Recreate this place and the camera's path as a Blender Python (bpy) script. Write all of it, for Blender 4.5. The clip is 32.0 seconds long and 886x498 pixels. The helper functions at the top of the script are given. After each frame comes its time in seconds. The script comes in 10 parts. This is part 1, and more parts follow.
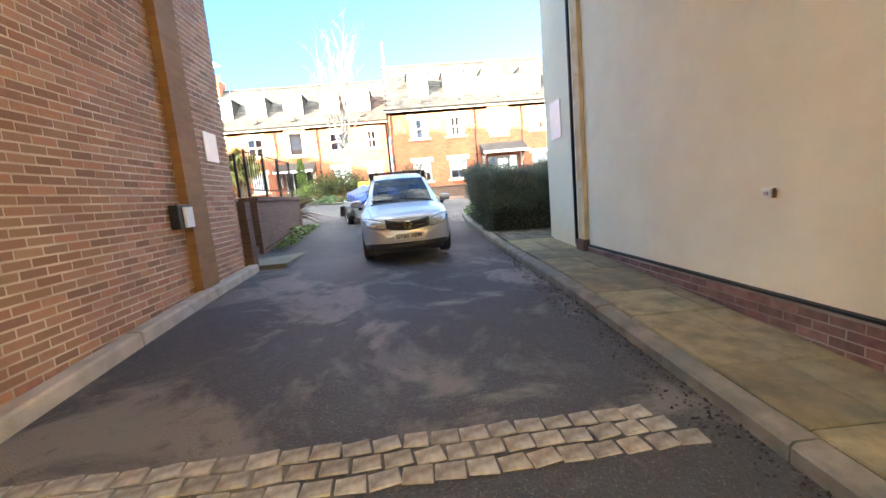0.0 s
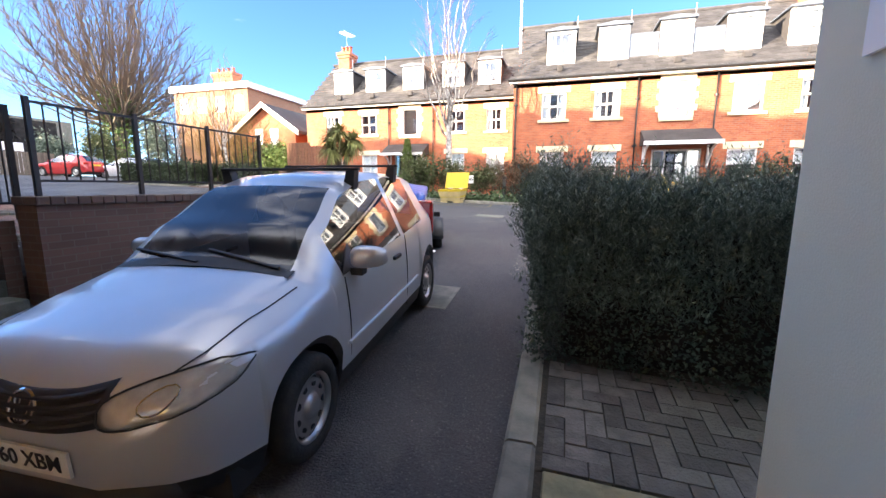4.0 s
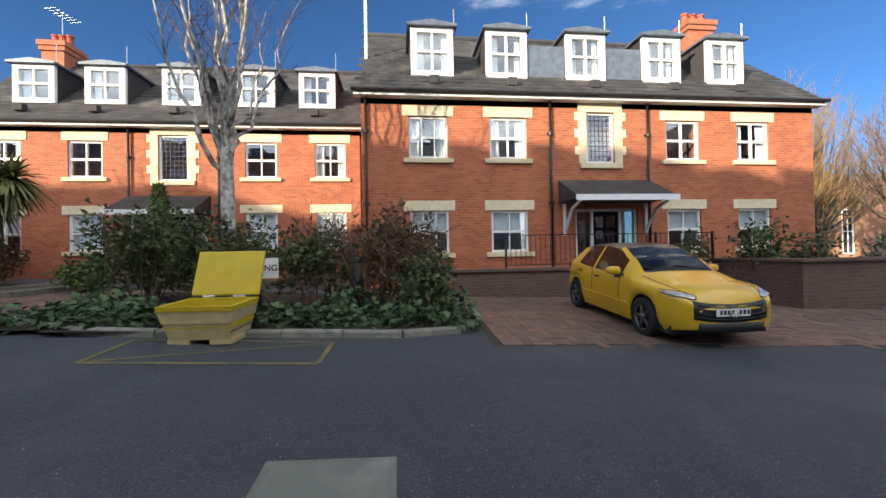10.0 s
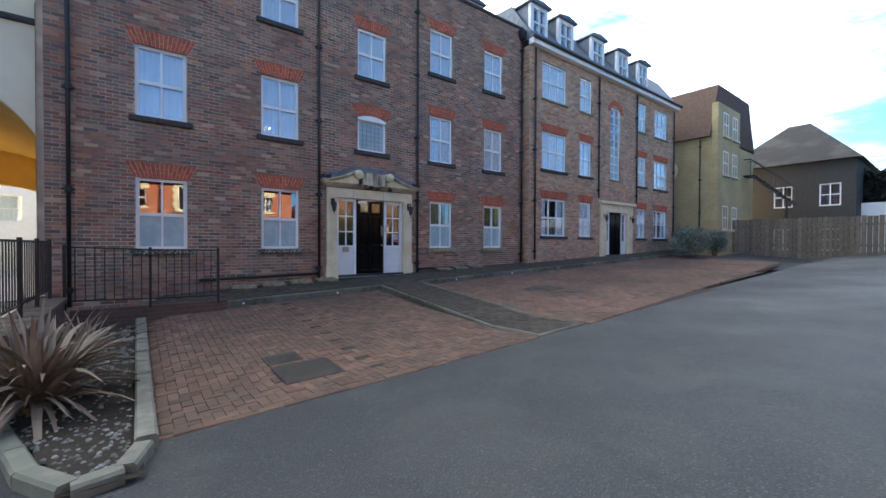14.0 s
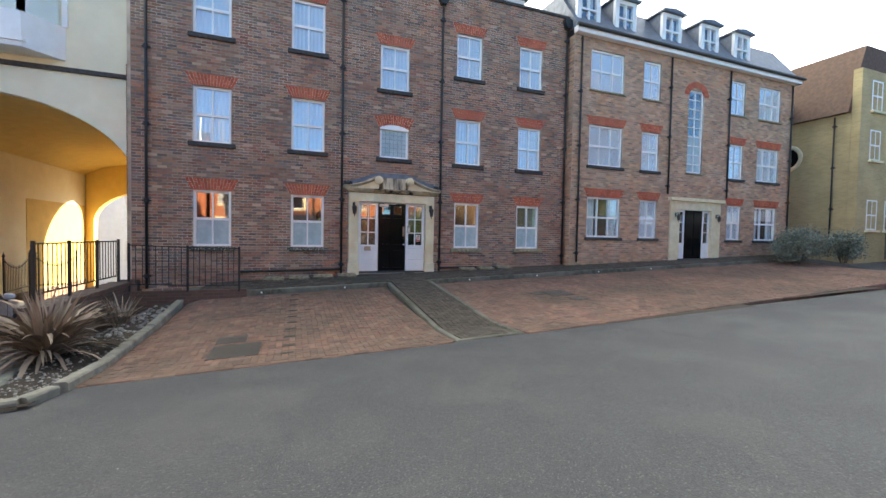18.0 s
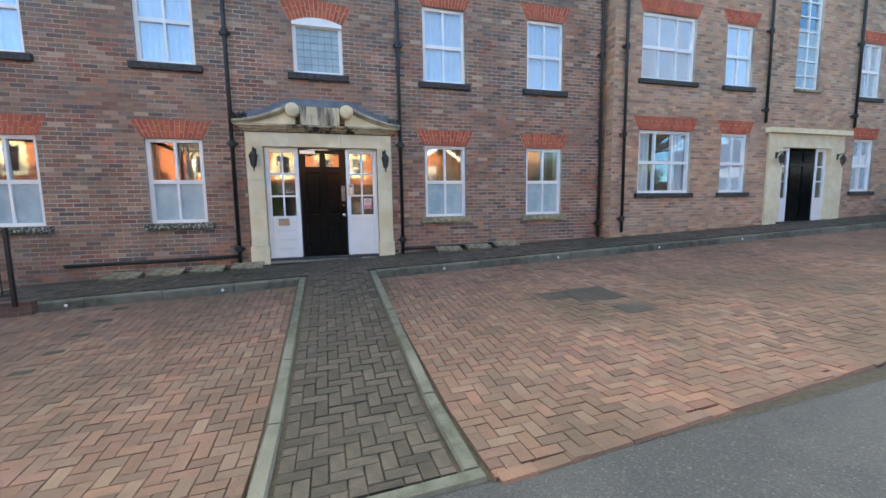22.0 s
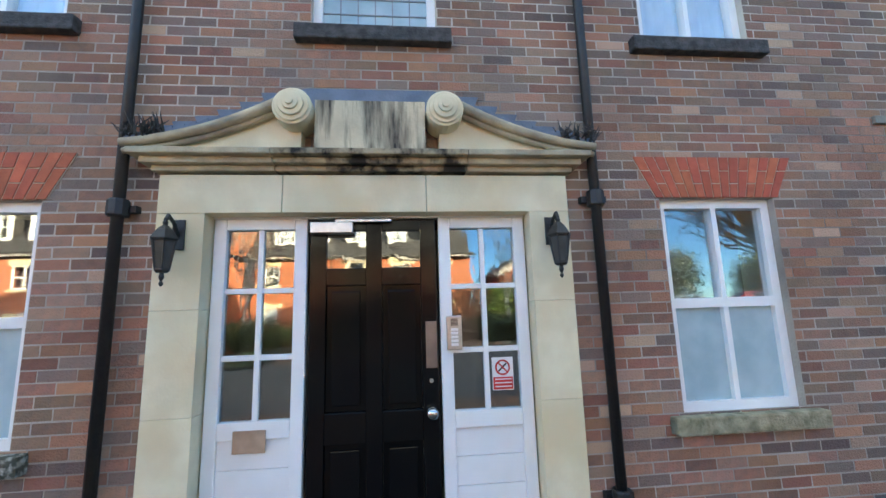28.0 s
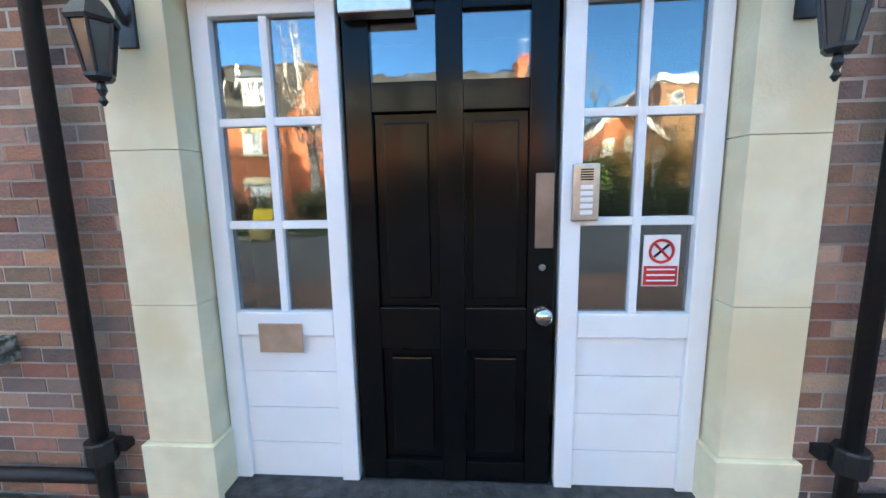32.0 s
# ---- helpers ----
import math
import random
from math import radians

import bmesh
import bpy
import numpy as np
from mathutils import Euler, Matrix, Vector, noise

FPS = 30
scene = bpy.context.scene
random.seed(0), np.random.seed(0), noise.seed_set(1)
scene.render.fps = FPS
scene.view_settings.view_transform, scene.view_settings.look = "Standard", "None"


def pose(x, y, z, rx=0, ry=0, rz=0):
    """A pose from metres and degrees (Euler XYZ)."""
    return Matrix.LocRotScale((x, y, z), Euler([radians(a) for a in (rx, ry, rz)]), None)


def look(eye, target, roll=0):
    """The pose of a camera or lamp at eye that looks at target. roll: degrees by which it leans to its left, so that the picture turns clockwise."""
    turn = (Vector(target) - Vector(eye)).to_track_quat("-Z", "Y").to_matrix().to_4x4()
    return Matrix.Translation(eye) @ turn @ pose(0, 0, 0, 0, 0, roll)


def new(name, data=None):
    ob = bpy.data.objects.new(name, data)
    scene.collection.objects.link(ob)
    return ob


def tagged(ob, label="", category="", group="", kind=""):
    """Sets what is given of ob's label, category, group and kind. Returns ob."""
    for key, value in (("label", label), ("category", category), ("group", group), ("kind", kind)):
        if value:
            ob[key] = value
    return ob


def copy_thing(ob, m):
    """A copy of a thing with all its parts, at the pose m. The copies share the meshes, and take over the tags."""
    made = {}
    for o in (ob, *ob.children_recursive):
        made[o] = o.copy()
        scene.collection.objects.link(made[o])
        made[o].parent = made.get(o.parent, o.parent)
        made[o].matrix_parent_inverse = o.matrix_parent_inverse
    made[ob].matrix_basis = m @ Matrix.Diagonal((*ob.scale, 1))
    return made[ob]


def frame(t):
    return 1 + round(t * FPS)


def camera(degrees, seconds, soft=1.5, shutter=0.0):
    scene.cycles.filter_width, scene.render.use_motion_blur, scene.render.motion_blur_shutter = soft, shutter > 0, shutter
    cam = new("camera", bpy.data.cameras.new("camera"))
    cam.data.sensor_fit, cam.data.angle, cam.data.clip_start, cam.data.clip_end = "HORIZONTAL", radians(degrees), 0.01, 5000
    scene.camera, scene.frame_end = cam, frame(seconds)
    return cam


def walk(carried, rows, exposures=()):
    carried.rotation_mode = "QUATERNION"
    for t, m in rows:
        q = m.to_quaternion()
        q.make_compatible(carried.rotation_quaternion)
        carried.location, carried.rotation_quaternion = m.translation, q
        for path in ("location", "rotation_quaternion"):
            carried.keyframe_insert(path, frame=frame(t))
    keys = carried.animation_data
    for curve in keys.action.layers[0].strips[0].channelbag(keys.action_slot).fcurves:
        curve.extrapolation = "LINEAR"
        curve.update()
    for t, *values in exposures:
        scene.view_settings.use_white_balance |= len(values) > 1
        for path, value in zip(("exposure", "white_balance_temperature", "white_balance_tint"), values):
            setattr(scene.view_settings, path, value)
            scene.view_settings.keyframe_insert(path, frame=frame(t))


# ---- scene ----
cam = camera(95.8, 32.0)
# the plan below is drawn at 1 : 1.09 and brought to true metres at the end
TRUE_SIZE = 1.09
METRES, EYE, TILT, LEAN, TURN = 33.0 * TRUE_SIZE, 1.35 * TRUE_SIZE, 0.0, 0.0, -4.7
ROWS = [
    (0.0, -0.0004, -0.0359, -0.0022, -0.72, -7.92, 5.15),
    (0.5, 0.0058, -0.0204, -0.0018, -8.88, -8.32, 4.48),
    (1.0, 0.014, -0.0026, -0.0015, -16.81, -9.11, 3.36),
    (1.5, 0.0241, 0.0153, -0.0005, -19.21, -8.8, 3.22),
    (2.0, 0.0332, 0.0351, 0.0001, -16.6, -8.55, 2.53),
    (2.5, 0.0419, 0.0564, 0.0023, -6.9, -8.36, 1.55),
    (3.0, 0.0446, 0.0791, 0.0055, 4.9, -7.71, 0.18),
    (3.5, 0.0443, 0.1038, 0.0067, 16.91, -8.19, -0.02),
    (4.0, 0.04, 0.1285, 0.008, 21.39, -8.7, -0.26),
    (4.5, 0.0372, 0.1537, 0.0098, 21.4, -7.47, -0.07),
    (6.5, 0.0027, 0.2395, 0.0146, 29.05, -3.36, 2.96),
    (7.0, -0.0013, 0.2579, 0.0159, 12.48, -1.8, 0.09),
    (7.5, -0.002, 0.2769, 0.0168, -6.72, -1.21, -0.62),
    (8.0, -0.0047, 0.2928, 0.017, -24.14, -2.14, -1.55),
    (8.5, -0.0059, 0.3094, 0.0179, -39.12, -2.04, -2.07),
    (9.0, -0.0078, 0.3256, 0.0192, -47.41, -1.05, 0.24),
    (9.5, -0.0104, 0.346, 0.0197, -30.31, 0.35, 1.6),
    (10.0, -0.0216, 0.3648, 0.0209, -1.62, 0.66, 1.1),
    (10.5, -0.0357, 0.3808, 0.0218, 23.77, 0.36, 0.93),
    (11.0, -0.0519, 0.3909, 0.024, 47.92, -0.32, 1.51),
    (11.5, -0.0685, 0.4002, 0.025, 72.02, -1.01, 2.17),
    (12.0, -0.0875, 0.4073, 0.0255, 93.58, -1.86, 2.55),
    (12.5, -0.1059, 0.4164, 0.0265, 107.96, -2.3, 2.66),
    (13.0, -0.1249, 0.4266, 0.0272, 112.77, -3.19, 2.01),
    (13.5, -0.1415, 0.4359, 0.0292, 125.46, -4.26, 0.29),
    (14.0, -0.1567, 0.4376, 0.0306, 147.27, -0.78, -0.24),
    (14.5, -0.1695, 0.4422, 0.0334, 161.72, 4.82, -0.06),
    (16.5, -0.2109, 0.4716, 0.0375, 164.84, 1.8, 0.02),
    (17.0, -0.2168, 0.4769, 0.0381, 164.61, 0.78, -0.22),
    (17.5, -0.2211, 0.4816, 0.0382, 164.48, -0.59, -0.66),
    (18.0, -0.2311, 0.4839, 0.0375, 164.25, -1.85, -1.09),
    (18.5, -0.2384, 0.4789, 0.0371, 164.18, -3.18, -1.32),
    (19.0, -0.2477, 0.4688, 0.0363, 164.08, -4.43, -1.16),
    (19.5, -0.2596, 0.4556, 0.0361, 164.21, -5.59, -0.68),
    (20.0, -0.2696, 0.4388, 0.0358, 164.22, -6.62, -0.05),
    (20.5, -0.2805, 0.4209, 0.0348, 164.23, -7.62, 0.42),
    (21.0, -0.288, 0.4016, 0.0337, 164.69, -8.11, 0.78),
    (21.5, -0.2963, 0.3826, 0.0334, 166.15, -7.86, 0.92),
    (22.0, -0.3044, 0.3654, 0.0337, 168.56, -6.31, 0.88),
    (22.5, -0.3149, 0.3501, 0.035, 173.16, -5.63, 0.71),
    (23.0, -0.3238, 0.3342, 0.0332, 178.39, -9.88, 0.01),
    (23.5, -0.334, 0.3202, 0.0325, 182.88, -14.95, -1.05),
    (24.0, -0.337, 0.3057, 0.0317, 187.93, -14.5, -2.0),
    (24.5, -0.3352, 0.2895, 0.0349, 194.06, -7.15, -2.0),
    (25.0, -0.3258, 0.2742, 0.0372, 197.43, -3.7, -2.52),
    (25.5, -0.3161, 0.2569, 0.0381, 197.81, -3.72, -1.8),
    (27.5, -0.2955, 0.2102, 0.0459, 186.22, 4.0, 0.84),
    (28.0, -0.2962, 0.2064, 0.047, 179.47, 8.91, 1.68),
    (28.5, -0.2966, 0.2062, 0.0495, 177.82, 15.86, 3.18),
    (29.0, -0.291, 0.2072, 0.0504, 191.9, 16.07, -0.59),
    (29.5, -0.2888, 0.2068, 0.0468, 196.12, 5.88, -1.66),
    (30.0, -0.2912, 0.2056, 0.0452, 188.31, -1.55, 0.14),
    (30.5, -0.2913, 0.2054, 0.0448, 185.66, -4.08, 0.35),
    (31.0, -0.2904, 0.2024, 0.0441, 185.24, -6.38, 0.78),
    (31.5, -0.2909, 0.1919, 0.0431, 186.86, -8.1, 1.21),
    (32.0, -0.29, 0.1762, 0.0439, 188.63, -8.78, 0.99),
]
walk(cam, [(t, pose(0, 0, EYE, TILT, LEAN, TURN) @ pose(METRES * x, METRES * y, METRES * z, 90 + pitch, roll, yaw)) for t, x, y, z, yaw, pitch, roll in ROWS],
     exposures=[(0.0, 5.5, 7600, -1), (1.0, 5.35, 7600, -1), (2.0, 5.2, 7400, 0), (3.0, 4.65, 7000, 5), (3.5, 4.5, 7000, 9), (4.0, 4.4, 7200, 12), (4.5, 4.15, 7200, 12), (6.5, 3.3, 6500, 4), (8.0, 2.75, 6400, 5), (9.0, 2.7, 6300, 5), (10.0, 2.6, 6600, 5), (11.0, 2.75, 7200, 5), (12.0, 3.0, 6200, 1), (13.0, 3.35, 6400, 1), (14.0, 3.75, 7000, 1), (15.0, 4.05, 7600, 1), (17.0, 4.2, 8400, 1), (19.0, 4.3, 8300, 1), (22.0, 4.65, 8100, -4), (25.0, 5.0, 8000, -7), (28.0, 4.85, 7900, -7), (30.0, 4.95, 8000, -7), (31.0, 5.15, 7900, -7), (32.0, 5.2, 7700, -8)])

# ---- world, sun, exposure ----
SUN_TO = Vector((-0.786, -0.618, 0.0)).normalized()
SUN_EL = radians(13.0)
world = bpy.data.worlds.new("sky")
scene.world = world
world.use_nodes = True
wn, wl = world.node_tree.nodes, world.node_tree.links
wn.clear()
sky = wn.new("ShaderNodeTexSky")
sky.sky_type, sky.sun_disc = "NISHITA", False
sky.sun_elevation = SUN_EL
sky.sun_rotation = math.atan2(SUN_TO.x, SUN_TO.y)
sky.air_density, sky.dust_density, sky.ozone_density = 0.65, 0.1, 5.0
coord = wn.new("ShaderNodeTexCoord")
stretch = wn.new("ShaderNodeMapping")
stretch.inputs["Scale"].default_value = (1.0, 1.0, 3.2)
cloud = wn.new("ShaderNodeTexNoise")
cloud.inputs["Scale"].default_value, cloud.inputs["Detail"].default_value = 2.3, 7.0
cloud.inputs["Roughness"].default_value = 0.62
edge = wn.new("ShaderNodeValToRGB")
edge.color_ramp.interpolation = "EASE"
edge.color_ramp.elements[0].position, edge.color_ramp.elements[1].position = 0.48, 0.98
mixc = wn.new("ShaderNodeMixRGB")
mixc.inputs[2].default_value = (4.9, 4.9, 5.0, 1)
back = wn.new("ShaderNodeBackground")
back.inputs["Strength"].default_value = 0.14
wout = wn.new("ShaderNodeOutputWorld")
wl.new(coord.outputs["Generated"], stretch.inputs["Vector"])
wl.new(stretch.outputs[0], cloud.inputs["Vector"])
# cloud thickens southward and in the unseen zenith, added there as fill light
fill_side = wn.new("ShaderNodeVectorMath")
fill_side.operation = "DOT_PRODUCT"
fill_side.inputs[1].default_value = (0.12, -0.85, 0.52)
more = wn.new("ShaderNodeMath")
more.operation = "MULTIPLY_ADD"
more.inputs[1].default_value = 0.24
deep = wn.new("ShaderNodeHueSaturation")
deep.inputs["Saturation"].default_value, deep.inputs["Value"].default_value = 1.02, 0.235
wl.new(coord.outputs["Generated"], fill_side.inputs[0])
wl.new(fill_side.outputs["Value"], more.inputs[0])
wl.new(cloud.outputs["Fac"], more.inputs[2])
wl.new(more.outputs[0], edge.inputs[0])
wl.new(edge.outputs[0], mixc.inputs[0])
wl.new(sky.outputs[0], deep.inputs["Color"])
wl.new(deep.outputs[0], mixc.inputs[1])
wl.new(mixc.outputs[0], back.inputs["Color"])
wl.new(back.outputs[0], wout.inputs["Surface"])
sun = new("sun", bpy.data.lights.new("sun", "SUN"))
sun.data.energy, sun.data.angle, sun.data.color = 1.45, radians(0.6), (1.0, 0.85, 0.66)
sun.matrix_world = look(SUN_TO * 60 * math.cos(SUN_EL) + Vector((0, 0, 60 * math.sin(SUN_EL))), (0, 0, 0))


# ---- materials ----
def mat(name, colour, rough=0.7, metal=0.0, other=None, scale=8.0, amount=0.5, bump=0.0, bump_scale=60.0, island=0.0, spec=0.5, coat=0.0, blotch=None, blotch_scale=0.5, palette=(), weather=None):
    """A node material: two colours mixed by noise, a second, larger blotch, grain bump, and brightness by piece."""
    m = bpy.data.materials.new(name)
    m.use_nodes = True
    n, l = m.node_tree.nodes, m.node_tree.links
    b = n["Principled BSDF"]
    b.inputs["Roughness"].default_value, b.inputs["Metallic"].default_value = rough, metal
    b.inputs["Specular IOR Level"].default_value, b.inputs["Coat Weight"].default_value = spec, coat
    tc = n.new("ShaderNodeTexCoord")
    src = tc.outputs["Object"]
    other = other or tuple(c * 0.7 for c in colour)
    noise1 = n.new("ShaderNodeTexNoise")
    noise1.inputs["Scale"].default_value, noise1.inputs["Detail"].default_value = scale, 6
    l.new(src, noise1.inputs["Vector"])
    ramp = n.new("ShaderNodeValToRGB")
    ramp.color_ramp.elements[0].position, ramp.color_ramp.elements[1].position = 0.5 - 0.3 * amount, 0.5 + 0.3 * amount
    ramp.color_ramp.elements[0].color, ramp.color_ramp.elements[1].color = (*other, 1), (*colour, 1)
    l.new(noise1.outputs["Fac"], ramp.inputs[0])
    last = ramp.outputs[0]
    if blotch:
        noise2 = n.new("ShaderNodeTexNoise")
        noise2.inputs["Scale"].default_value, noise2.inputs["Detail"].default_value = blotch_scale, 4
        l.new(src, noise2.inputs["Vector"])
        r2 = n.new("ShaderNodeValToRGB")
        r2.color_ramp.elements[0].position, r2.color_ramp.elements[1].position = 0.48, 0.66
        l.new(noise2.outputs["Fac"], r2.inputs[0])
        mx = n.new("ShaderNodeMixRGB")
        mx.inputs[2].default_value = (*blotch, 1)
        l.new(r2.outputs[0], mx.inputs[0])
        l.new(last, mx.inputs[1])
        last = mx.outputs[0]
    if island:
        geo = n.new("ShaderNodeNewGeometry")
        info = n.new("ShaderNodeObjectInfo")
        add = n.new("ShaderNodeMath")
        add.operation = "ADD"
        l.new(geo.outputs["Random Per Island"], add.inputs[0])
        l.new(info.outputs["Random"], add.inputs[1])
        frac = n.new("ShaderNodeMath")
        frac.operation = "FRACT"
        l.new(add.outputs[0], frac.inputs[0])
        rng = n.new("ShaderNodeMapRange")
        rng.inputs["To Min"].default_value, rng.inputs["To Max"].default_value = 1 - island, 1 + island
        l.new(frac.outputs[0], rng.inputs["Value"])
        if palette:
            pick = n.new("ShaderNodeMath")
            pick.operation, pick.inputs[1].default_value = "MULTIPLY", 13.7
            l.new(frac.outputs[0], pick.inputs[0])
            pf = n.new("ShaderNodeMath")
            pf.operation = "FRACT"
            l.new(pick.outputs[0], pf.inputs[0])
            pr = n.new("ShaderNodeValToRGB")
            pr.color_ramp.interpolation = "CONSTANT"
            for k, (at, c, a) in enumerate(palette):
                e = pr.color_ramp.elements[k] if k < 2 else pr.color_ramp.elements.new(at)
                e.position, e.color = at, (*c, a)
            l.new(pf.outputs[0], pr.inputs[0])
            pm = n.new("ShaderNodeMixRGB")
            l.new(pr.outputs["Alpha"], pm.inputs[0])
            l.new(last, pm.inputs[1])
            l.new(pr.outputs["Color"], pm.inputs[2])
            last = pm.outputs[0]
        hsv = n.new("ShaderNodeHueSaturation")
        l.new(rng.outputs[0], hsv.inputs["Value"])
        hue = n.new("ShaderNodeMapRange")
        hue.inputs["To Min"].default_value, hue.inputs["To Max"].default_value = 0.5 + 0.03 * island, 0.5 - 0.04 * island
        wob = n.new("ShaderNodeMath")
        wob.operation = "MULTIPLY_ADD"
        wob.inputs[1].default_value, wob.inputs[2].default_value = 7.31, 0.2
        l.new(frac.outputs[0], wob.inputs[0])
        fr2 = n.new("ShaderNodeMath")
        fr2.operation = "FRACT"
        l.new(wob.outputs[0], fr2.inputs[0])
        l.new(fr2.outputs[0], hue.inputs["Value"])
        l.new(hue.outputs[0], hsv.inputs["Hue"])
        l.new(last, hsv.inputs["Color"])
        last = hsv.outputs[0]
    if weather:
        colour_w, scale_w, amount_w = weather
        wz = n.new("ShaderNodeTexNoise")
        wz.inputs["Scale"].default_value, wz.inputs["Detail"].default_value, wz.inputs["Roughness"].default_value = scale_w, 8, 0.65
        l.new(src, wz.inputs["Vector"])
        wr_ = n.new("ShaderNodeMapRange")
        wr_.inputs["From Min"].default_value, wr_.inputs["From Max"].default_value, wr_.inputs["To Max"].default_value = 0.42, 0.68, amount_w
        l.new(wz.outputs["Fac"], wr_.inputs["Value"])
        wm_ = n.new("ShaderNodeMixRGB")
        wm_.inputs[2].default_value = (*colour_w, 1)
        l.new(wr_.outputs[0], wm_.inputs[0])
        l.new(last, wm_.inputs[1])
        last = wm_.outputs[0]
    l.new(last, b.inputs["Base Color"])
    if bump:
        nb = n.new("ShaderNodeTexNoise")
        nb.inputs["Scale"].default_value, nb.inputs["Detail"].default_value = bump_scale, 5
        l.new(src, nb.inputs["Vector"])
        bp = n.new("ShaderNodeBump")
        bp.inputs["Strength"].default_value, bp.inputs["Distance"].default_value = bump, 0.02
        l.new(nb.outputs["Fac"], bp.inputs["Height"])
        l.new(bp.outputs[0], b.inputs["Normal"])
    return m


def brick_mat(name, c1, c2, mortar, w=0.207, h=0.069, axis="XZ"):
    """Brick texture at real size for walls that stay far off."""
    m = mat(name, c1, 0.85, other=c2, scale=5)
    n, l = m.node_tree.nodes, m.node_tree.links
    b = n["Principled BSDF"]
    tc = n.new("ShaderNodeTexCoord")
    sep = n.new("ShaderNodeSeparateXYZ")
    com = n.new("ShaderNodeCombineXYZ")
    add = n.new("ShaderNodeMath")
    l.new(tc.outputs["Object"], sep.inputs[0])
    l.new(sep.outputs["X"], add.inputs[0])
    l.new(sep.outputs["Y"], add.inputs[1])
    l.new(add.outputs[0], com.inputs["X"])
    l.new(sep.outputs["Z"], com.inputs["Y"])
    bt = n.new("ShaderNodeTexBrick")
    bt.inputs["Color1"].default_value, bt.inputs["Color2"].default_value, bt.inputs["Mortar"].default_value = (*c1, 1), (*c2, 1), (*mortar, 1)
    bt.inputs["Scale"].default_value = 1.0
    bt.inputs["Mortar Size"].default_value, bt.inputs["Brick Width"].default_value, bt.inputs["Row Height"].default_value = 0.006, w, h
    bt.inputs["Bias"].default_value = -0.1
    l.new(com.outputs[0], bt.inputs["Vector"])
    big = n.new("ShaderNodeTexNoise")
    big.inputs["Scale"].default_value, big.inputs["Detail"].default_value = 0.9, 6
    l.new(tc.outputs["Object"], big.inputs["Vector"])
    rr = n.new("ShaderNodeMapRange")
    rr.inputs["To Min"].default_value, rr.inputs["To Max"].default_value = 0.65, 1.3
    l.new(big.outputs["Fac"], rr.inputs["Value"])
    hs = n.new("ShaderNodeHueSaturation")
    l.new(bt.outputs["Color"], hs.inputs["Color"])
    l.new(rr.outputs[0], hs.inputs["Value"])
    l.new(hs.outputs[0], b.inputs["Base Color"])
    bp = n.new("ShaderNodeBump")
    bp.inputs["Strength"].default_value, bp.inputs["Distance"].default_value, bp.invert = 0.6, 0.006, True
    l.new(bt.outputs["Fac"], bp.inputs["Height"])
    l.new(bp.outputs[0], b.inputs["Normal"])
    return m


def glass_mat(name, tint, gloss, wavy=0.045, rough=0.015):
    """A pane: part mirror, part clear."""
    m = bpy.data.materials.new(name)
    m.use_nodes = True
    n, l = m.node_tree.nodes, m.node_tree.links
    n.clear()
    out, mix = n.new("ShaderNodeOutputMaterial"), n.new("ShaderNodeMixShader")
    clear, mirror, wave, bp = n.new("ShaderNodeBsdfTransparent"), n.new("ShaderNodeBsdfGlossy"), n.new("ShaderNodeTexNoise"), n.new("ShaderNodeBump")
    clear.inputs["Color"].default_value = (*tint, 1)
    mirror.inputs["Roughness"].default_value = rough
    mirror.inputs["Color"].default_value = (0.95, 0.97, 1.0, 1)
    wave.inputs["Scale"].default_value = 1.7
    bp.inputs["Strength"].default_value, bp.inputs["Distance"].default_value = wavy, 0.02
    facing, rise, add = n.new("ShaderNodeLayerWeight"), n.new("ShaderNodeMath"), n.new("ShaderNodeMath")
    rise.operation, rise.inputs[1].default_value = "POWER", 4.0
    add.operation, add.use_clamp = "MULTIPLY_ADD", True
    add.inputs[1].default_value, add.inputs[2].default_value = 0.75, gloss
    facing.inputs["Blend"].default_value = 0.5
    l.new(facing.outputs["Facing"], rise.inputs[0])
    l.new(rise.outputs[0], add.inputs[0])
    l.new(add.outputs[0], mix.inputs[0])
    l.new(wave.outputs["Fac"], bp.inputs["Height"])
    l.new(bp.outputs[0], mirror.inputs["Normal"])
    l.new(clear.outputs[0], mix.inputs[1])
    l.new(mirror.outputs[0], mix.inputs[2])
    l.new(mix.outputs[0], out.inputs["Surface"])
    return m




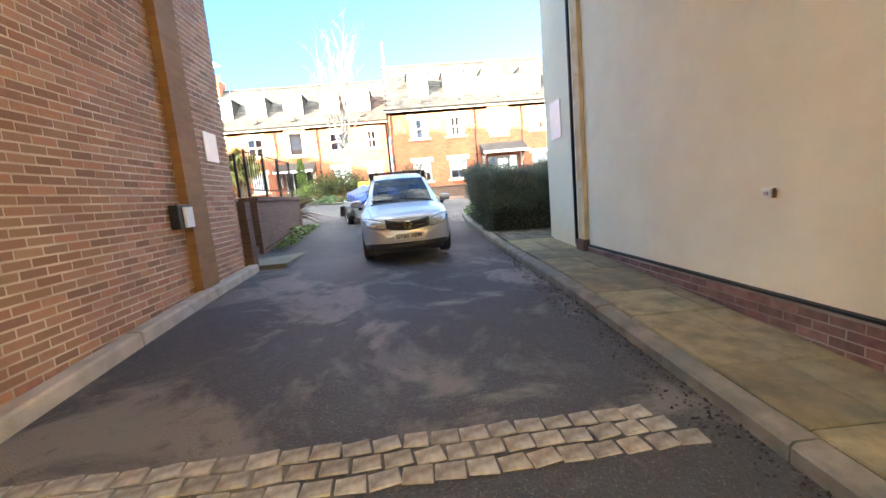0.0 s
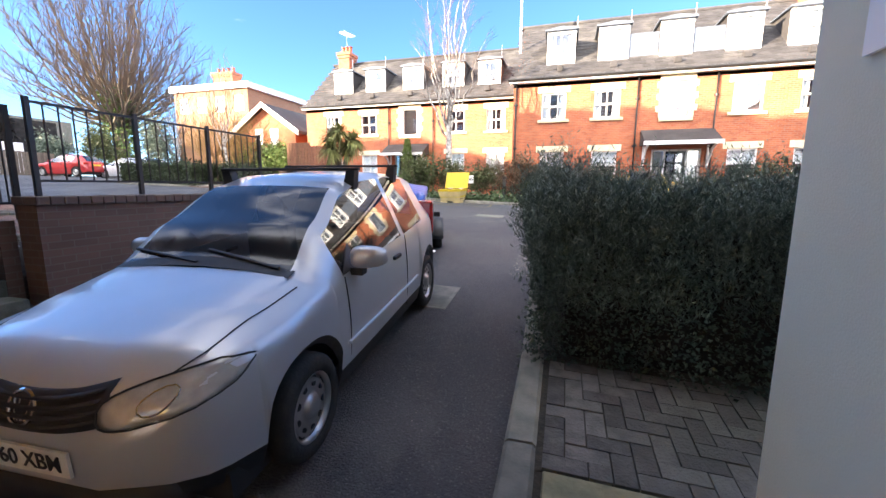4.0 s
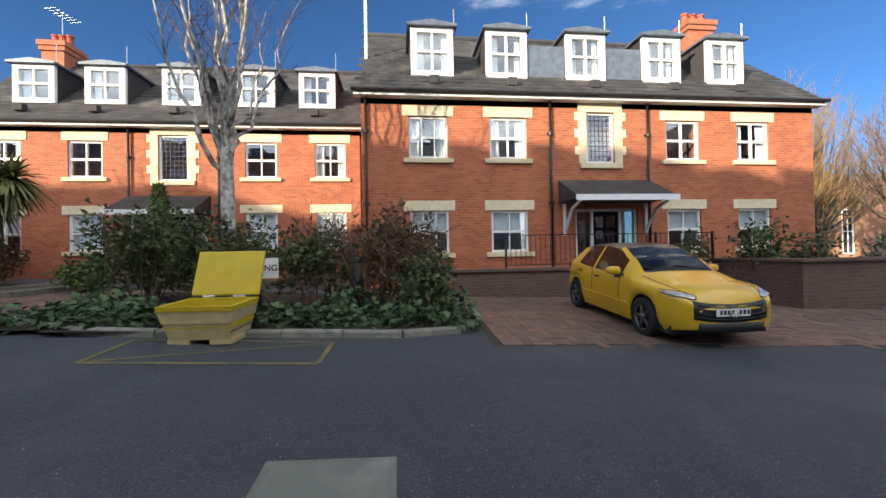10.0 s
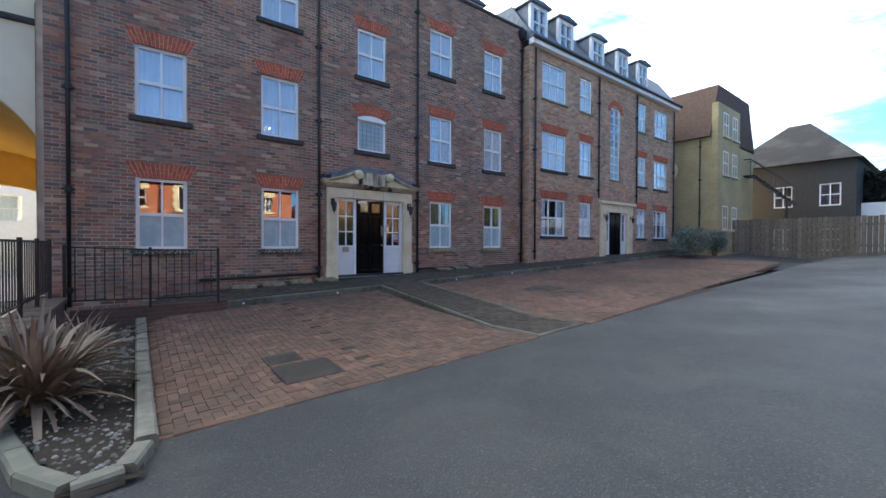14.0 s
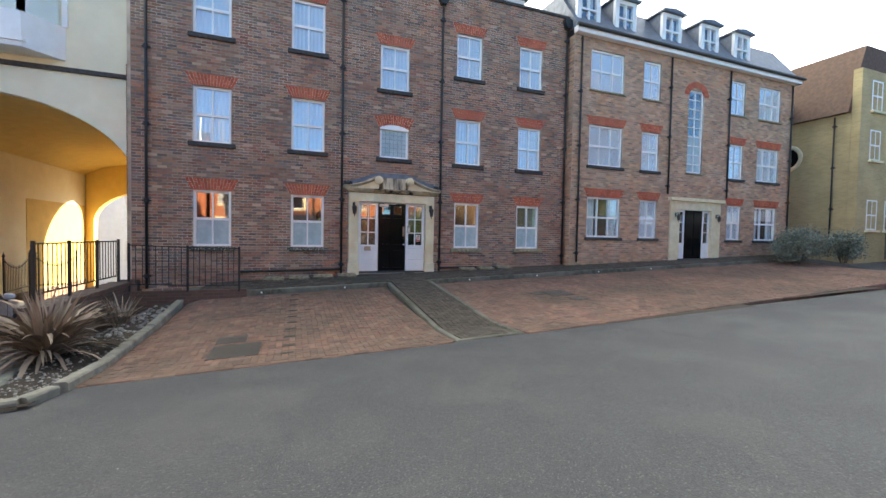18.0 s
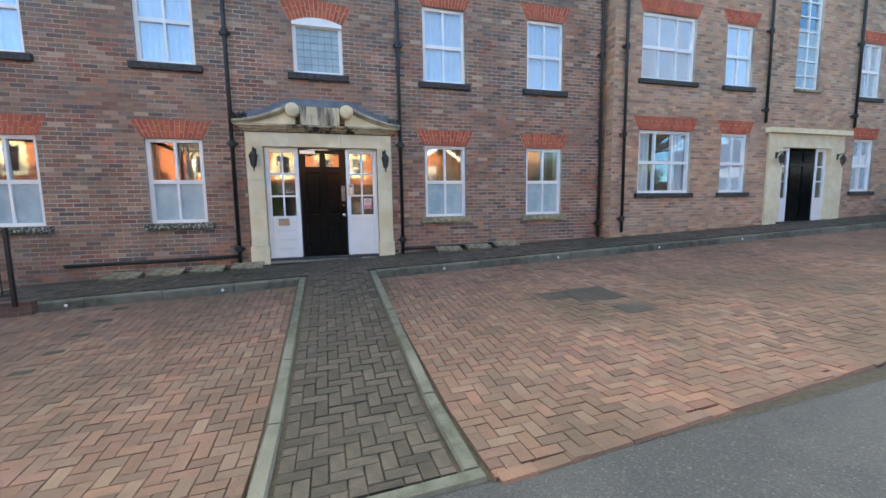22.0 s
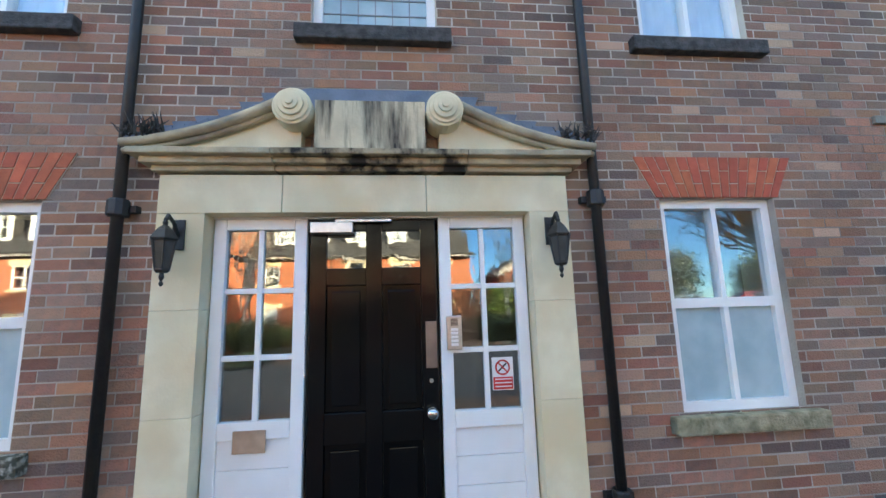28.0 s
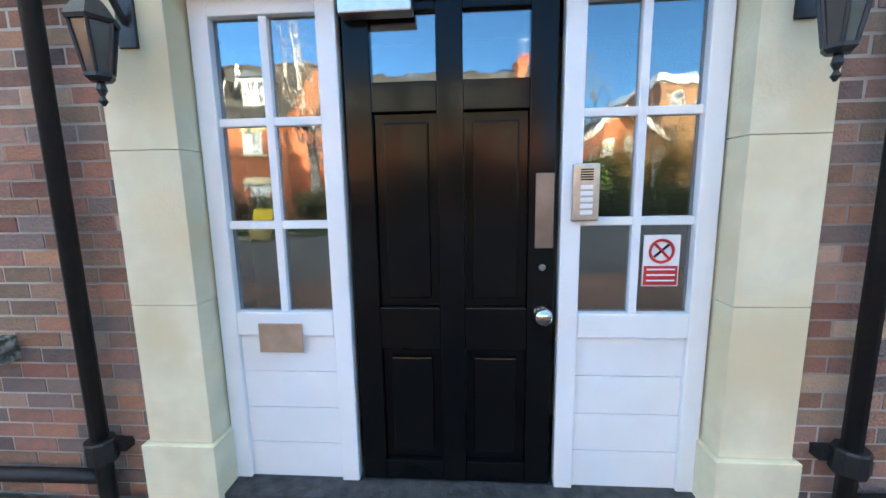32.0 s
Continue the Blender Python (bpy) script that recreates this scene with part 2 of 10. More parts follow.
def asphalt_mat():
    """Aged asphalt: pale chippings in dark binder, worn patches, damp sheen."""
    m = mat("asphalt", (0.09, 0.097, 0.11), 0.7, spec=0.4, other=(0.031, 0.034, 0.04), scale=70, amount=1.0, bump=1.0, bump_scale=85)
    n, l = m.node_tree.nodes, m.node_tree.links
    b = n["Principled BSDF"]
    tc = n.new("ShaderNodeTexCoord")
    base = b.inputs["Base Color"].links[0].from_socket
    chips = n.new("ShaderNodeTexVoronoi")
    chips.inputs["Scale"].default_value = 110
    l.new(tc.outputs["Object"], chips.inputs["Vector"])
    cr = n.new("ShaderNodeValToRGB")
    cr.color_ramp.elements[0].position, cr.color_ramp.elements[1].position = 0.9, 1.0
    cr.color_ramp.elements[0].color, cr.color_ramp.elements[1].color = (0, 0, 0, 1), (1, 1, 1, 1)
    sep = n.new("ShaderNodeSeparateColor")
    l.new(chips.outputs["Color"], sep.inputs[0])
    l.new(sep.outputs[0], cr.inputs[0])
    mx = n.new("ShaderNodeMixRGB")
    mx.inputs[2].default_value = (0.15, 0.15, 0.15, 1)
    l.new(cr.outputs[0], mx.inputs[0])
    l.new(base, mx.inputs[1])
    last = mx.outputs[0]
    where = n.new("ShaderNodeSeparateXYZ")
    l.new(tc.outputs["Object"], where.inputs[0])
    drive = n.new("ShaderNodeMapRange")  # the old drive is worn in patches, the court was laid later
    drive.inputs["From Min"].default_value, drive.inputs["From Max"].default_value = 6.5, 4.0
    drive.inputs["To Min"].default_value = 0.1
    l.new(where.outputs[1], drive.inputs["Value"])
    for scale, colour, lo, hi, amt in ((0.23, (0.055, 0.058, 0.065), 0.47, 0.62, 0.7), (0.9, (0.24, 0.232, 0.215), 0.5, 0.58, 0.75), (2.3, (0.2, 0.2, 0.195), 0.56, 0.68, 0.45), (7.0, (0.045, 0.046, 0.049), 0.56, 0.7, 0.55)):
        nz = n.new("ShaderNodeTexNoise")
        nz.inputs["Scale"].default_value, nz.inputs["Detail"].default_value, nz.inputs["Roughness"].default_value = scale, 8, 0.62
        nz.inputs["Distortion"].default_value = 0.6
        l.new(tc.outputs["Object"], nz.inputs["Vector"])
        rp = n.new("ShaderNodeMapRange")
        rp.inputs["From Min"].default_value, rp.inputs["From Max"].default_value, rp.inputs["To Max"].default_value = lo, hi, amt
        l.new(nz.outputs["Fac"], rp.inputs["Value"])
        mm = n.new("ShaderNodeMixRGB")
        mm.inputs[2].default_value = (*colour, 1)
        local = n.new("ShaderNodeMath")
        local.operation = "MULTIPLY"
        l.new(rp.outputs[0], local.inputs[0])
        l.new(drive.outputs[0], local.inputs[1])
        l.new(local.outputs[0], mm.inputs[0])
        l.new(last, mm.inputs[1])
        last = mm.outputs[0]
    l.new(last, b.inputs["Base Color"])
    wet = n.new("ShaderNodeTexNoise")
    wet.inputs["Scale"].default_value, wet.inputs["Detail"].default_value = 0.4, 5
    l.new(tc.outputs["Object"], wet.inputs["Vector"])
    wr = n.new("ShaderNodeMapRange")
    wr.inputs["From Min"].default_value, wr.inputs["From Max"].default_value = 0.35, 0.65
    wr.inputs["To Min"].default_value, wr.inputs["To Max"].default_value = 0.5, 0.75
    l.new(wet.outputs["Fac"], wr.inputs["Value"])
    l.new(wr.outputs[0], b.inputs["Roughness"])
    return m


ASPHALT = asphalt_mat()
BRICK_M = mat("old_red_brick", (0.351, 0.163, 0.104), 0.9, other=(0.214, 0.124, 0.0912), scale=16, bump=0.6, bump_scale=90, island=0.33, blotch=(0.187, 0.138, 0.11), blotch_scale=0.45, weather=((0.308, 0.259, 0.199), 1.3, 0.3),
              palette=((0.0, (0.171, 0.133, 0.118), 0.78), (0.22, (0.427, 0.206, 0.114), 0.55), (0.36, (0.316, 0.187, 0.134), 0.2), (0.6, (0.351, 0.259, 0.179), 0.4), (0.78, (0.316, 0.134, 0.0845), 0.6), (0.93, (0.479, 0.327, 0.228), 0.75)))
BRICK_N = mat("warm_brown_brick", (0.549, 0.296, 0.171), 0.9, other=(0.393, 0.228, 0.15), scale=16, bump=0.6, bump_scale=90, island=0.22, blotch=(0.373, 0.259, 0.171), blotch_scale=0.5, weather=((0.424, 0.321, 0.249), 1.3, 0.35),
              palette=((0.0, (0.228, 0.155, 0.124), 0.6), (0.2, (0.621, 0.321, 0.176), 0.5), (0.4, (0.486, 0.296, 0.192), 0.1), (0.7, (0.57, 0.403, 0.259), 0.5)))
BRICK_F = mat("orange_passage_brick", (0.45, 0.25, 0.165), 0.9, other=(0.32, 0.185, 0.13), scale=14, bump=0.5, bump_scale=90, island=0.25, blotch=(0.33, 0.2, 0.13), blotch_scale=0.4,
              palette=((0.0, (0.27, 0.17, 0.13), 0.5), (0.2, (0.42, 0.21, 0.12), 0.4), (0.45, (0.36, 0.18, 0.11), 0.1), (0.75, (0.4, 0.26, 0.17), 0.5)))
MORTAR_PALE = mat("pale_lime_mortar", (0.72, 0.61, 0.47), 0.95, other=(0.46, 0.36, 0.27), scale=2.5, bump=0.4)
MORTAR = mat("grey_mortar", (0.598, 0.532, 0.449), 0.95, other=(0.22, 0.185, 0.158), scale=1.1, bump=0.4)
RUBBED = mat("rubbed_orange_brick", (0.493, 0.123, 0.0616), 0.8, other=(0.378, 0.088, 0.044), scale=12, island=0.18, bump=0.2)
BRICK_R = brick_mat("orange_red_brick", (0.50, 0.15, 0.065), (0.36, 0.09, 0.045), (0.38, 0.22, 0.15))
BRICK_S = brick_mat("deep_red_brick", (0.23, 0.062, 0.036), (0.18, 0.048, 0.03), (0.2, 0.1, 0.075))
BRICK_DARK = brick_mat("dark_garden_brick", (0.145, 0.085, 0.068), (0.105, 0.066, 0.055), (0.14, 0.11, 0.09))
BRICK_FAR = brick_mat("pale_far_brick", (0.33, 0.165, 0.095), (0.27, 0.13, 0.078), (0.32, 0.22, 0.15))
BRICK_OFFICE = brick_mat("brown_office_brick", (0.2, 0.14, 0.08), (0.16, 0.11, 0.065), (0.18, 0.145, 0.1))
BRICK_BUFF = brick_mat("buff_brick", (0.5, 0.39, 0.2), (0.42, 0.325, 0.165), (0.48, 0.39, 0.24))
STONE = mat("cream_stone", (0.8, 0.71, 0.5), 0.85, other=(0.7, 0.61, 0.41), scale=6, bump=0.12, blotch=(0.7, 0.575, 0.36), blotch_scale=1.6)
STONE_OLD = mat("weathered_stone", (0.58, 0.49, 0.33), 0.9, other=(0.2, 0.175, 0.13), scale=5, bump=0.3, amount=0.8)


def streak_mat(name, colour, soot, lo, hi, across=16.0, down=1.3):
    """Pale stone down which rain has drawn black streaks."""
    m = mat(name, colour, 0.9, other=tuple(c * 0.8 for c in colour), scale=6, bump=0.2)
    n, l = m.node_tree.nodes, m.node_tree.links
    b = n["Principled BSDF"]
    tc, mp, nz, rp, mx = n.new("ShaderNodeTexCoord"), n.new("ShaderNodeMapping"), n.new("ShaderNodeTexNoise"), n.new("ShaderNodeMapRange"), n.new("ShaderNodeMixRGB")
    mp.inputs["Scale"].default_value = (across, across, down)
    nz.inputs["Scale"].default_value, nz.inputs["Detail"].default_value, nz.inputs["Roughness"].default_value = 1.0, 6, 0.6
    rp.inputs["From Min"].default_value, rp.inputs["From Max"].default_value = lo, hi
    mx.inputs[2].default_value = (*soot, 1)
    base = b.inputs["Base Color"].links[0].from_socket
    l.new(tc.outputs["Object"], mp.inputs["Vector"])
    l.new(mp.outputs[0], nz.inputs["Vector"])
    l.new(nz.outputs["Fac"], rp.inputs["Value"])
    l.new(rp.outputs[0], mx.inputs[0])
    l.new(base, mx.inputs[1])
    l.new(mx.outputs[0], b.inputs["Base Color"])
    return m


STONE_STREAK = streak_mat("rain_streaked_stone", (0.66, 0.57, 0.4), (0.035, 0.03, 0.025), 0.44, 0.62, 9.0, 1.1)
STONE_DIRT = streak_mat("black_stained_stone", (0.42, 0.34, 0.22), (0.018, 0.015, 0.012), 0.43, 0.6, 7.0, 5.0)
SILL_DARK = mat("soot_dark_sill", (0.075, 0.072, 0.07), 0.85, other=(0.03, 0.03, 0.03), scale=16, bump=0.5)
SILL_FLAKE = mat("soot_dark_sill_with_pale_flakes", (0.085, 0.085, 0.06), 0.9, other=(0.03, 0.035, 0.02), scale=12, bump=0.6, blotch=(0.42, 0.41, 0.35), blotch_scale=26)
SILL_MOSS = mat("mossy_sill_stone", (0.40, 0.35, 0.23), 0.9, other=(0.17, 0.165, 0.095), scale=14, bump=0.6)
WHITE = mat("white_paint", (0.85, 0.85, 0.85), 0.35, other=(0.8, 0.8, 0.79), scale=4)
UPVC = mat("white_window_frame", (0.86, 0.86, 0.85), 0.3, other=(0.8, 0.8, 0.79), scale=3)
SLAB = mat("mossy_brown_slab", (0.33, 0.275, 0.185), 0.9, other=(0.13, 0.115, 0.075), scale=9, bump=0.6)
BLACK = mat("black_gloss_paint", (0.004, 0.004, 0.005), 0.13, spec=0.15, other=(0.006, 0.006, 0.006), scale=4)
IRON = mat("black_iron", (0.012, 0.012, 0.014), 0.45, other=(0.02, 0.019, 0.018), scale=20, bump=0.15)
LEAD = mat("blue_grey_lead", (0.16, 0.19, 0.235), 0.5, other=(0.11, 0.13, 0.165), scale=6, bump=0.2, metal=0.3)
SLATE = mat("grey_slate", (0.06, 0.057, 0.06), 0.75, spec=0.25, other=(0.05, 0.048, 0.05), scale=9, bump=0.25, island=0.25, blotch=(0.095, 0.09, 0.085), blotch_scale=0.7)
TILE_BROWN = mat("brown_roof_tile", (0.12, 0.07, 0.05), 0.85, other=(0.08, 0.05, 0.04), scale=7, bump=0.4, island=0.2)
CREAM = mat("cream_render", (0.86, 0.81, 0.62), 0.9, other=(0.82, 0.765, 0.575), scale=3, bump=0.15, bump_scale=110, blotch=(0.8, 0.745, 0.56), blotch_scale=0.6, weather=((0.66, 0.61, 0.45), 1.3, 0.3))
# warm sunlight in the passage is partly put into this yellow
PASSAGE_YELLOW = mat("warm_passage_yellow", (0.72, 0.52, 0.2), 0.9, other=(0.66, 0.47, 0.18), scale=3, bump=0.1)
STRAW = mat("straw_coloured_paint", (0.7, 0.58, 0.36), 0.8, other=(0.62, 0.49, 0.28), scale=4, bump=0.2, blotch=(0.52, 0.38, 0.2), blotch_scale=3.0)
MOSSY = mat("mossy_edging", (0.136, 0.14, 0.119), 0.9, other=(0.0723, 0.0808, 0.0595), scale=9, bump=0.5, blotch=(0.17, 0.17, 0.145), blotch_scale=1.1, island=0.12)
CONCRETE = mat("kerb_concrete", (0.27, 0.255, 0.22), 0.9, other=(0.16, 0.16, 0.14), scale=7, bump=0.4, blotch=(0.17, 0.18, 0.15), blotch_scale=1.4, island=0.12)
FLAG = mat("paving_flag", (0.36, 0.31, 0.185), 0.85, other=(0.2, 0.185, 0.115), scale=6, amount=0.8, bump=0.7, bump_scale=14, island=0.2, blotch=(0.2, 0.195, 0.14), blotch_scale=1.6, weather=((0.09, 0.09, 0.06), 5.0, 0.6))
CONCRETE_PALE = mat("pale_concrete", (0.5, 0.475, 0.43), 0.85, other=(0.36, 0.34, 0.3), scale=5, bump=0.4, bump_scale=60)
SETT = mat("granite_sett", (0.42, 0.41, 0.385), 0.8, other=(0.22, 0.205, 0.18), scale=14, bump=0.5, island=0.22)
PAVER = mat("red_clay_paver", (0.21, 0.12, 0.0937), 0.85, other=(0.159, 0.0937, 0.0759), scale=12, bump=0.5, island=0.2, blotch=(0.181, 0.112, 0.0869), blotch_scale=0.42, weather=((0.0722, 0.0614, 0.0448), 0.55, 0.75),
            palette=((0.0, (0.138, 0.0937, 0.0759), 0.65), (0.18, (0.246, 0.13, 0.0937), 0.5), (0.45, (0.195, 0.115, 0.0903), 0.1), (0.8, (0.224, 0.156, 0.123), 0.55)))
PAVER_WORN = mat("worn_brown_paver", (0.23, 0.16, 0.135), 0.8, other=(0.15, 0.115, 0.1), scale=10, bump=0.4, island=0.3, blotch=(0.13, 0.12, 0.1), blotch_scale=0.7)
MARKER = mat("charcoal_paver", (0.045, 0.05, 0.04), 0.85, other=(0.028, 0.032, 0.024), scale=12, bump=0.4, island=0.2)
# paler copy of PAVER_DARK, brightness before the hedge put into its colour
PAVER_GREY = mat("lightened_grey_paver", (0.17, 0.155, 0.14), 0.85, other=(0.1, 0.095, 0.085), scale=10, bump=0.5, island=0.35, blotch=(0.1, 0.1, 0.085), blotch_scale=1.2)
PAVER_DARK = mat("mossy_dark_paver", (0.084, 0.068, 0.056), 0.8, other=(0.048, 0.0424, 0.0352), scale=10, bump=0.4, island=0.35, blotch=(0.04, 0.04, 0.0296), blotch_scale=0.8)
GROUT = mat("sand_joint", (0.068, 0.056, 0.044), 0.95, other=(0.036, 0.0336, 0.0256), scale=25, bump=0.4)
COVER = mat("cast_iron_cover", (0.055, 0.05, 0.048), 0.6, other=(0.035, 0.033, 0.03), scale=18, bump=0.5, bump_scale=120)
WORN_IRON = mat("worn_pale_iron", (0.3, 0.285, 0.26), 0.6, other=(0.16, 0.15, 0.14), scale=20, bump=0.3)
GLASS = glass_mat("window_glass", (0.95, 0.97, 0.98), 0.13)
GLASS_DOOR = glass_mat("door_glass", (0.6, 0.62, 0.62), 0.18)
# boxes behind the glass hold the dimness of unlit interiors in this colour
ROOM = mat("dark_room_backing", (0.16, 0.10, 0.11), 0.9)
NET = mat("net_curtain", (0.82, 0.86, 0.88), 0.95, other=(0.68, 0.73, 0.77), scale=9)
CAME = mat("grey_lead_came", (0.25, 0.27, 0.29), 0.6, other=(0.18, 0.2, 0.22))
BLIND = mat("frosted_film", (0.42, 0.54, 0.57), 0.25, other=(0.32, 0.44, 0.48), scale=5)
LITTER = mat("dark_litter", (0.075, 0.068, 0.06), 0.9, other=(0.025, 0.022, 0.018), scale=9, amount=0.9, island=0.5)
SOIL = mat("dark_soil", (0.045, 0.035, 0.026), 0.95, other=(0.025, 0.02, 0.015), scale=20, bump=0.8)
WOOD_FENCE = mat("weathered_fence_board", (0.17, 0.145, 0.115), 0.9, other=(0.11, 0.095, 0.08), scale=9, bump=0.3, island=0.2)
WOOD_RED = mat("stained_red_fence", (0.19, 0.085, 0.045), 0.85, other=(0.13, 0.055, 0.03), scale=9, bump=0.3, island=0.2)
STEEL = mat("brushed_steel", (0.55, 0.54, 0.52), 0.3, metal=1.0, other=(0.48, 0.47, 0.45), scale=30)
CHROME = mat("chrome", (0.75, 0.75, 0.75), 0.1, metal=1.0)


# ---- mesh helpers ----
def part(name, bm, material, parent=None, label=""):
    me = bpy.data.meshes.new(name)
    bm.to_mesh(me)
    bm.free()
    for m in material if isinstance(material, (list, tuple)) else (material,):
        me.materials.append(m)
    ob = new(name, me)
    if parent:
        ob.parent = parent
    return tagged(ob, label)


def thing(name, m, label, category, group="", kind=""):
    ob = new(name)
    ob.matrix_world = m
    return tagged(ob, label, category, group, kind)


def box(bm, x0, x1, y0, y1, z0, z1, bevel=0.0, mi=0):
    v = [bm.verts.new((x, y, z)) for z in (z0, z1) for y in (y0, y1) for x in (x0, x1)]
    fs = [bm.faces.new([v[i] for i in q]) for q in ((0, 2, 3, 1), (4, 5, 7, 6), (0, 1, 5, 4), (2, 6, 7, 3), (0, 4, 6, 2), (1, 3, 7, 5))]
    for f in fs:
        f.material_index = mi
    if bevel:
        es = list({e for f in fs for e in f.edges})
        bmesh.ops.bevel(bm, geom=es, offset=bevel, segments=2, affect="EDGES", profile=0.6)
    return v


def boxes(items, bevel=0.0):
    bm = bmesh.new()
    for i in items:
        box(bm, *i, bevel=bevel)
    return bm


def tube(bm, pts, r, n=8, r2=None):
    """A round bar through points, tapering from r to r2."""
    pts = [Vector(p) for p in pts]
    rings = []
    for i, p in enumerate(pts):
        d = (pts[min(i + 1, len(pts) - 1)] - pts[max(i - 1, 0)]).normalized()
        a = d.orthogonal().normalized() if i == 0 else (a - d * a.dot(d)).normalized()
        b = d.cross(a)
        rr = r if r2 is None else r + (r2 - r) * i / max(1, len(pts) - 1)
        rings.append([bm.verts.new(p + rr * (math.cos(6.28318 * k / n) * a + math.sin(6.28318 * k / n) * b)) for k in range(n)])
    for q, w in zip(rings, rings[1:]):
        for k in range(n):
            bm.faces.new((q[k], q[(k + 1) % n], w[(k + 1) % n], w[k]))
    bm.faces.new(rings[0][::-1])
    bm.faces.new(rings[-1])
    return rings


def lathe(bm, prof, n=16, at=(0, 0, 0)):
    """Turned about z: prof is a list of (radius, height)."""
    rings = [[bm.verts.new((at[0] + r * math.cos(6.28318 * k / n), at[1] + r * math.sin(6.28318 * k / n), at[2] + z)) for k in range(n)] for r, z in prof]
    for q, w in zip(rings, rings[1:]):
        for k in range(n):
            bm.faces.new((q[k], q[(k + 1) % n], w[(k + 1) % n], w[k]))
    bm.faces.new(rings[0][::-1])
    bm.faces.new(rings[-1])


def open_ends(bm):
    """Takes the two end discs off a turned shape."""
    bm.faces.ensure_lookup_table()
    bmesh.ops.delete(bm, geom=[bm.faces[-1], bm.faces[-2]], context="FACES_ONLY")


def prism(bm, poly, y0, y1, mi=0):
    """An x-z outline, drawn out along y."""
    a = [bm.verts.new((x, y0, z)) for x, z in poly]
    b = [bm.verts.new((x, y1, z)) for x, z in poly]
    n = len(poly)
    fs = [bm.faces.new(a), bm.faces.new(b[::-1])] + [bm.faces.new((a[i], b[i], b[(i + 1) % n], a[(i + 1) % n])) for i in range(n)]
    for f in fs:
        f.material_index = mi
    return fs


def smooth(ob):
    for p in ob.data.polygons:
        p.use_smooth = True
    return ob


def wall_bm(u0, u1, z0, z1, thick, holes, bm=None, y0=0.0):
    """A wall along x as one connected piece, its face at y0 and its back at y0 + thick, with openings (ua, ub, za, zb) through it."""
    bm = bm or bmesh.new()
    clip = lambda v, a, b: round(min(max(v, a), b), 5)
    us = sorted({round(u0, 5), round(u1, 5), *[clip(h[i], u0, u1) for h in holes for i in (0, 1)]})
    zs = sorted({round(z0, 5), round(z1, 5), *[clip(h[i], z0, z1) for h in holes for i in (2, 3)]})
    vert = {}

    def v(i, j, k):
        if (i, j, k) not in vert:
            vert[i, j, k] = bm.verts.new((us[i], y0 + thick * k, zs[j]))
        return vert[i, j, k]

    def solid(i, j):
        if not (0 <= i < len(us) - 1 and 0 <= j < len(zs) - 1):
            return False
        cu, cz = (us[i] + us[i + 1]) / 2, (zs[j] + zs[j + 1]) / 2
        return not any(h[0] < cu < h[1] and h[2] < cz < h[3] for h in holes)

    for i in range(len(us) - 1):
        for j in range(len(zs) - 1):
            if not solid(i, j):
                continue
            bm.faces.new((v(i, j, 0), v(i + 1, j, 0), v(i + 1, j + 1, 0), v(i, j + 1, 0)))
            bm.faces.new((v(i, j, 1), v(i, j + 1, 1), v(i + 1, j + 1, 1), v(i + 1, j, 1)))
            if not solid(i - 1, j):
                bm.faces.new((v(i, j, 0), v(i, j + 1, 0), v(i, j + 1, 1), v(i, j, 1)))
            if not solid(i + 1, j):
                bm.faces.new((v(i + 1, j, 0), v(i + 1, j, 1), v(i + 1, j + 1, 1), v(i + 1, j + 1, 0)))
            if not solid(i, j - 1):
                bm.faces.new((v(i, j, 0), v(i, j, 1), v(i + 1, j, 1), v(i + 1, j, 0)))
            if not solid(i, j + 1):
                bm.faces.new((v(i, j + 1, 0), v(i + 1, j + 1, 0), v(i + 1, j + 1, 1), v(i, j + 1, 1)))
    return bm


def brick_rows(u0, u1, z0, z1, holes, bond=0.207, course=0.069, skip=None):
    """Boxes (u, z, width) of a running bond that leaves the openings free."""
    out = []
    row = 0
    z = z0
    while z < z1 - 0.03:
        cuts = [(u0, u1)]
        for h in holes:
            if h[2] < z + 0.05 and h[3] > z + 0.02:
                cuts = [p for a, b in cuts for p in ((a, min(b, h[0])), (max(a, h[1]), b)) if p[1] - p[0] > 0.03]
        off = (row % 2) * bond / 2
        for a, b in cuts:
            k = math.floor((a - u0 - off) / bond)
            u = u0 + off + k * bond
            while u < b - 0.01:
                p, q = max(u, a), min(u + bond, b)
                if q - p > 0.03:
                    out.append((p, z, q - p))
                u += bond
        z += course
        row += 1
    return out


def brick_stuff(name, rows, material, parent, course=0.069, proud=0.0018, joint=0.0058):
    """Many bricks in one mesh, each an island of five faces."""
    vs, fs = [], []
    rnd = random.Random(7)
    for u, z, w in rows:
        g, y = joint, -proud - rnd.random() * 0.002
        e = [rnd.uniform(-0.0018, 0.0018) for _ in range(4)]
        k = len(vs)
        for yy in (0.002, y):
            vs += [(u + g + e[0], yy, z + g + e[1]), (u + w - g + e[2], yy, z + g + e[3]), (u + w - g + e[1], yy, z + course - g + e[0]), (u + g + e[3], yy, z + course - g + e[2])]
        fs += [(k + 4, k + 5, k + 6, k + 7), (k, k + 1, k + 5, k + 4), (k + 1, k + 2, k + 6, k + 5), (k + 2, k + 3, k + 7, k + 6), (k + 3, k, k + 4, k + 7)]
    me = bpy.data.meshes.new(name)
    me.from_pydata(vs, [], fs)
    me.materials.append(material)
    ob = new(name, me)
    ob.parent = parent
    return tagged(ob, kind="stuff")


# ---- the lie of the land ----
def step(a):
    a = min(1.0, max(0.0, a))
    return a * a * (3 - 2 * a)


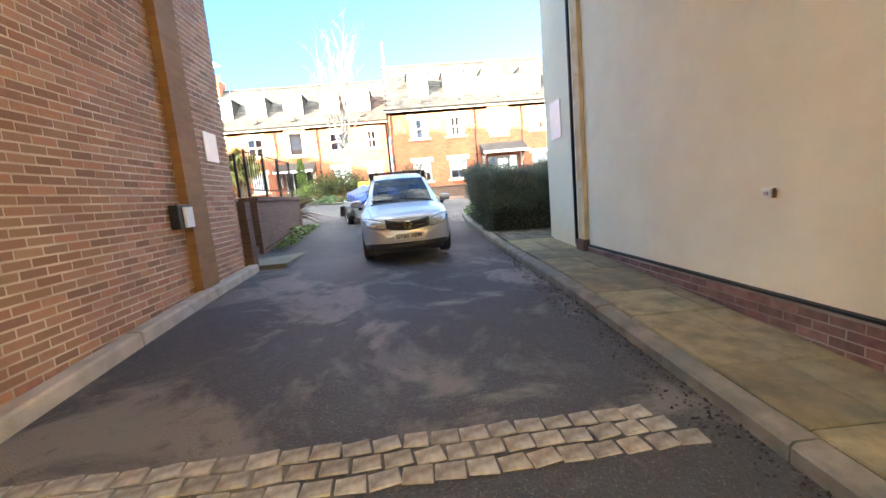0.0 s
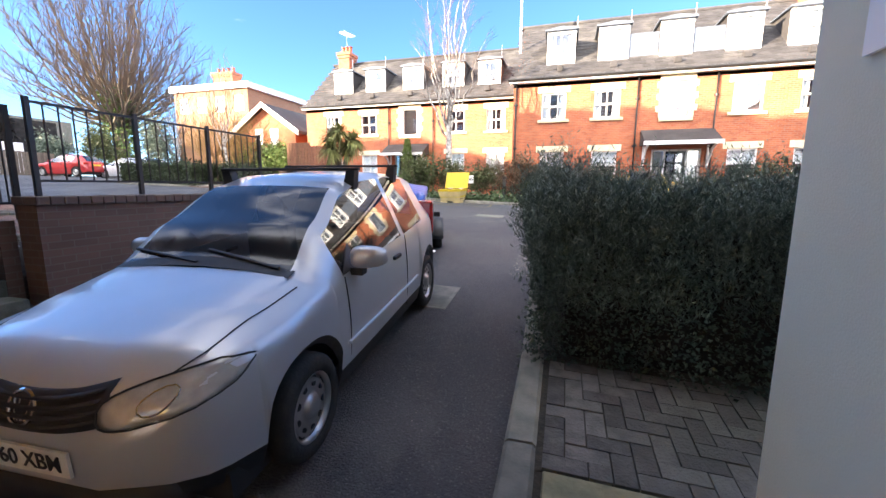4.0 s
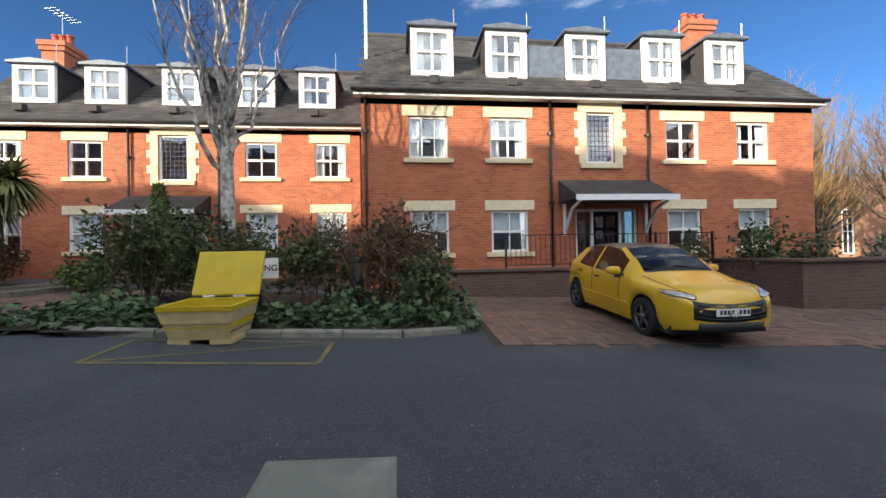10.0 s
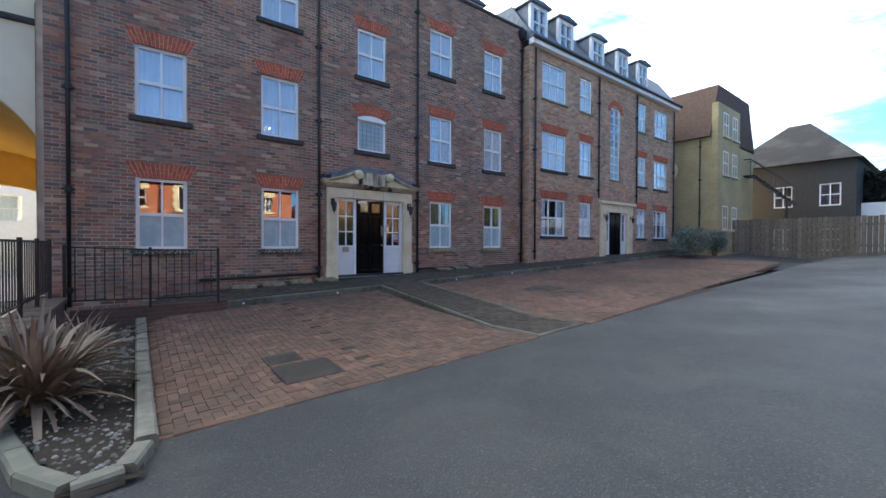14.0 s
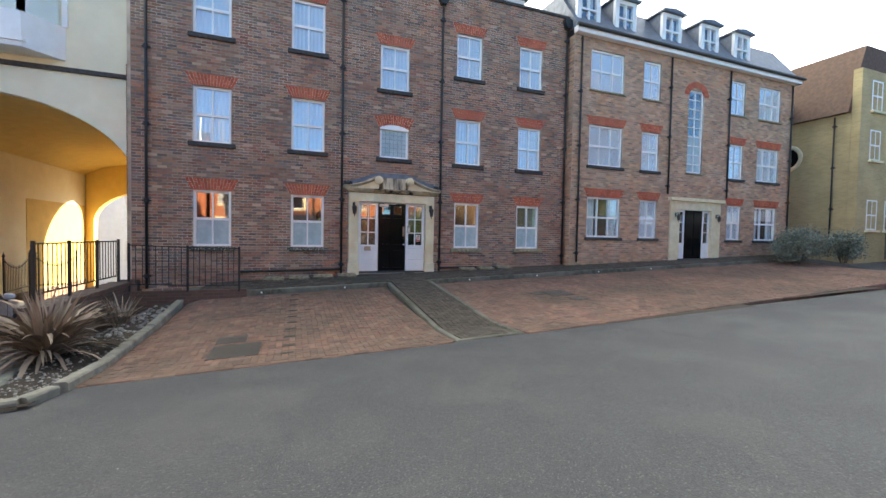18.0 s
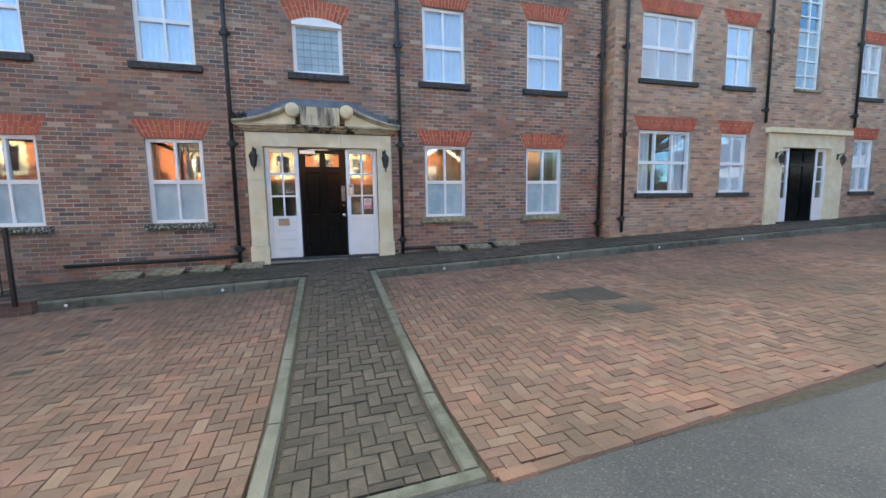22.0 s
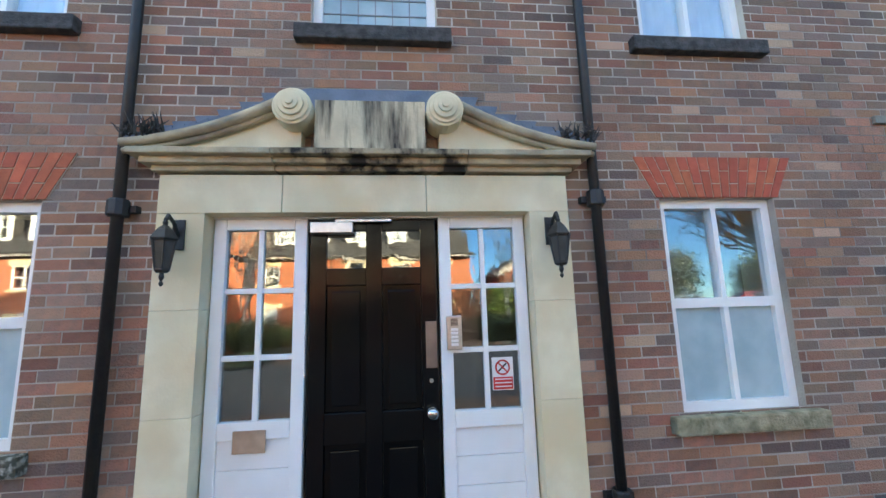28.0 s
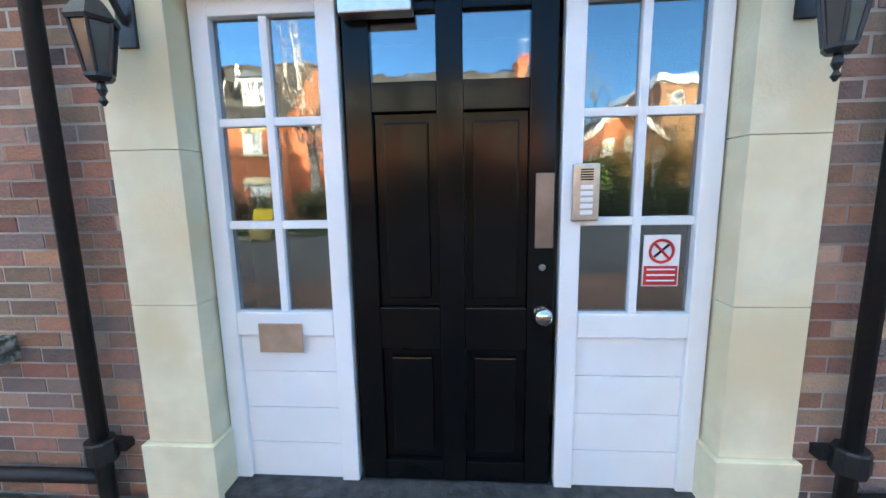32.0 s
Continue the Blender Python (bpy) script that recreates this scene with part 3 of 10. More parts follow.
def gz(x, y):
    """The height of the ground: it climbs from the passage to the court, and up to the brick block."""
    z = 0.065 * min(y, 18.0) - 0.036 * min(20.0, max(-34.0, x))
    z -= 0.08 * math.exp(-(((y - 6.2) / 2.2) ** 2)) * step((x + 3.3) / 0.5)
    z -= 0.2 * step((x - 4.0) / 1.8) * step((13.4 - y) / 2.0)
    return z + step((-3.2 - x) / 1.2) * 0.16 * min(5.6, max(0.0, 10.3 - y))


def bz(x, y):
    """The parking bays in front of the block, a kerb lower than its footway."""
    return gz(x, y) - 0.11 * step((10.6 - y) / 3.0)


def sheet(name, x0, x1, y0, y1, nx, ny, f, material, label="", kind="structure", inside=None, parent=None):
    bm = bmesh.new()
    g = [[bm.verts.new((x0 + (x1 - x0) * i / nx, y0 + (y1 - y0) * j / ny, f(x0 + (x1 - x0) * i / nx, y0 + (y1 - y0) * j / ny))) for i in range(nx + 1)] for j in range(ny + 1)]
    for j in range(ny):
        for i in range(nx):
            c = (x0 + (x1 - x0) * (i + 0.5) / nx, y0 + (y1 - y0) * (j + 0.5) / ny)
            if inside is None or inside(*c):
                bm.faces.new((g[j][i], g[j][i + 1], g[j + 1][i + 1], g[j + 1][i]))
    ob = part(name, bm, material, parent, label)
    if kind:
        ob["kind"] = kind
    return smooth(ob)


def ground_z(x, y):
    z = gz(x, y)
    if x < -3.6 and 4.0 < y < 10.9:
        z -= 0.3 * step((-3.6 - x) / 0.4) * step((10.9 - y) / 0.4)
    return z


def land():
    """One sheet, fine in the court, coarse to the horizon."""
    def ticks(a, b, s):
        far = [5, 15, 40, 110, 300, 800, 2500]
        return [a - d for d in far[::-1]] + [a + s * i for i in range(int(round((b - a) / s)) + 1)] + [b + d for d in far]
    xs, ys = ticks(-40, 30, 0.4), ticks(-14, 34, 0.4)
    bm = bmesh.new()
    g = [[bm.verts.new((x, y, ground_z(x, min(max(y, -14), 40)) if abs(x) < 60 else ground_z(x, 14))) for x in xs] for y in ys]
    for j in range(len(ys) - 1):
        for i in range(len(xs) - 1):
            bm.faces.new((g[j][i], g[j][i + 1], g[j + 1][i + 1], g[j + 1][i]))
    ob = smooth(part("ground", bm, ASPHALT))
    tagged(ob, "worn dark grey asphalt of the sloping courtyard", "ground", kind="structure")


land()


# ---- windows ----
def sash_window(w, h, cols, sill, curtain, parent, m, lintel=None, bars=1, label="", rows_up=1, rise=0.0, lattice=False):
    """A white window: frame and bars as one mesh, panes, sill, lintel and what hangs behind the glass as its parts."""
    t, d0, d1 = 0.06, 0.05, 0.12
    xs = [(w * k / cols + (t if k == 0 else 0.018), w * (k + 1) / cols - (t if k == cols - 1 else 0.018)) for k in range(cols)]
    if bars:
        zr = [(t, h * 0.47), (h * 0.47 + 0.065, h - t)]
    else:
        zr = [(h * k / rows_up + (t if k == 0 else 0.014), h * (k + 1) / rows_up - (t if k == rows_up - 1 else 0.014)) for k in range(rows_up)]
    if lattice:
        xs, zr = [(t, w - t)], [(t, h - t)]
    bm = wall_bm(0, w, 0, h, d1 - d0, [(a, b, c, e) for a, b in xs for c, e in zr], y0=d0)
    frame_ob = part("window", bm, UPVC, parent, label)
    frame_ob.matrix_basis = m
    pane = part("pane", boxes([(t, w - t, 0.085, 0.091, t, h - t)]), GLASS, frame_ob)
    pane.visible_shadow = False
    if lattice:
        bm = bmesh.new()
        lw = 0.004 if curtain else 0.008
        for k in range(1, cols):
            x = t + (w - 2 * t) * k / cols
            box(bm, x - lw, x + lw, 0.078, 0.084, t, h - t)
        for k in range(1, rows_up):
            z = t + (h - 2 * t) * k / rows_up
            box(bm, t, w - t, 0.0775, 0.0838, z - lw, z + lw)
        part("lead_lattice", bm, CAME if curtain else IRON, frame_ob, "dark leaded lattice")
    if curtain == "net":
        bm = bmesh.new()
        n = 28
        cols_v = [[bm.verts.new((w * i / n, 0.135 + 0.015 * math.sin(i * 1.9), z)) for i in range(n + 1)] for z in (0, h * 0.5, h)]
        for a, b in zip(cols_v, cols_v[1:]):
            for i in range(n):
                bm.faces.new((a[i], a[i + 1], b[i + 1], b[i]))
        smooth(part("net_curtain", bm, NET, frame_ob, "white net curtain"))
    if curtain == "sheer":
        part("roller_blind", boxes([(t, w - t, 0.1, 0.104, t, h - t)]), NET, frame_ob, "drawn white blind behind the glass")
    if curtain == "film":
        part("frosted_film", boxes([(t, w - t, 0.0842, 0.0848, t, h - t if lattice else h * 0.47)]), BLIND, frame_ob, "pale blue frosted film")
    if curtain == "drapes":
        for u0, u1 in ((0.02, w * 0.3), (w * 0.72, w - 0.02)):
            bm = bmesh.new()
            top_v, low_v = [[bm.verts.new((u0 + (u1 - u0) * i / 12, 0.16 + 0.018 * math.sin(i * 1.7), z)) for i in range(13)] for z in (h, 0)]
            for i in range(12):
                bm.faces.new((top_v[i], low_v[i], low_v[i + 1], top_v[i + 1]))
            smooth(part("curtain", bm, NET, frame_ob, "drawn-back pale curtain"))
    if curtain == "blind":
        bm = boxes([(0.03, w - 0.03, 0.15 + 0.01 * (k % 2), 0.156 + 0.01 * (k % 2), h - 0.03 - (k + 1) * 0.05, h - 0.034 - k * 0.05) for k in range(int(h * 0.55 / 0.05))])
        part("blind", bm, NET, frame_ob, "white slatted blind")
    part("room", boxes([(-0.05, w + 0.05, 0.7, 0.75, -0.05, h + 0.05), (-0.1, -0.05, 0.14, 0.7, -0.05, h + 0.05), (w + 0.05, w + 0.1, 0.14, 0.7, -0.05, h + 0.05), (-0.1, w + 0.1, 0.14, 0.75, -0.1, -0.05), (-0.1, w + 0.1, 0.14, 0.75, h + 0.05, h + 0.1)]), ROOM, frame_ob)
    if sill:
        sm, sw, sh = sill
        bm = bmesh.new()
        box(bm, -sw, w + sw, -0.07, 0.1, -sh, -0.002, bevel=0.012)
        part("sill", bm, sm, frame_ob)
    if lintel == "rubbed":
        bm = bmesh.new()
        n = max(11, int(w / 0.06)) | 1
        lo = lambda q: (q * (w + 0.06) - 0.03)
        hi = lambda q: (q * (w + 0.34) - 0.17)
        cz = lambda q: rise * (1 - (2 * q - 1) ** 2)
        g = 0.004

        def arch_x(q, s):
            return lo(q) + (hi(q) - lo(q)) * s

        for k in range(n):
            a, b = k / n, (k + 1) / n
            cut = 0.34 if k % 2 else 0.66
            for s0, s1 in ((0.0, cut - 0.014), (cut + 0.014, 1.0)):
                z0, z1 = h + 0.004 + 0.286 * s0, h + 0.004 + 0.286 * s1
                prism(bm, [(arch_x(a, s0) + g, z0 + cz(a)), (arch_x(b, s0) - g, z0 + cz(b)), (arch_x(b, s1) - g, z1 + cz(b)), (arch_x(a, s1) + g, z1 + cz(a))], -0.012, 0.05)
        back_bm = bmesh.new()
        qs = [k / 8 for k in range(9)]
        prism(back_bm, [(lo(q), h + 0.004 + cz(q)) for q in qs] + [(hi(q), h + 0.29 + cz(q)) for q in qs[::-1]], -0.007, 0.045)
        if rise:
            prism(back_bm, [(0.0, h - 0.002), (w, h - 0.002)] + [(q * w, h + 0.002 + cz(q)) for q in qs[::-1]], -0.006, 0.045)
            head_bm = bmesh.new()
            prism(head_bm, [(0.0, h - 0.05), (w, h - 0.05)] + [(q * w, h + 0.0015 + cz(q)) for q in qs[::-1]], -0.012, 0.049)
            part("arched_head", head_bm, UPVC, frame_ob, "white arched window head")
        part("arch_mortar", back_bm, MORTAR_PALE, frame_ob)
        part("brick_arch", bm, RUBBED, frame_ob, "flared arch of rubbed orange bricks")
    if lintel == "stone":
        bm = bmesh.new()
        box(bm, -0.16, w + 0.16, -0.02, 0.1, h + 0.002, h + 0.26, bevel=0.01)
        part("lintel", bm, STONE, frame_ob, "cream stone lintel")
    return frame_ob



# ---- the brick block with the entrance ----
M_FACE, N_FACE = pose(-2.7, 5.1, 0, 0, 0, 180), pose(-14.97, 5.42, 0, 0, 0, 180)
block = thing("apartment_block", M_FACE, "three storey block of old dark red brick with white windows", "building")
MW, MROWS = 0.84, ((2.22, 1.40), (4.80, 1.38), (7.43, 1.32))
M_COLS = (1.26, 3.52, 8.21, 10.40)
m_holes = [(u, u + MW, z, z + h) for u in M_COLS for z, h in MROWS]
m_holes += [(5.88, 6.72, 4.80, 5.66), (5.88, 6.72, 6.74, 8.0), (5.02, 7.55, 1.2, 3.95)]
M_LEN, M_TOP = 12.27, 9.95
part("wall", wall_bm(0, M_LEN, -0.2, M_TOP, 0.35, m_holes), MORTAR, block)
part("roof", boxes([(-0.02, M_LEN, 0.35, 9.0, 9.2, 9.3)]), LEAD, block, "flat lead roof behind the parapet")
bm = bmesh.new()
box(bm, -0.03, M_LEN + 0.0, -0.05, 0.4, M_TOP, M_TOP + 0.09, bevel=0.015)
part("coping", bm, SILL_DARK, block, "dark stone coping of the parapet")
near_rows, far_rows = [], []
for u, z, w in brick_rows(0, M_LEN, 0.3, M_TOP, m_holes):
    (near_rows if 4.2 < u + w / 2 < 8.6 and 1.3 < z < 2.95 else far_rows).append((u, z, w))
brick_stuff("brickwork", far_rows, BRICK_M, block)


def m_window(u, z, h, film=False, kind="rubbed", w=MW, rise=0.0, sill=(SILL_DARK, 0.1, 0.11), curtain="net", cols=2, rows_up=1, bars=1):
    return sash_window(w, h, cols, sill, curtain, block, pose(u, 0, z), kind, rise=rise, rows_up=rows_up, bars=bars)


for u in M_COLS:
    for r, (z, h) in enumerate(MROWS):
        mossy = r == 0 and u > 8
        m_window(u, z, h, sill=(SILL_MOSS if mossy else SILL_FLAKE if r == 0 else SILL_DARK, 0.1, 0.11), curtain="film" if r == 0 else "net")
sash_window(MW, 0.86, 6, (SILL_DARK, 0.1, 0.11), "film", block, pose(5.88, 0, 4.80), "rubbed", rise=0.09, bars=0, rows_up=6, lattice=True)
m_window(5.88, 6.74, 1.26)


def downpipe(face, u, z0, z1, hopper=True, y=-0.07):
    t = thing("downpipe", face @ pose(u, y, 0), "black cast iron downpipe fixed to the brickwork", "pipe", group="downpipes")
    bm = bmesh.new()
    tube(bm, [(0, 0, z0), (0, 0, z1)], 0.032, 10)
    smooth(part("pipe", bm, IRON, t))
    for z in (z0 + 0.25 + 1.8 * k for k in range(int((z1 - z0) / 1.8) + 1)):
        if z < z1 - 0.2:
            bm = bmesh.new()
            lathe(bm, [(0.052, 0), (0.056, 0.01), (0.056, 0.09), (0.052, 0.1)], 10, (0, 0, z))
            box(bm, -0.085, 0.085, 0.02, 0.07, z + 0.03, z + 0.07)
            part("collar", bm, IRON, t)
    if hopper:
        bm = bmesh.new()
        prism(bm, [(-0.07, z1 - 0.02), (0.07, z1 - 0.02), (0.16, z1 + 0.16), (0.16, z1 + 0.28), (-0.16, z1 + 0.28), (-0.16, z1 + 0.16)], -0.1, 0.07)
        part("hopper", bm, IRON, t)
    return t


for u, z0, z1 in ((0.32, 1.2, 9.9), (4.83, 1.45, 9.45), (7.72, 1.5, 9.45), (12.16, 1.7, 9.6)):
    downpipe(M_FACE, u, z0, z1)


# roof dormers
def dormer(parent, m, w, h, depth, cheek, frame_m=UPVC, label=""):
    t = 0.16
    bm = wall_bm(0, w, 0, h, 0.12, [(a, b, c, e) for a, b in ((t, w / 2 - 0.025), (w / 2 + 0.025, w - t)) for c, e in ((0.14, h * 0.5 - 0.03), (h * 0.5 + 0.03, h - 0.14))])
    d = part("dormer", bm, frame_m, parent, label)
    d.matrix_basis = m
    pane = part("pane", boxes([(t, w - t, 0.06, 0.066, 0.1, h - 0.12)]), GLASS, d)
    pane.visible_shadow = False
    part("curtain", boxes([(t, t + 0.2, 0.2, 0.21, 0.1, h - 0.12), (w - t - 0.14, w - t, 0.2, 0.21, 0.1, h - 0.12)]), NET, d)
    part("cheek", boxes([(0.0, 0.06, 0.121, depth, 0, h), (w - 0.06, w, 0.121, depth, 0, h), (0.06, w - 0.06, 0.5, 0.55, 0, h)]), cheek, d)
    bm = bmesh.new()
    prism(bm, [(-0.1, h + 0.002), (w + 0.1, h + 0.002), (w + 0.1, h + 0.06), (w / 2, h + 0.16), (-0.1, h + 0.06)], -0.12, depth)
    part("dormer_roof", bm, LEAD, d)
    return d


for u in (5.56, 7.85, 9.92):
    dormer(block, pose(u, 0.75, 9.35), 1.05, 1.35, 1.6, LEAD)
part("mansard", boxes([(3.0, M_LEN, 1.3, 8.5, 9.3, 10.6)]), SLATE, block, "low slate roof set back behind the parapet")

# ---- the newer block beside it ----
block_b = thing("apartment_block", N_FACE, "three storey block of warm brown brick under a mansard", "building")
N_LEN, N_TOP = 11.5, 9.35
nu = lambda x: -14.97 - x
N_HOLES = []
N_SET = []
for x0, x1, big in ((-17.1, -15.66, 1), (-18.82, -18.0, 0), (-23.4, -22.58, 0), (-25.62, -24.25, 1)):
    for z, h in ((2.65, 1.38), (5.1, 1.38), (7.65, 1.35)):
        N_SET.append((nu(x1), z, x1 - x0, h, 3 if big else 2))
N_HOLES = [(u, u + w, z, z + h) for u, z, w, h, c in N_SET] + [(5.29, 6.09, 5.17, 8.3), (4.5, 7.18, 1.4, 4.1)]
part("wall", wall_bm(0, N_LEN, 0.0, N_TOP, 0.35, N_HOLES), MORTAR, block_b)
part("gable_wall", boxes([(N_LEN - 0.35, N_LEN, 0.35, 9.0, 0, N_TOP)]), BRICK_DARK, block_b)
brick_stuff("brickwork", brick_rows(0, N_LEN, 1.2, N_TOP, N_HOLES), BRICK_N, block_b)
brick_stuff("return_brickwork", brick_rows(0, 0.32, 1.2, N_TOP, []), BRICK_N, block_b).matrix_basis = N_FACE.inverted() @ pose(-14.966, 5.1, 0, 0, 0, 90)
for k, (u, z, w, h, c) in enumerate(N_SET):
    sash_window(w, h, c, (SILL_DARK, 0.08, 0.1) if z < 7 else (SILL_MOSS, 0.06, 0.06), "drapes" if c == 3 and z < 3 else "sheer", block_b, pose(u, 0, z), "rubbed" if z < 7 else None)
sash_window(0.8, 3.13, 2, (SILL_MOSS, 0.06, 0.06), "film", block_b, pose(5.29, 0, 5.17), None, bars=0, rows_up=9)
bm = bmesh.new()
n = 15
for k in range(n):
    a, b = math.pi * k / n, math.pi * (k + 1) / n
    prism(bm, [(5.69 - 0.41 * math.cos(a), 8.1 + 0.3 * math.sin(a)), (5.69 - 0.64 * math.cos(a), 8.1 + 0.52 * math.sin(a)), (5.69 - 0.64 * math.cos(b), 8.1 + 0.52 * math.sin(b)), (5.69 - 0.41 * math.cos(b), 8.1 + 0.3 * math.sin(b))], -0.014, 0.04)
part("brick_arch", bm, RUBBED, block_b, "round arch of orange bricks")
bm = bmesh.new()
box(bm, -0.05, N_LEN + 0.15, -0.22, 0.0, N_TOP + 0.002, N_TOP + 0.2, bevel=0.01)
part("fascia", bm, WHITE, block_b, "white eaves fascia")
bm = bmesh.new()
tube(bm, [(-0.1, -0.27, N_TOP + 0.2), (N_LEN + 0.2, -0.27, N_TOP + 0.2)], 0.06)
part("gutter", bm, IRON, block_b)
bm = bmesh.new()
v = [bm.verts.new(p) for p in ((0, -0.2, N_TOP + 0.201), (N_LEN, -0.2, N_TOP + 0.201), (N_LEN, 0.9, N_TOP + 1.75), (0, 0.9, N_TOP + 1.75), (0, 8.5, N_TOP + 2.1), (N_LEN, 8.5, N_TOP + 2.1), (0, 8.5, N_TOP + 0.201), (N_LEN, 8.5, N_TOP + 0.201))]
for q in ((0, 1, 2, 3), (3, 2, 5, 4), (4, 5, 7, 6), (0, 3, 4, 6), (1, 7, 5, 2), (0, 6, 7, 1)):
    bm.faces.new([v[i] for i in q])
part("roof", bm, LEAD, block_b, "lead-grey mansard roof")
for u in (0.15, 1.75, 3.95, 5.95, 7.8):
    dormer(block_b, pose(u, 0.1, N_TOP + 0.35), 0.95, 1.25, 1.5, LEAD)
for u, z0, z1 in ((0.25, 1.8, 9.3), (4.3, 4.3, 9.3), (7.45, 4.3, 9.3), (11.3, 2.2, 9.3)):
    downpipe(N_FACE, u, z0, z1, hopper=False)


# ---- the sunny terrace of flats ----
def terrace(name, face, length, eave, ridge, depth, wins, stairs, porch, base, label, door_u):
    t = thing(name, face, label, "building")
    holes = [(u, u + w, z, z + h) for u, z, w, h, c in wins] + [(u, u + w, z, z + h) for u, z, w, h in stairs] + [(door_u, door_u + 1.75, base + 0.1, base + 2.2)]
    part("wall", wall_bm(0, length, -1, eave, 0.3, holes), BRICK_R, t)
    bm = boxes([(length - 0.3, length, 0.3, depth, -1, eave), (0, 0.3, 0.3, depth, -1, eave)])
    for x in (0.0, length - 0.3):
        a = [bm.verts.new((x + dx, y, z)) for dx in (0, 0.3) for y, z in ((0, eave), (depth, eave), (depth / 2, ridge))]
        for q in ((0, 2, 1), (3, 4, 5), (0, 3, 5, 2), (1, 2, 5, 4), (0, 1, 4, 3)):
            bm.faces.new([a[i] for i in q])
    part("gable_wall", bm, BRICK_R, t)
    for u, z, w, h, c in wins:
        sash_window(w, h, c, (STONE, 0.14, 0.12), random.choice(("drapes", "drapes", None)) if z > 3.5 else random.choice(("net", "blind")), t, pose(u, 0, z), "stone")
    for u, z, w, h in stairs:
        sash_window(w, h, 6, (STONE, 0.2, 0.14), None, t, pose(u, 0, z), None, bars=0, rows_up=9, lattice=True)
        for k in range(6):
            for xa, xb in ((u - 0.22 - 0.1 * (k % 2), u - 0.002), (u + w + 0.002, u + w + 0.22 + 0.1 * (k % 2))):
                part("quoin", boxes([(xa, xb, -0.02, 0.06, z + h * k / 6 + 0.002, z + h * (k + 1) / 6 - 0.002)]), STONE, t)
        part("head_stone", boxes([(u - 0.22, u + w + 0.22, -0.02, 0.06, z + h + 0.003, z + h + 0.24)]), STONE, t)
    # roof of slate courses
    bm = bmesh.new()
    ov = 0.25
    rows_n = 18
    for k in range(rows_n):
        a, b = k / rows_n, (k + 1) / rows_n
        y0, y1 = -ov + (depth / 2 + ov) * a, -ov + (depth / 2 + ov) * b + 0.03
        z0, z1 = eave + 0.1 + (ridge - eave) * a, eave + 0.1 + (ridge - eave) * b
        n = int(length / 0.28)
        for i in range(n):
            u0 = -0.15 + (length + 0.3) * (i + (k % 2) * 0.5) / n
            u1 = min(u0 + (length + 0.3) / n - 0.006, length + 0.15)
            if u1 - u0 < 0.05:
                continue
            q = [bm.verts.new(p) for p in ((u0, y0, z0 + 0.02), (u1, y0, z0 + 0.02), (u1, y1, z1 + 0.005), (u0, y1, z1 + 0.005), (u0, y0, z0 - 0.02), (u1, y0, z0 - 0.02))]
            bm.faces.new(q[:4])
            bm.faces.new((q[4], q[5], q[1], q[0]))
    q = [bm.verts.new(p) for p in ((-0.15, depth + ov, eave + 0.1), (length + 0.15, depth + ov, eave + 0.1), (length + 0.15, depth / 2, ridge + 0.1), (-0.15, depth / 2, ridge + 0.1))]
    bm.faces.new(q[::-1])
    tagged(part("roof", bm, SLATE, t, "grey slate roof"), kind="stuff")
    part("roof_deck", boxes([(0, length, 0.0, depth, eave - 0.2, eave + 0.02)]), SLATE, t)
    bm = bmesh.new()
    tube(bm, [(-0.2, depth / 2, ridge + 0.12), (length + 0.2, depth / 2, ridge + 0.12)], 0.09)
    part("ridge_tiles", bm, SLATE, t)
    bm = bmesh.new()
    box(bm, -0.15, length + 0.15, -ov, -ov + 0.03, eave - 0.06, eave + 0.1)
    box(bm, -0.15, length + 0.15, -ov + 0.03, -0.002, eave - 0.06, eave - 0.03)
    part("fascia", bm, WHITE, t, "white eaves board")
    bm = bmesh.new()
    tube(bm, [(-0.2, -ov - 0.06, eave + 0.06), (length + 0.2, -ov - 0.06, eave + 0.06)], 0.055)
    part("gutter", bm, IRON, t)
    # entrance: canopy on brackets, white screen, dark door
    bm = bmesh.new()
    pu0, pu1, pz = porch
    a = [bm.verts.new(p) for p in ((pu0, -1.1, pz), (pu1, -1.1, pz), (pu1, -0.01, pz + 0.55), (pu0, -0.01, pz + 0.55), (pu0, -1.1, pz - 0.06), (pu1, -1.1, pz - 0.06), (pu1, -0.01, pz - 0.06), (pu0, -0.01, pz - 0.06))]
    for q in ((0, 1, 2, 3), (4, 7, 6, 5), (0, 4, 5, 1), (1, 5, 6, 2), (0, 3, 7, 4)):
        bm.faces.new([a[i] for i in q])
    part("porch_roof", bm, SLATE, t, "slate porch canopy")
    part("porch_fascia", boxes([(pu0 - 0.03, pu1 + 0.03, -1.13, -1.102, pz - 0.12, pz + 0.02)]), WHITE, t)
    for u in (pu0 + 0.15, pu1 - 0.15):
        bm = bmesh.new()
        tube(bm, [(u, -0.95, pz - 0.1), (u, -0.5, pz - 0.25), (u, -0.03, pz - 0.8)], 0.045, 6)
        tube(bm, [(u, -0.03, pz - 0.9), (u, -0.03, pz - 0.08)], 0.045, 6)
        part("bracket", bm, WHITE, t, "white curved porch bracket")
    bm = bmesh.new()
    for x0, x1 in ((0, 0.07), (0.45, 0.52), (1.23, 1.3), (1.68, 1.75)):
        box(bm, door_u + x0, door_u + x1, 0.06, 0.16, base + 0.1, base + 2.2)
    box(bm, door_u, door_u + 1.75, 0.06, 0.16, base + 2.13, base + 2.195)
    for x0 in (0.07, 1.3):
        box(bm, door_u + x0, door_u + x0 + 0.38, 0.08, 0.14, base + 0.1, base + 0.75)
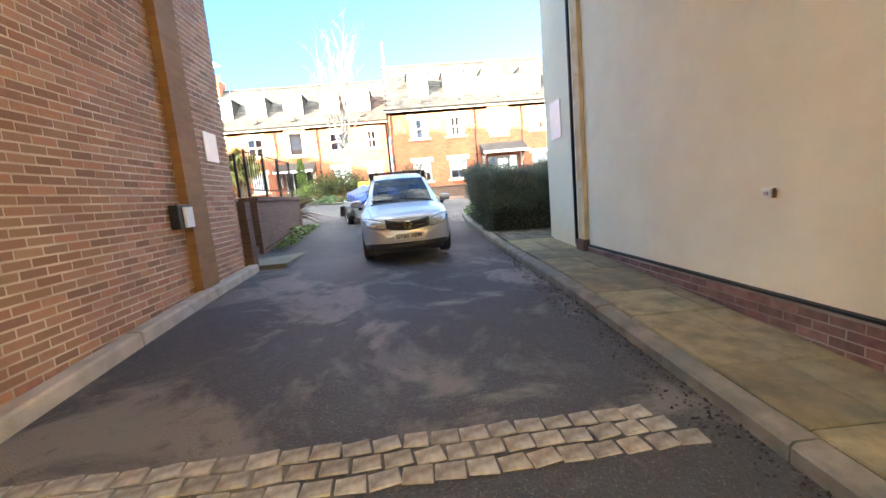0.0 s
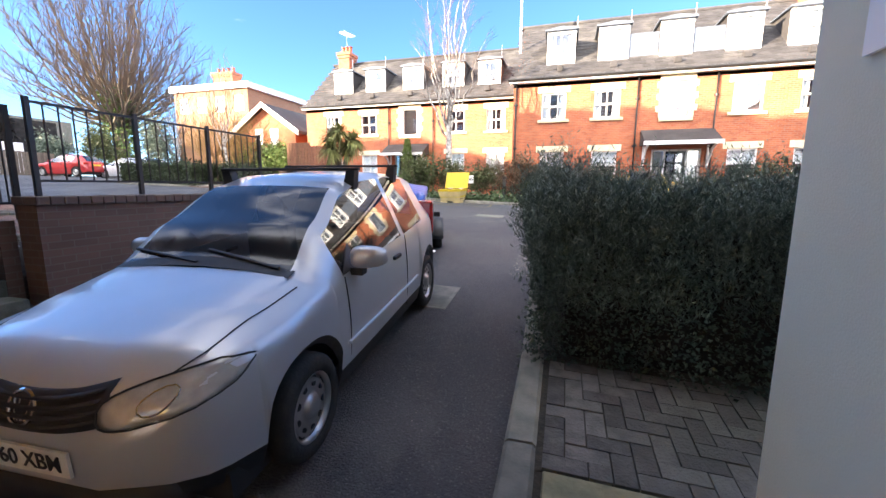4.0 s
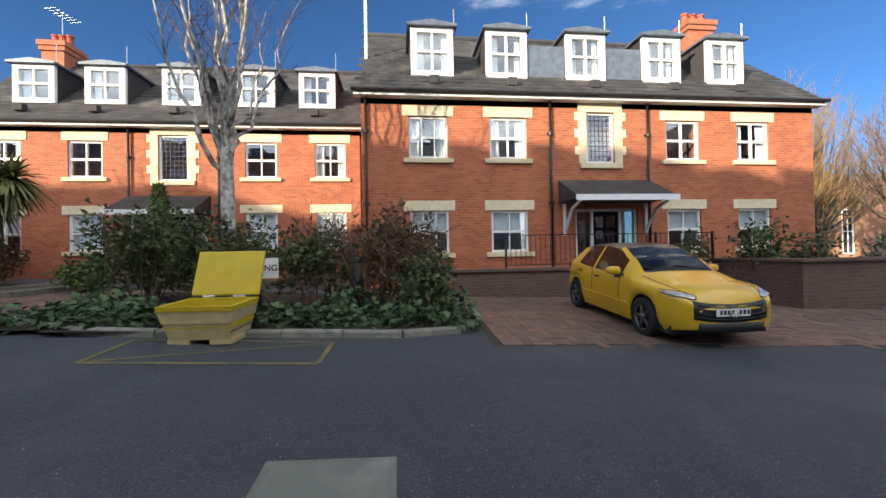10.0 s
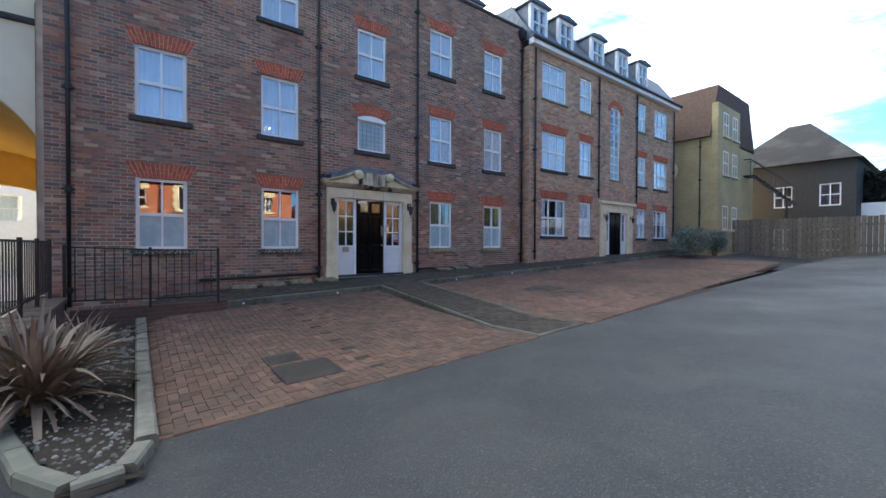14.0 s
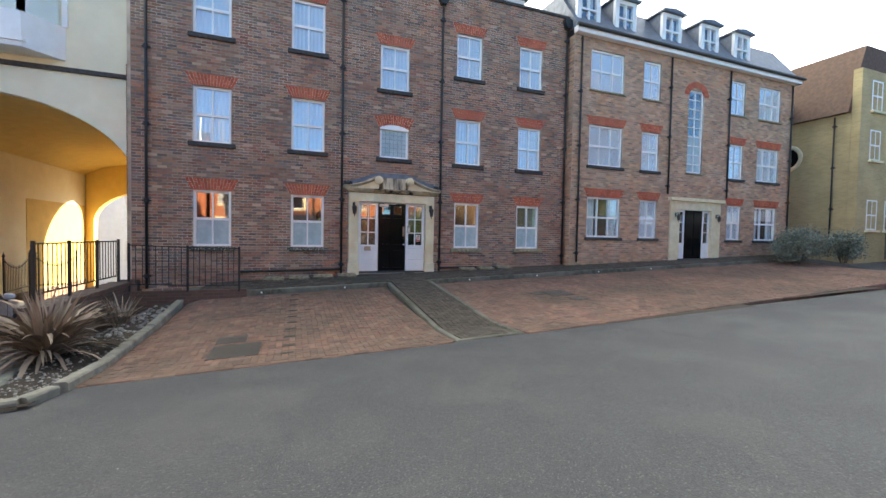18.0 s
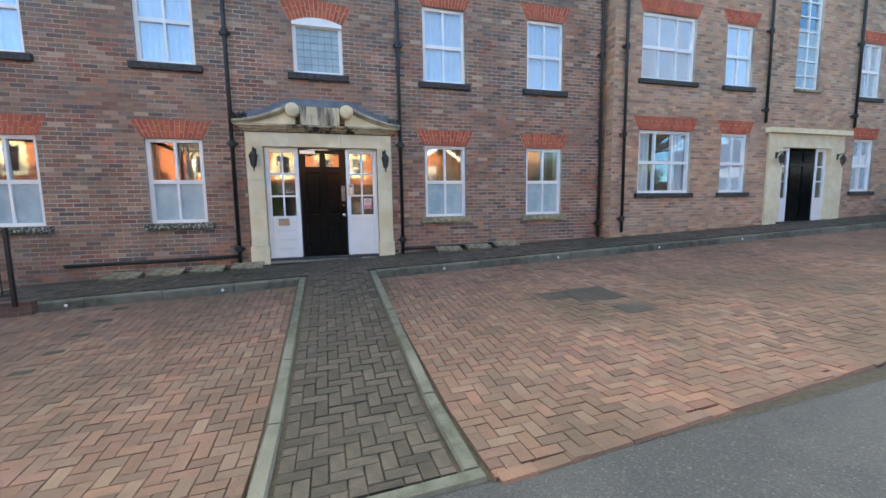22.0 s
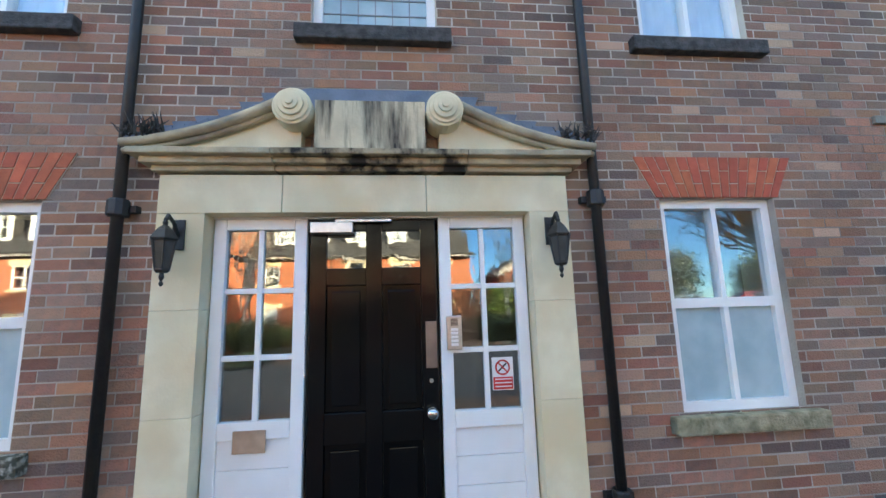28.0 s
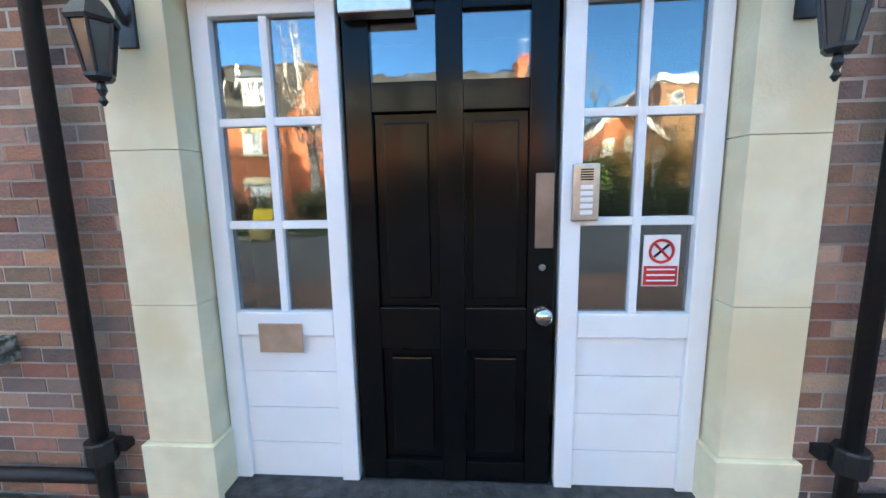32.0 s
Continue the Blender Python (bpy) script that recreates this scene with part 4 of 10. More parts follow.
    part("door_frame", bm, WHITE, t)
    d = part("door", boxes([(door_u + 0.52, door_u + 1.23, 0.09, 0.14, base + 0.1, base + 2.12)]), BLACK, t, "black front door with glazed squares")
    part("pane", boxes([(door_u + 0.58 + 0.3 * i, door_u + 0.82 + 0.3 * i, 0.083, 0.089, base + 0.5 + 0.4 * j, base + 0.82 + 0.4 * j) for i in range(2) for j in range(4)]), GLASS_DOOR, d)
    for x0 in (0.07, 1.3):
        part("side_pane", boxes([(door_u + x0, door_u + x0 + 0.38, 0.105, 0.11, base + 0.75, base + 2.13)]), GLASS_DOOR, t)
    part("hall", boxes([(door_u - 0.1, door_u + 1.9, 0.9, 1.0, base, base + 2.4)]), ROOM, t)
    return t


R_FACE, L_FACE = pose(-0.6, 22.1, 0), pose(-12.9, 25.0, 0)
R_WINS = [(u, z, 0.98, h, 2 if u > 2.5 else 3) for u in (1.18, 3.25, 8.1, 10.2) for z, h in ((4.45, 1.07), (2.05, 1.07))]
flats_r = terrace("terrace_flats", R_FACE, 12.55, 6.0, 9.3, 7.0, R_WINS, [(5.85, 4.35, 0.78, 1.35)], (5.05, 7.6, 3.35), 0.95, "orange brick flats with slate roof and white dormers", 5.5)
L_WINS = [(u, z, 0.95, h, 2) for u in (1.3, 3.5, 8.5, 10.6) for z, h in ((4.5, 1.1), (2.3, 1.1))]
flats_l = terrace("terrace_flats", L_FACE, 12.0, 6.05, 9.3, 7.0, L_WINS, [(6.0, 4.4, 0.85, 1.4)], (5.15, 7.5, 3.4), 1.2, "sunlit orange brick flats with slate roof and white dormers", 5.5)
for u in (1.29, 3.33, 5.6, 7.87, 9.85):
    dormer(flats_r, pose(u, 0.55, 6.8), 1.14, 1.3, 1.6, SLATE)
for u in (1.57, 3.59, 5.83, 8.09, 10.02):
    dormer(flats_l, pose(u, 0.55, 6.91), 1.16, 1.18, 1.6, SLATE)

for a, b in ((4.5, 5.56), (6.78, 7.83)):
    bm = bmesh.new()
    prism(bm, [(a, 6.78), (b, 6.78), (b, 7.75), (a, 7.75)], 0.62, 0.66)
    part("lead_panel", bm, LEAD, flats_r, "grey lead panel between dormers")
for flats, us, z in ((flats_r, (1.29, 3.33, 5.6, 7.87, 9.85), 6.8), (flats_l, (1.57, 3.59, 5.83, 8.09, 10.02), 6.91)):
    for u in us:
        bm = bmesh.new()
        tube(bm, [(u + 1.18, 0.62, z + 1.2), (u + 1.18, 0.62, z + 1.85)], 0.014, 5)
        part("vent_rod", bm, STEEL, flats)
        bm = bmesh.new()
        box(bm, u + 0.45, u + 0.7, 0.02, 0.22, z - 0.42, z - 0.2, bevel=0.02)
        part("roof_vent", bm, SLATE, flats)
bm = bmesh.new()
tube(bm, [(0.05, 1.6, 7.0), (0.05, 1.6, 10.3)], 0.05, 8, 0.045)
part("flue_pole", bm, UPVC, flats_r, "tall thin white flue")


def chimney(parent, m, w, d, h, pots):
    bm = bmesh.new()
    box(bm, 0, w, 0, d, 0, h)
    box(bm, -0.06, w + 0.06, -0.06, d + 0.06, h - 0.35, h - 0.2)
    box(bm, -0.1, w + 0.1, -0.1, d + 0.1, h - 0.18, h)
    c = part("chimney", bm, BRICK_R, parent)
    c.matrix_basis = m
    for k in range(pots):
        bm = bmesh.new()
        lathe(bm, [(0.13, 0), (0.11, 0.05), (0.1, 0.35), (0.13, 0.37), (0.13, 0.42)], 10, (w * (k + 0.5) / pots, d / 2, h + 0.002))
        part("chimney_pot", bm, RUBBED, c)


chimney(flats_r, pose(11.15, 2.9, 8.2), 0.95, 0.8, 1.9, 3)
chimney(flats_l, pose(0.5, 2.9, 7.6), 0.75, 0.9, 2.4, 3)
aerial = thing("tv_aerial", L_FACE @ pose(0.9, 3.3, 10.0), "thin television aerial on the chimney", "aerial")
bm = bmesh.new()
tube(bm, [(0, 0, -0.3), (0, 0, 1.3)], 0.018, 5)
part("mast", bm, STEEL, aerial)
bm = bmesh.new()
tube(bm, [(-0.1, -0.4, 1.2), (0.1, 0.5, 1.2)], 0.012, 4)
part("boom", bm, STEEL, aerial)
for k in range(7):
    bm = bmesh.new()
    q = k / 6
    tube(bm, [(-0.1 + 0.2 * q - 0.22, -0.4 + 0.9 * q + 0.05, 1.2), (-0.1 + 0.2 * q + 0.22, -0.4 + 0.9 * q - 0.05, 1.2)], 0.008, 4)
    part("element", bm, STEEL, aerial)
for face, us, z1 in ((R_FACE, (4.85, 7.55), 5.95), (R_FACE, (0.12,), 5.95), (L_FACE, (5.2, 7.75), 6.0)):
    for u in us:
        downpipe(face, u, 1.2, z1, hopper=False, y=-0.06)

# ---- the red block across the court ----
S_FACE = pose(14.2, 12.75, 0, 0, 0, -90)
block_c = thing("apartment_block", S_FACE, "three storey deep red brick block with stone lintels", "building")
S_WINS = [(u, z, 1.1, 1.25) for u in (1.3, 3.7, 6.4, 9.0) for z in (0.35, 2.85, 5.3)]
part("wall", wall_bm(0, 13, -1, 6.9, 0.3, [(u, u + w, z, z + h) for u, z, w, h in S_WINS]), BRICK_S, block_c)
part("gable_wall", boxes([(0, 0.3, 0.3, 9, -1, 6.9), (12.7, 13, 0.3, 9, -1, 6.9)]), BRICK_S, block_c)
part("plinth", boxes([(-0.06, 13, -0.06, -0.002, -1, 0.12)]), BRICK_S, block_c)
for u, z, w, h in S_WINS:
    sash_window(w, h, 2, (SILL_MOSS, 0.12, 0.12), "net", block_c, pose(u, 0, z), "stone")
bm = bmesh.new()
prism(bm, [(0, 0), (1, 0), (1, 1)], 0, 1)
bm.clear()
v = [bm.verts.new(p) for p in ((-0.25, -0.3, 6.85), (13.2, -0.3, 6.85), (13.2, 4.6, 10.2), (-0.25, 4.6, 10.2), (-0.25, 9.3, 6.85), (13.2, 9.3, 6.85))]
for q in ((0, 1, 2, 3), (3, 2, 5, 4), (0, 3, 4), (1, 5, 2), (0, 4, 5, 1)):
    bm.faces.new([v[i] for i in q])
part("roof", bm, SLATE, block_c, "dark slate roof")
part("fascia", boxes([(-0.2, 13.1, -0.34, -0.302, 6.75, 6.95)]), WHITE, block_c)
chimney(block_c, pose(0.3, 4.0, 9.2), 0.7, 0.9, 1.7, 2)
tagged(part("wall_sign", boxes([(0.05, 0.6, -0.03, -0.005, 1.75, 2.2)]), WHITE), "white notice board fixed to the brick wall", "sign").matrix_world = S_FACE

# ---- the passage and the cream house over it ----
cream = thing("archway_house", pose(0, 0, 0), "cream rendered house bridging the drive with an arch", "building")
part("east_wall", boxes([(2.5, 2.9, -6.4, 4.55, 0.35, 6.0)]), CREAM, cream)
part("east_plinth", boxes([(2.47, 2.9, -6.4, 4.55, -0.6, 0.325)]), MORTAR, cream)
# thin black strip drawn as the shadow the render throws on the plinth
part("drip_bead", boxes([(2.462, 2.9, -6.4, 4.55, 0.327, 0.346)]), IRON, cream, "dark strip standing for the shadow between render and plinth")
# upper storeys with the arched soffit
bm = bmesh.new()
n = 28
pts = []
for i in range(n + 1):
    a = math.pi * i / n
    pts.append((0.35 - 3.05 * math.cos(a), 3.65 + 1.98 * math.sin(a)))
prism(bm, pts + [(pts[-1][0], 9.6), (pts[0][0], 9.6)], -6.4, 4.7)
bmesh.ops.recalc_face_normals(bm, faces=bm.faces)
part("arch_wall", bm, CREAM, cream, "cream wall over a wide elliptical arch")
bm = bmesh.new()
inner = [(0.35 + (x - 0.35) * 0.995, 3.65 + (z - 3.65) * 0.99) for x, z in pts]
prism(bm, pts + inner[::-1], -5.99, 4.5)
bmesh.ops.recalc_face_normals(bm, faces=bm.faces)
part("soffit", bm, PASSAGE_YELLOW, cream, "yellow soffit of the arch")
# cream wall overlaid with yellow so its colour carries the warm sunlight
part("wall_panel", boxes([(2.488, 2.5, -5.99, -1.75, 0.36, 3.64)]), PASSAGE_YELLOW, cream, "stretch of the passage wall coloured yellow as if sunlit")
part("front_wall", wall_bm(3.4, 8.5, -0.5, 9.6, 0.35, [(4.6, 5.6, 1.6, 3.0)], y0=4.35), CREAM, cream)
part("string_course", boxes([(-2.68, 8.5, 4.702, 4.76, 6.2, 6.3)]), SILL_DARK, cream)
part("house_roof", boxes([(-2.7, 8.5, -6.4, 4.8, 9.61, 9.75)]), SLATE, cream)
# brick flank of the block along the passage
flank = thing("passage_wall", pose(-2.6, -6.4, 0, 0, 0, 90), "old red brick side wall of the passage", "wall", kind="structure")
part("wall", wall_bm(0, 11.4, -0.6, 9.9, 0.1, []), MORTAR_PALE, flank)
brick_stuff("brickwork", brick_rows(0, 11.45, -0.35, 6.5, []), BRICK_F, flank, joint=0.0078)
part("core", boxes([(0.12, 26.0, 0.9, 9.0, -0.5, 9.1)]), MORTAR, block)

# ---- pavements, kerbs and bays ----
def quad_stone(name, corners, h, f, material, parent, drop=0.12, lift=0.0):
    """A slab on sloping ground: four plan corners, its top h above the ground."""
    bm = bmesh.new()
    g = 0.006
    cx, cy = sum(c[0] for c in corners) / 4, sum(c[1] for c in corners) / 4
    ins = [(x + (g if x < cx else -g), y + (g if y < cy else -g)) for x, y in corners]
    top = [bm.verts.new((x, y, f(x, y) + h + lift)) for x, y in ins]
    rim = [bm.verts.new((x + 0.008 * (1 if x < corners[k][0] else -1), y + 0.008 * (1 if y < corners[k][1] else -1), f(x, y) + h + lift - 0.012)) for k, (x, y) in enumerate(ins)]
    low = [bm.verts.new((x, y, f(x, y) + h - drop)) for x, y in ins]
    bm.faces.new(top)
    for a, b in ((top, rim), (rim, low)):
        for i in range(4):
            bm.faces.new((a[i], b[i], b[(i + 1) % 4], a[(i + 1) % 4]))
    return part(name, bm, material, parent)


def kerb_run(name, pts, width, h, label, length=0.9, f=gz, material=None):
    """Kerb stones laid end to end along a line."""
    t = thing(name, pose(0, 0, 0), label, "kerb", kind="structure")
    rnd = random.Random(len(pts) * 13 + int(pts[0][0] * 7))
    for (xa, ya), (xb, yb) in zip(pts, pts[1:]):
        d = math.hypot(xb - xa, yb - ya)
        n = max(1, round(d / length))
        nx, ny = -(yb - ya) / d * width / 2, (xb - xa) / d * width / 2
        for k in range(n):
            a, b = (k + 0.006) / n, (k + 0.994) / n
            p, q = (xa + (xb - xa) * a, ya + (yb - ya) * a), (xa + (xb - xa) * b, ya + (yb - ya) * b)
            bm = bmesh.new()
            dz = rnd.uniform(-0.006, 0.006)
            ring = []
            for x, y in (p, q):
                z = f(x, y) + dz
                ring.append([bm.verts.new(c) for c in ((x + nx, y + ny, z - 0.15), (x + nx, y + ny, z + h - 0.02), (x + nx * 0.75, y + ny * 0.75, z + h), (x - nx * 0.75, y - ny * 0.75, z + h), (x - nx, y - ny, z + h - 0.02), (x - nx, y - ny, z - 0.15))])
            for i in range(6):
                bm.faces.new((ring[0][i], ring[0][(i + 1) % 6], ring[1][(i + 1) % 6], ring[1][i]))
            bm.faces.new(ring[0][::-1])
            bm.faces.new(ring[1])
            part("kerb_stone", bm, material or CONCRETE, t)
    return t


def herringbone(name, x0, x1, y0, y1, f, material, parent, inside=None, singles=None, u=0.0925):
    """Clay pavers, two to one, in right-angled herringbone; each one a raised island."""
    vs, fs = [], []
    rnd = random.Random(5)
    one = None
    g, lift = 0.0035, 0.012
    for j in range(int((y1 - y0) / u) + 2):
        for i in range(-1, int((x1 - x0) / u) + 1):
            s = (i - j) % 4
            if s not in (0, 2):
                continue
            xa, ya = x0 + i * u, y0 + j * u
            w, d = (2 * u, u) if s == 0 else (u, 2 * u)
            if s == 2:
                ya -= u
            xb, yb = min(xa + w, x1), min(ya + d, y1)
            xa2, ya2 = max(xa, x0), max(ya, y0)
            if xb - xa2 < 0.03 or yb - ya2 < 0.03:
                continue
            c = ((xa2 + xb) / 2, (ya2 + yb) / 2)
            if inside and not inside(*c):
                # cut the paver: keep the half that lies within the edge
                ax, ay = (u, 0) if s == 0 else (0, u)
                halves = [(max(xa + ax * h, x0), max(ya + ay * h, y0), min(xa + ax * h + u, x1), min(ya + ay * h + u, y1)) for h in (0, 1)]
                halves = [q for q in halves if q[2] - q[0] > 0.03 and q[3] - q[1] > 0.03 and inside((q[0] + q[2]) / 2, (q[1] + q[3]) / 2)]
                if not halves:
                    continue
                xa2, ya2, xb, yb = halves[0]
                c = ((xa2 + xb) / 2, (ya2 + yb) / 2)
            dz = lift + rnd.uniform(-0.003, 0.003)
            if singles and singles(*c) and xb - xa > w - 0.01 and yb - ya > d - 0.01 and xa2 == xa and ya2 == ya:
                if one is None:
                    bm = bmesh.new()
                    top = [bm.verts.new(p) for p in ((-u + g + 0.004, -u / 2 + g + 0.004, lift), (u - g - 0.004, -u / 2 + g + 0.004, lift), (u - g - 0.004, u / 2 - g - 0.004, lift), (-u + g + 0.004, u / 2 - g - 0.004, lift))]
                    mid = [bm.verts.new(p) for p in ((-u + g, -u / 2 + g, lift - 0.005), (u - g, -u / 2 + g, lift - 0.005), (u - g, u / 2 - g, lift - 0.005), (-u + g, u / 2 - g, lift - 0.005))]
                    low = [bm.verts.new((v.co.x, v.co.y, -0.02)) for v in mid]
                    bm.faces.new(top)
                    for p, q in ((top, mid), (mid, low)):
                        for k in range(4):
                            bm.faces.new((p[k], q[k], q[(k + 1) % 4], p[(k + 1) % 4]))
                    one = part("paver", bm, material, parent)
                    ob = one
                else:
                    ob = new("paver", one.data)
                    ob.parent = parent
                slope_x, slope_y = (f(c[0] + 0.1, c[1]) - f(c[0] - 0.1, c[1])) / 0.2, (f(c[0], c[1] + 0.1) - f(c[0], c[1] - 0.1)) / 0.2
                tilt = Matrix(((1, 0, 0, 0), (0, 1, 0, 0), (slope_x, slope_y, 1, 0), (0, 0, 0, 1))).to_quaternion().to_matrix().to_4x4()
                nrm = Vector((-slope_x, -slope_y, 1)).normalized()
                tilt = Vector((0, 0, 1)).rotation_difference(nrm).to_matrix().to_4x4()
                ob.matrix_basis = Matrix.Translation((c[0], c[1], f(*c) + rnd.uniform(-0.002, 0.002))) @ tilt @ (pose(0, 0, 0) if s == 0 else pose(0, 0, 0, 0, 0, 90))
                continue
            k = len(vs)
            q = ((xa2 + g, ya2 + g), (xb - g, ya2 + g), (xb - g, yb - g), (xa2 + g, yb - g))
            vs += [(x, y, f(x, y) + dz) for x, y in q] + [(x, y, f(x, y) - 0.02) for x, y in q]
            fs += [(k, k + 1, k + 2, k + 3)] + [(k + m, k + 4 + m, k + 4 + (m + 1) % 4, k + (m + 1) % 4) for m in range(4)]
    me = bpy.data.meshes.new(name)
    me.from_pydata(vs, [], fs)
    me.materials.append(material)
    ob = new(name, me)
    ob.parent = parent
    return tagged(ob, kind="stuff")


front_y = lambda x: 11.08 + 0.07 * min(0.0, x + 9.7)

# right-hand footway of the passage
footway = thing("footway", pose(0, 0, 0), "worn sandstone-coloured flags beside the drive", "pavement", kind="structure")
rnd = random.Random(3)
y = -1.9
row = 0
while y < 5.7:
    d = min((0.62, 0.9, 0.74, 0.6, 0.86)[row % 5], 5.84 - y)
    xs = [1.62, 2.05 + 0.12 * (row % 3), 2.47]
    if row % 4 == 2:
        xs = [1.62, 2.47]
    for xa, xb in zip(xs, xs[1:]):
        e = [rnd.uniform(0.0, 0.012) for _ in range(4)]
        quad_stone("flagstone", [(xa + e[0], y + e[1]), (xb - e[2], y + e[3]), (xb - e[0], y + d - e[2]), (xa + e[3], y + d - e[1])], 0.1 + rnd.uniform(-0.005, 0.005), gz, FLAG, footway)
    y += d
    row += 1
sheet("footway_bed", 1.5, 2.9, -6, 6.0, 4, 20, lambda x, y: gz(x, y) + 0.07, GROUT, parent=footway, kind="")
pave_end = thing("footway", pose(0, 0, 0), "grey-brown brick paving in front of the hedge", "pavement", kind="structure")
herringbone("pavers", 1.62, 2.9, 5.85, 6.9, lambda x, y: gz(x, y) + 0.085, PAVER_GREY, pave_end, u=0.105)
sheet("paver_bed", 1.5, 4.2, 5.85, 10.0, 4, 10, lambda x, y: gz(x, y) + 0.08, GROUT, parent=pave_end, kind="")
kerb_run("kerb_drive", [(1.52, -6.0), (1.54, 3.0), (1.5, 7.0), (1.42, 8.9)], 0.16, 0.1, "grey concrete kerb along the drive")
kerb_run("kerb_wall", [(-2.49, -6.0), (-2.49, 5.05)], 0.15, 0.12, "pale concrete strip at the foot of the brick wall", length=1.4, material=CONCRETE_PALE)

# loose grit along the kerb
def grit(name, x0, x1, y0, y1, n, s0, s1, material, f=gz, label="dark grit and leaf litter lying by the kerb"):
    r = np.random.RandomState(4)
    vs, fs = [], []
    for _ in range(n):
        t = r.rand() ** 2
        x, y, s = x1 - (x1 - x0) * t, y0 + (y1 - y0) * r.rand(), s0 + (s1 - s0) * r.rand() ** 2
        z = f(x, y)
        k = len(vs)
        a = r.rand() * 6.28
        vs += [(x + s * math.cos(a + q * 2.1) * (0.7 + 0.5 * r.rand()), y + s * math.sin(a + q * 2.1) * (0.7 + 0.5 * r.rand()), z - 0.002) for q in range(3)] + [(x + s * 0.2, y, z + s * (0.4 + 0.5 * r.rand()))]
        fs += [(k, k + 1, k + 3), (k + 1, k + 2, k + 3), (k + 2, k, k + 3)]
    me = bpy.data.meshes.new(name)
    me.from_pydata(vs, [], fs)
    me.materials.append(material)
    return tagged(new(name, me), label, "debris", kind="stuff")


grit("leaf_litter", 1.2, 1.46, -1.2, 5.6, 2200, 0.003, 0.019, LITTER)
grit("path_chippings", -9.6, -8.72, 5.5, 10.6, 260, 0.003, 0.008, SETT, label="pale stone specks on the mossy path")
grit("road_chippings", -6.0, 1.0, 6.0, 16.0, 500, 0.004, 0.011, SETT, label="pale stone chippings scattered on the asphalt")

grit("kerb_rubble", 1.05, 1.46, 9.0, 11.0, 1300, 0.004, 0.014, CONCRETE_PALE, label="pale crumbled grit on the asphalt round the ivy bed")

# granite sett strip across the drive
setts = thing("sett_strip", pose(0, 0, 0), "three rows of pale granite setts across the drive", "paving", kind="structure")
kinds = []
rnd = random.Random(11)
for k in range(5):
    bm = bmesh.new()
    w, d = 0.125 + 0.02 * rnd.random(), 0.1
    q = [(-w / 2 + rnd.uniform(-0.006, 0.008), -d / 2), (w / 2, -d / 2 + rnd.uniform(-0.004, 0.01)), (w / 2 - rnd.uniform(0, 0.01), d / 2), (-w / 2, d / 2 - rnd.uniform(0, 0.01))]
    top = [bm.verts.new((x * 0.93 + rnd.uniform(-0.004, 0.004), y * 0.91 + rnd.uniform(-0.004, 0.004), 0.011)) for x, y in q]
    mid = [bm.verts.new((x, y, 0.006)) for x, y in q]
    low = [bm.verts.new((x, y, -0.03)) for x, y in q]
    bm.faces.new(top)
    for a, b in ((top, mid), (mid, low)):
        for i in range(4):
            bm.faces.new((a[i], b[i], b[(i + 1) % 4], a[(i + 1) % 4]))
    kinds.append(part("sett", bm, SETT, setts))
used = set()
for r in range(3):
    for i in range(24):
        x = -2.25 + i * 0.148 + 0.06 * (r % 2)
        if x > 1.22 - 0.1 * r:
            continue
        y = 0.48 + r * 0.118 + 0.035 * x
        k = rnd.randrange(5)
        ob = kinds[k] if k not in used else new("sett", kinds[k].data)
        used.add(k)
        ob.parent = setts
        ob.matrix_basis = pose(x, y, gz(x, y) + rnd.uniform(-0.003, 0.004), 3.7, 0, rnd.uniform(-8, 8) + 2)

# footway, path and bays in front of the brick block
block_path = thing("block_path", pose(0, 0, 0), "mossy dark brick path up to the entrance", "path", kind="structure")
on_path = lambda x, y: -9.62 < x < -8.7
herringbone("pavers", -9.62, -8.7, 6.2, front_y(-9.2) - 0.1, gz, PAVER_DARK, block_path, singles=lambda x, y: y > 7.4)
block_foot = thing("block_footway", pose(0, 0, 0), "dark brick footway along the building", "pavement", kind="structure")
herringbone("pavers", -26.2, -3.9, 5.42, 6.2, gz, PAVER_DARK, block_foot)
herringbone("pavers", -9.62, -8.7, 5.2, 5.42, gz, PAVER_DARK, block_foot)
sheet("footway_bed", -26.4, -3.4, 5.05, 6.26, 46, 3, lambda x, y: gz(x, y) - 0.012, GROUT, parent=block_foot, kind="")
sheet("path_bed", -9.75, -8.55, 6.2, 11.0, 3, 10, lambda x, y: gz(x, y) - 0.012, GROUT, parent=block_path, kind="")
bay_left = thing("parking_bay", pose(0, 0, 0), "red clay herringbone bay beside the path", "paving", kind="structure")
covers_free = lambda x, y: not (-5.7 < x < -5.35 and 10.05 < y < 10.4)
herringbone("pavers", -8.55, -3.98, 6.4, 11.1, bz, PAVER, bay_left, inside=covers_free)
for k in range(10):
    mk_x, mk_y = -6.33 + 0.012 * k, 6.62 + 0.445 * k
    quad_stone("marker_paver", [(mk_x - 0.09, mk_y - 0.046), (mk_x + 0.09, mk_y - 0.046), (mk_x + 0.09, mk_y + 0.046), (mk_x - 0.09, mk_y + 0.046)], 0.0175, bz, MARKER, bay_left, drop=0.03)
sheet("bay_bed", -8.6, -3.95, 6.3, 11.08, 10, 12, lambda x, y: bz(x, y) - 0.012, GROUT, parent=bay_left, kind="")
bay_right = thing("parking_bay", pose(0, 0, 0), "wide red clay herringbone bay in front of the brick blocks", "paving", kind="structure")
covers_free2 = lambda x, y: y < front_y(x) and not (-12.6 < x < -12.25 and 8.15 < y < 8.4)
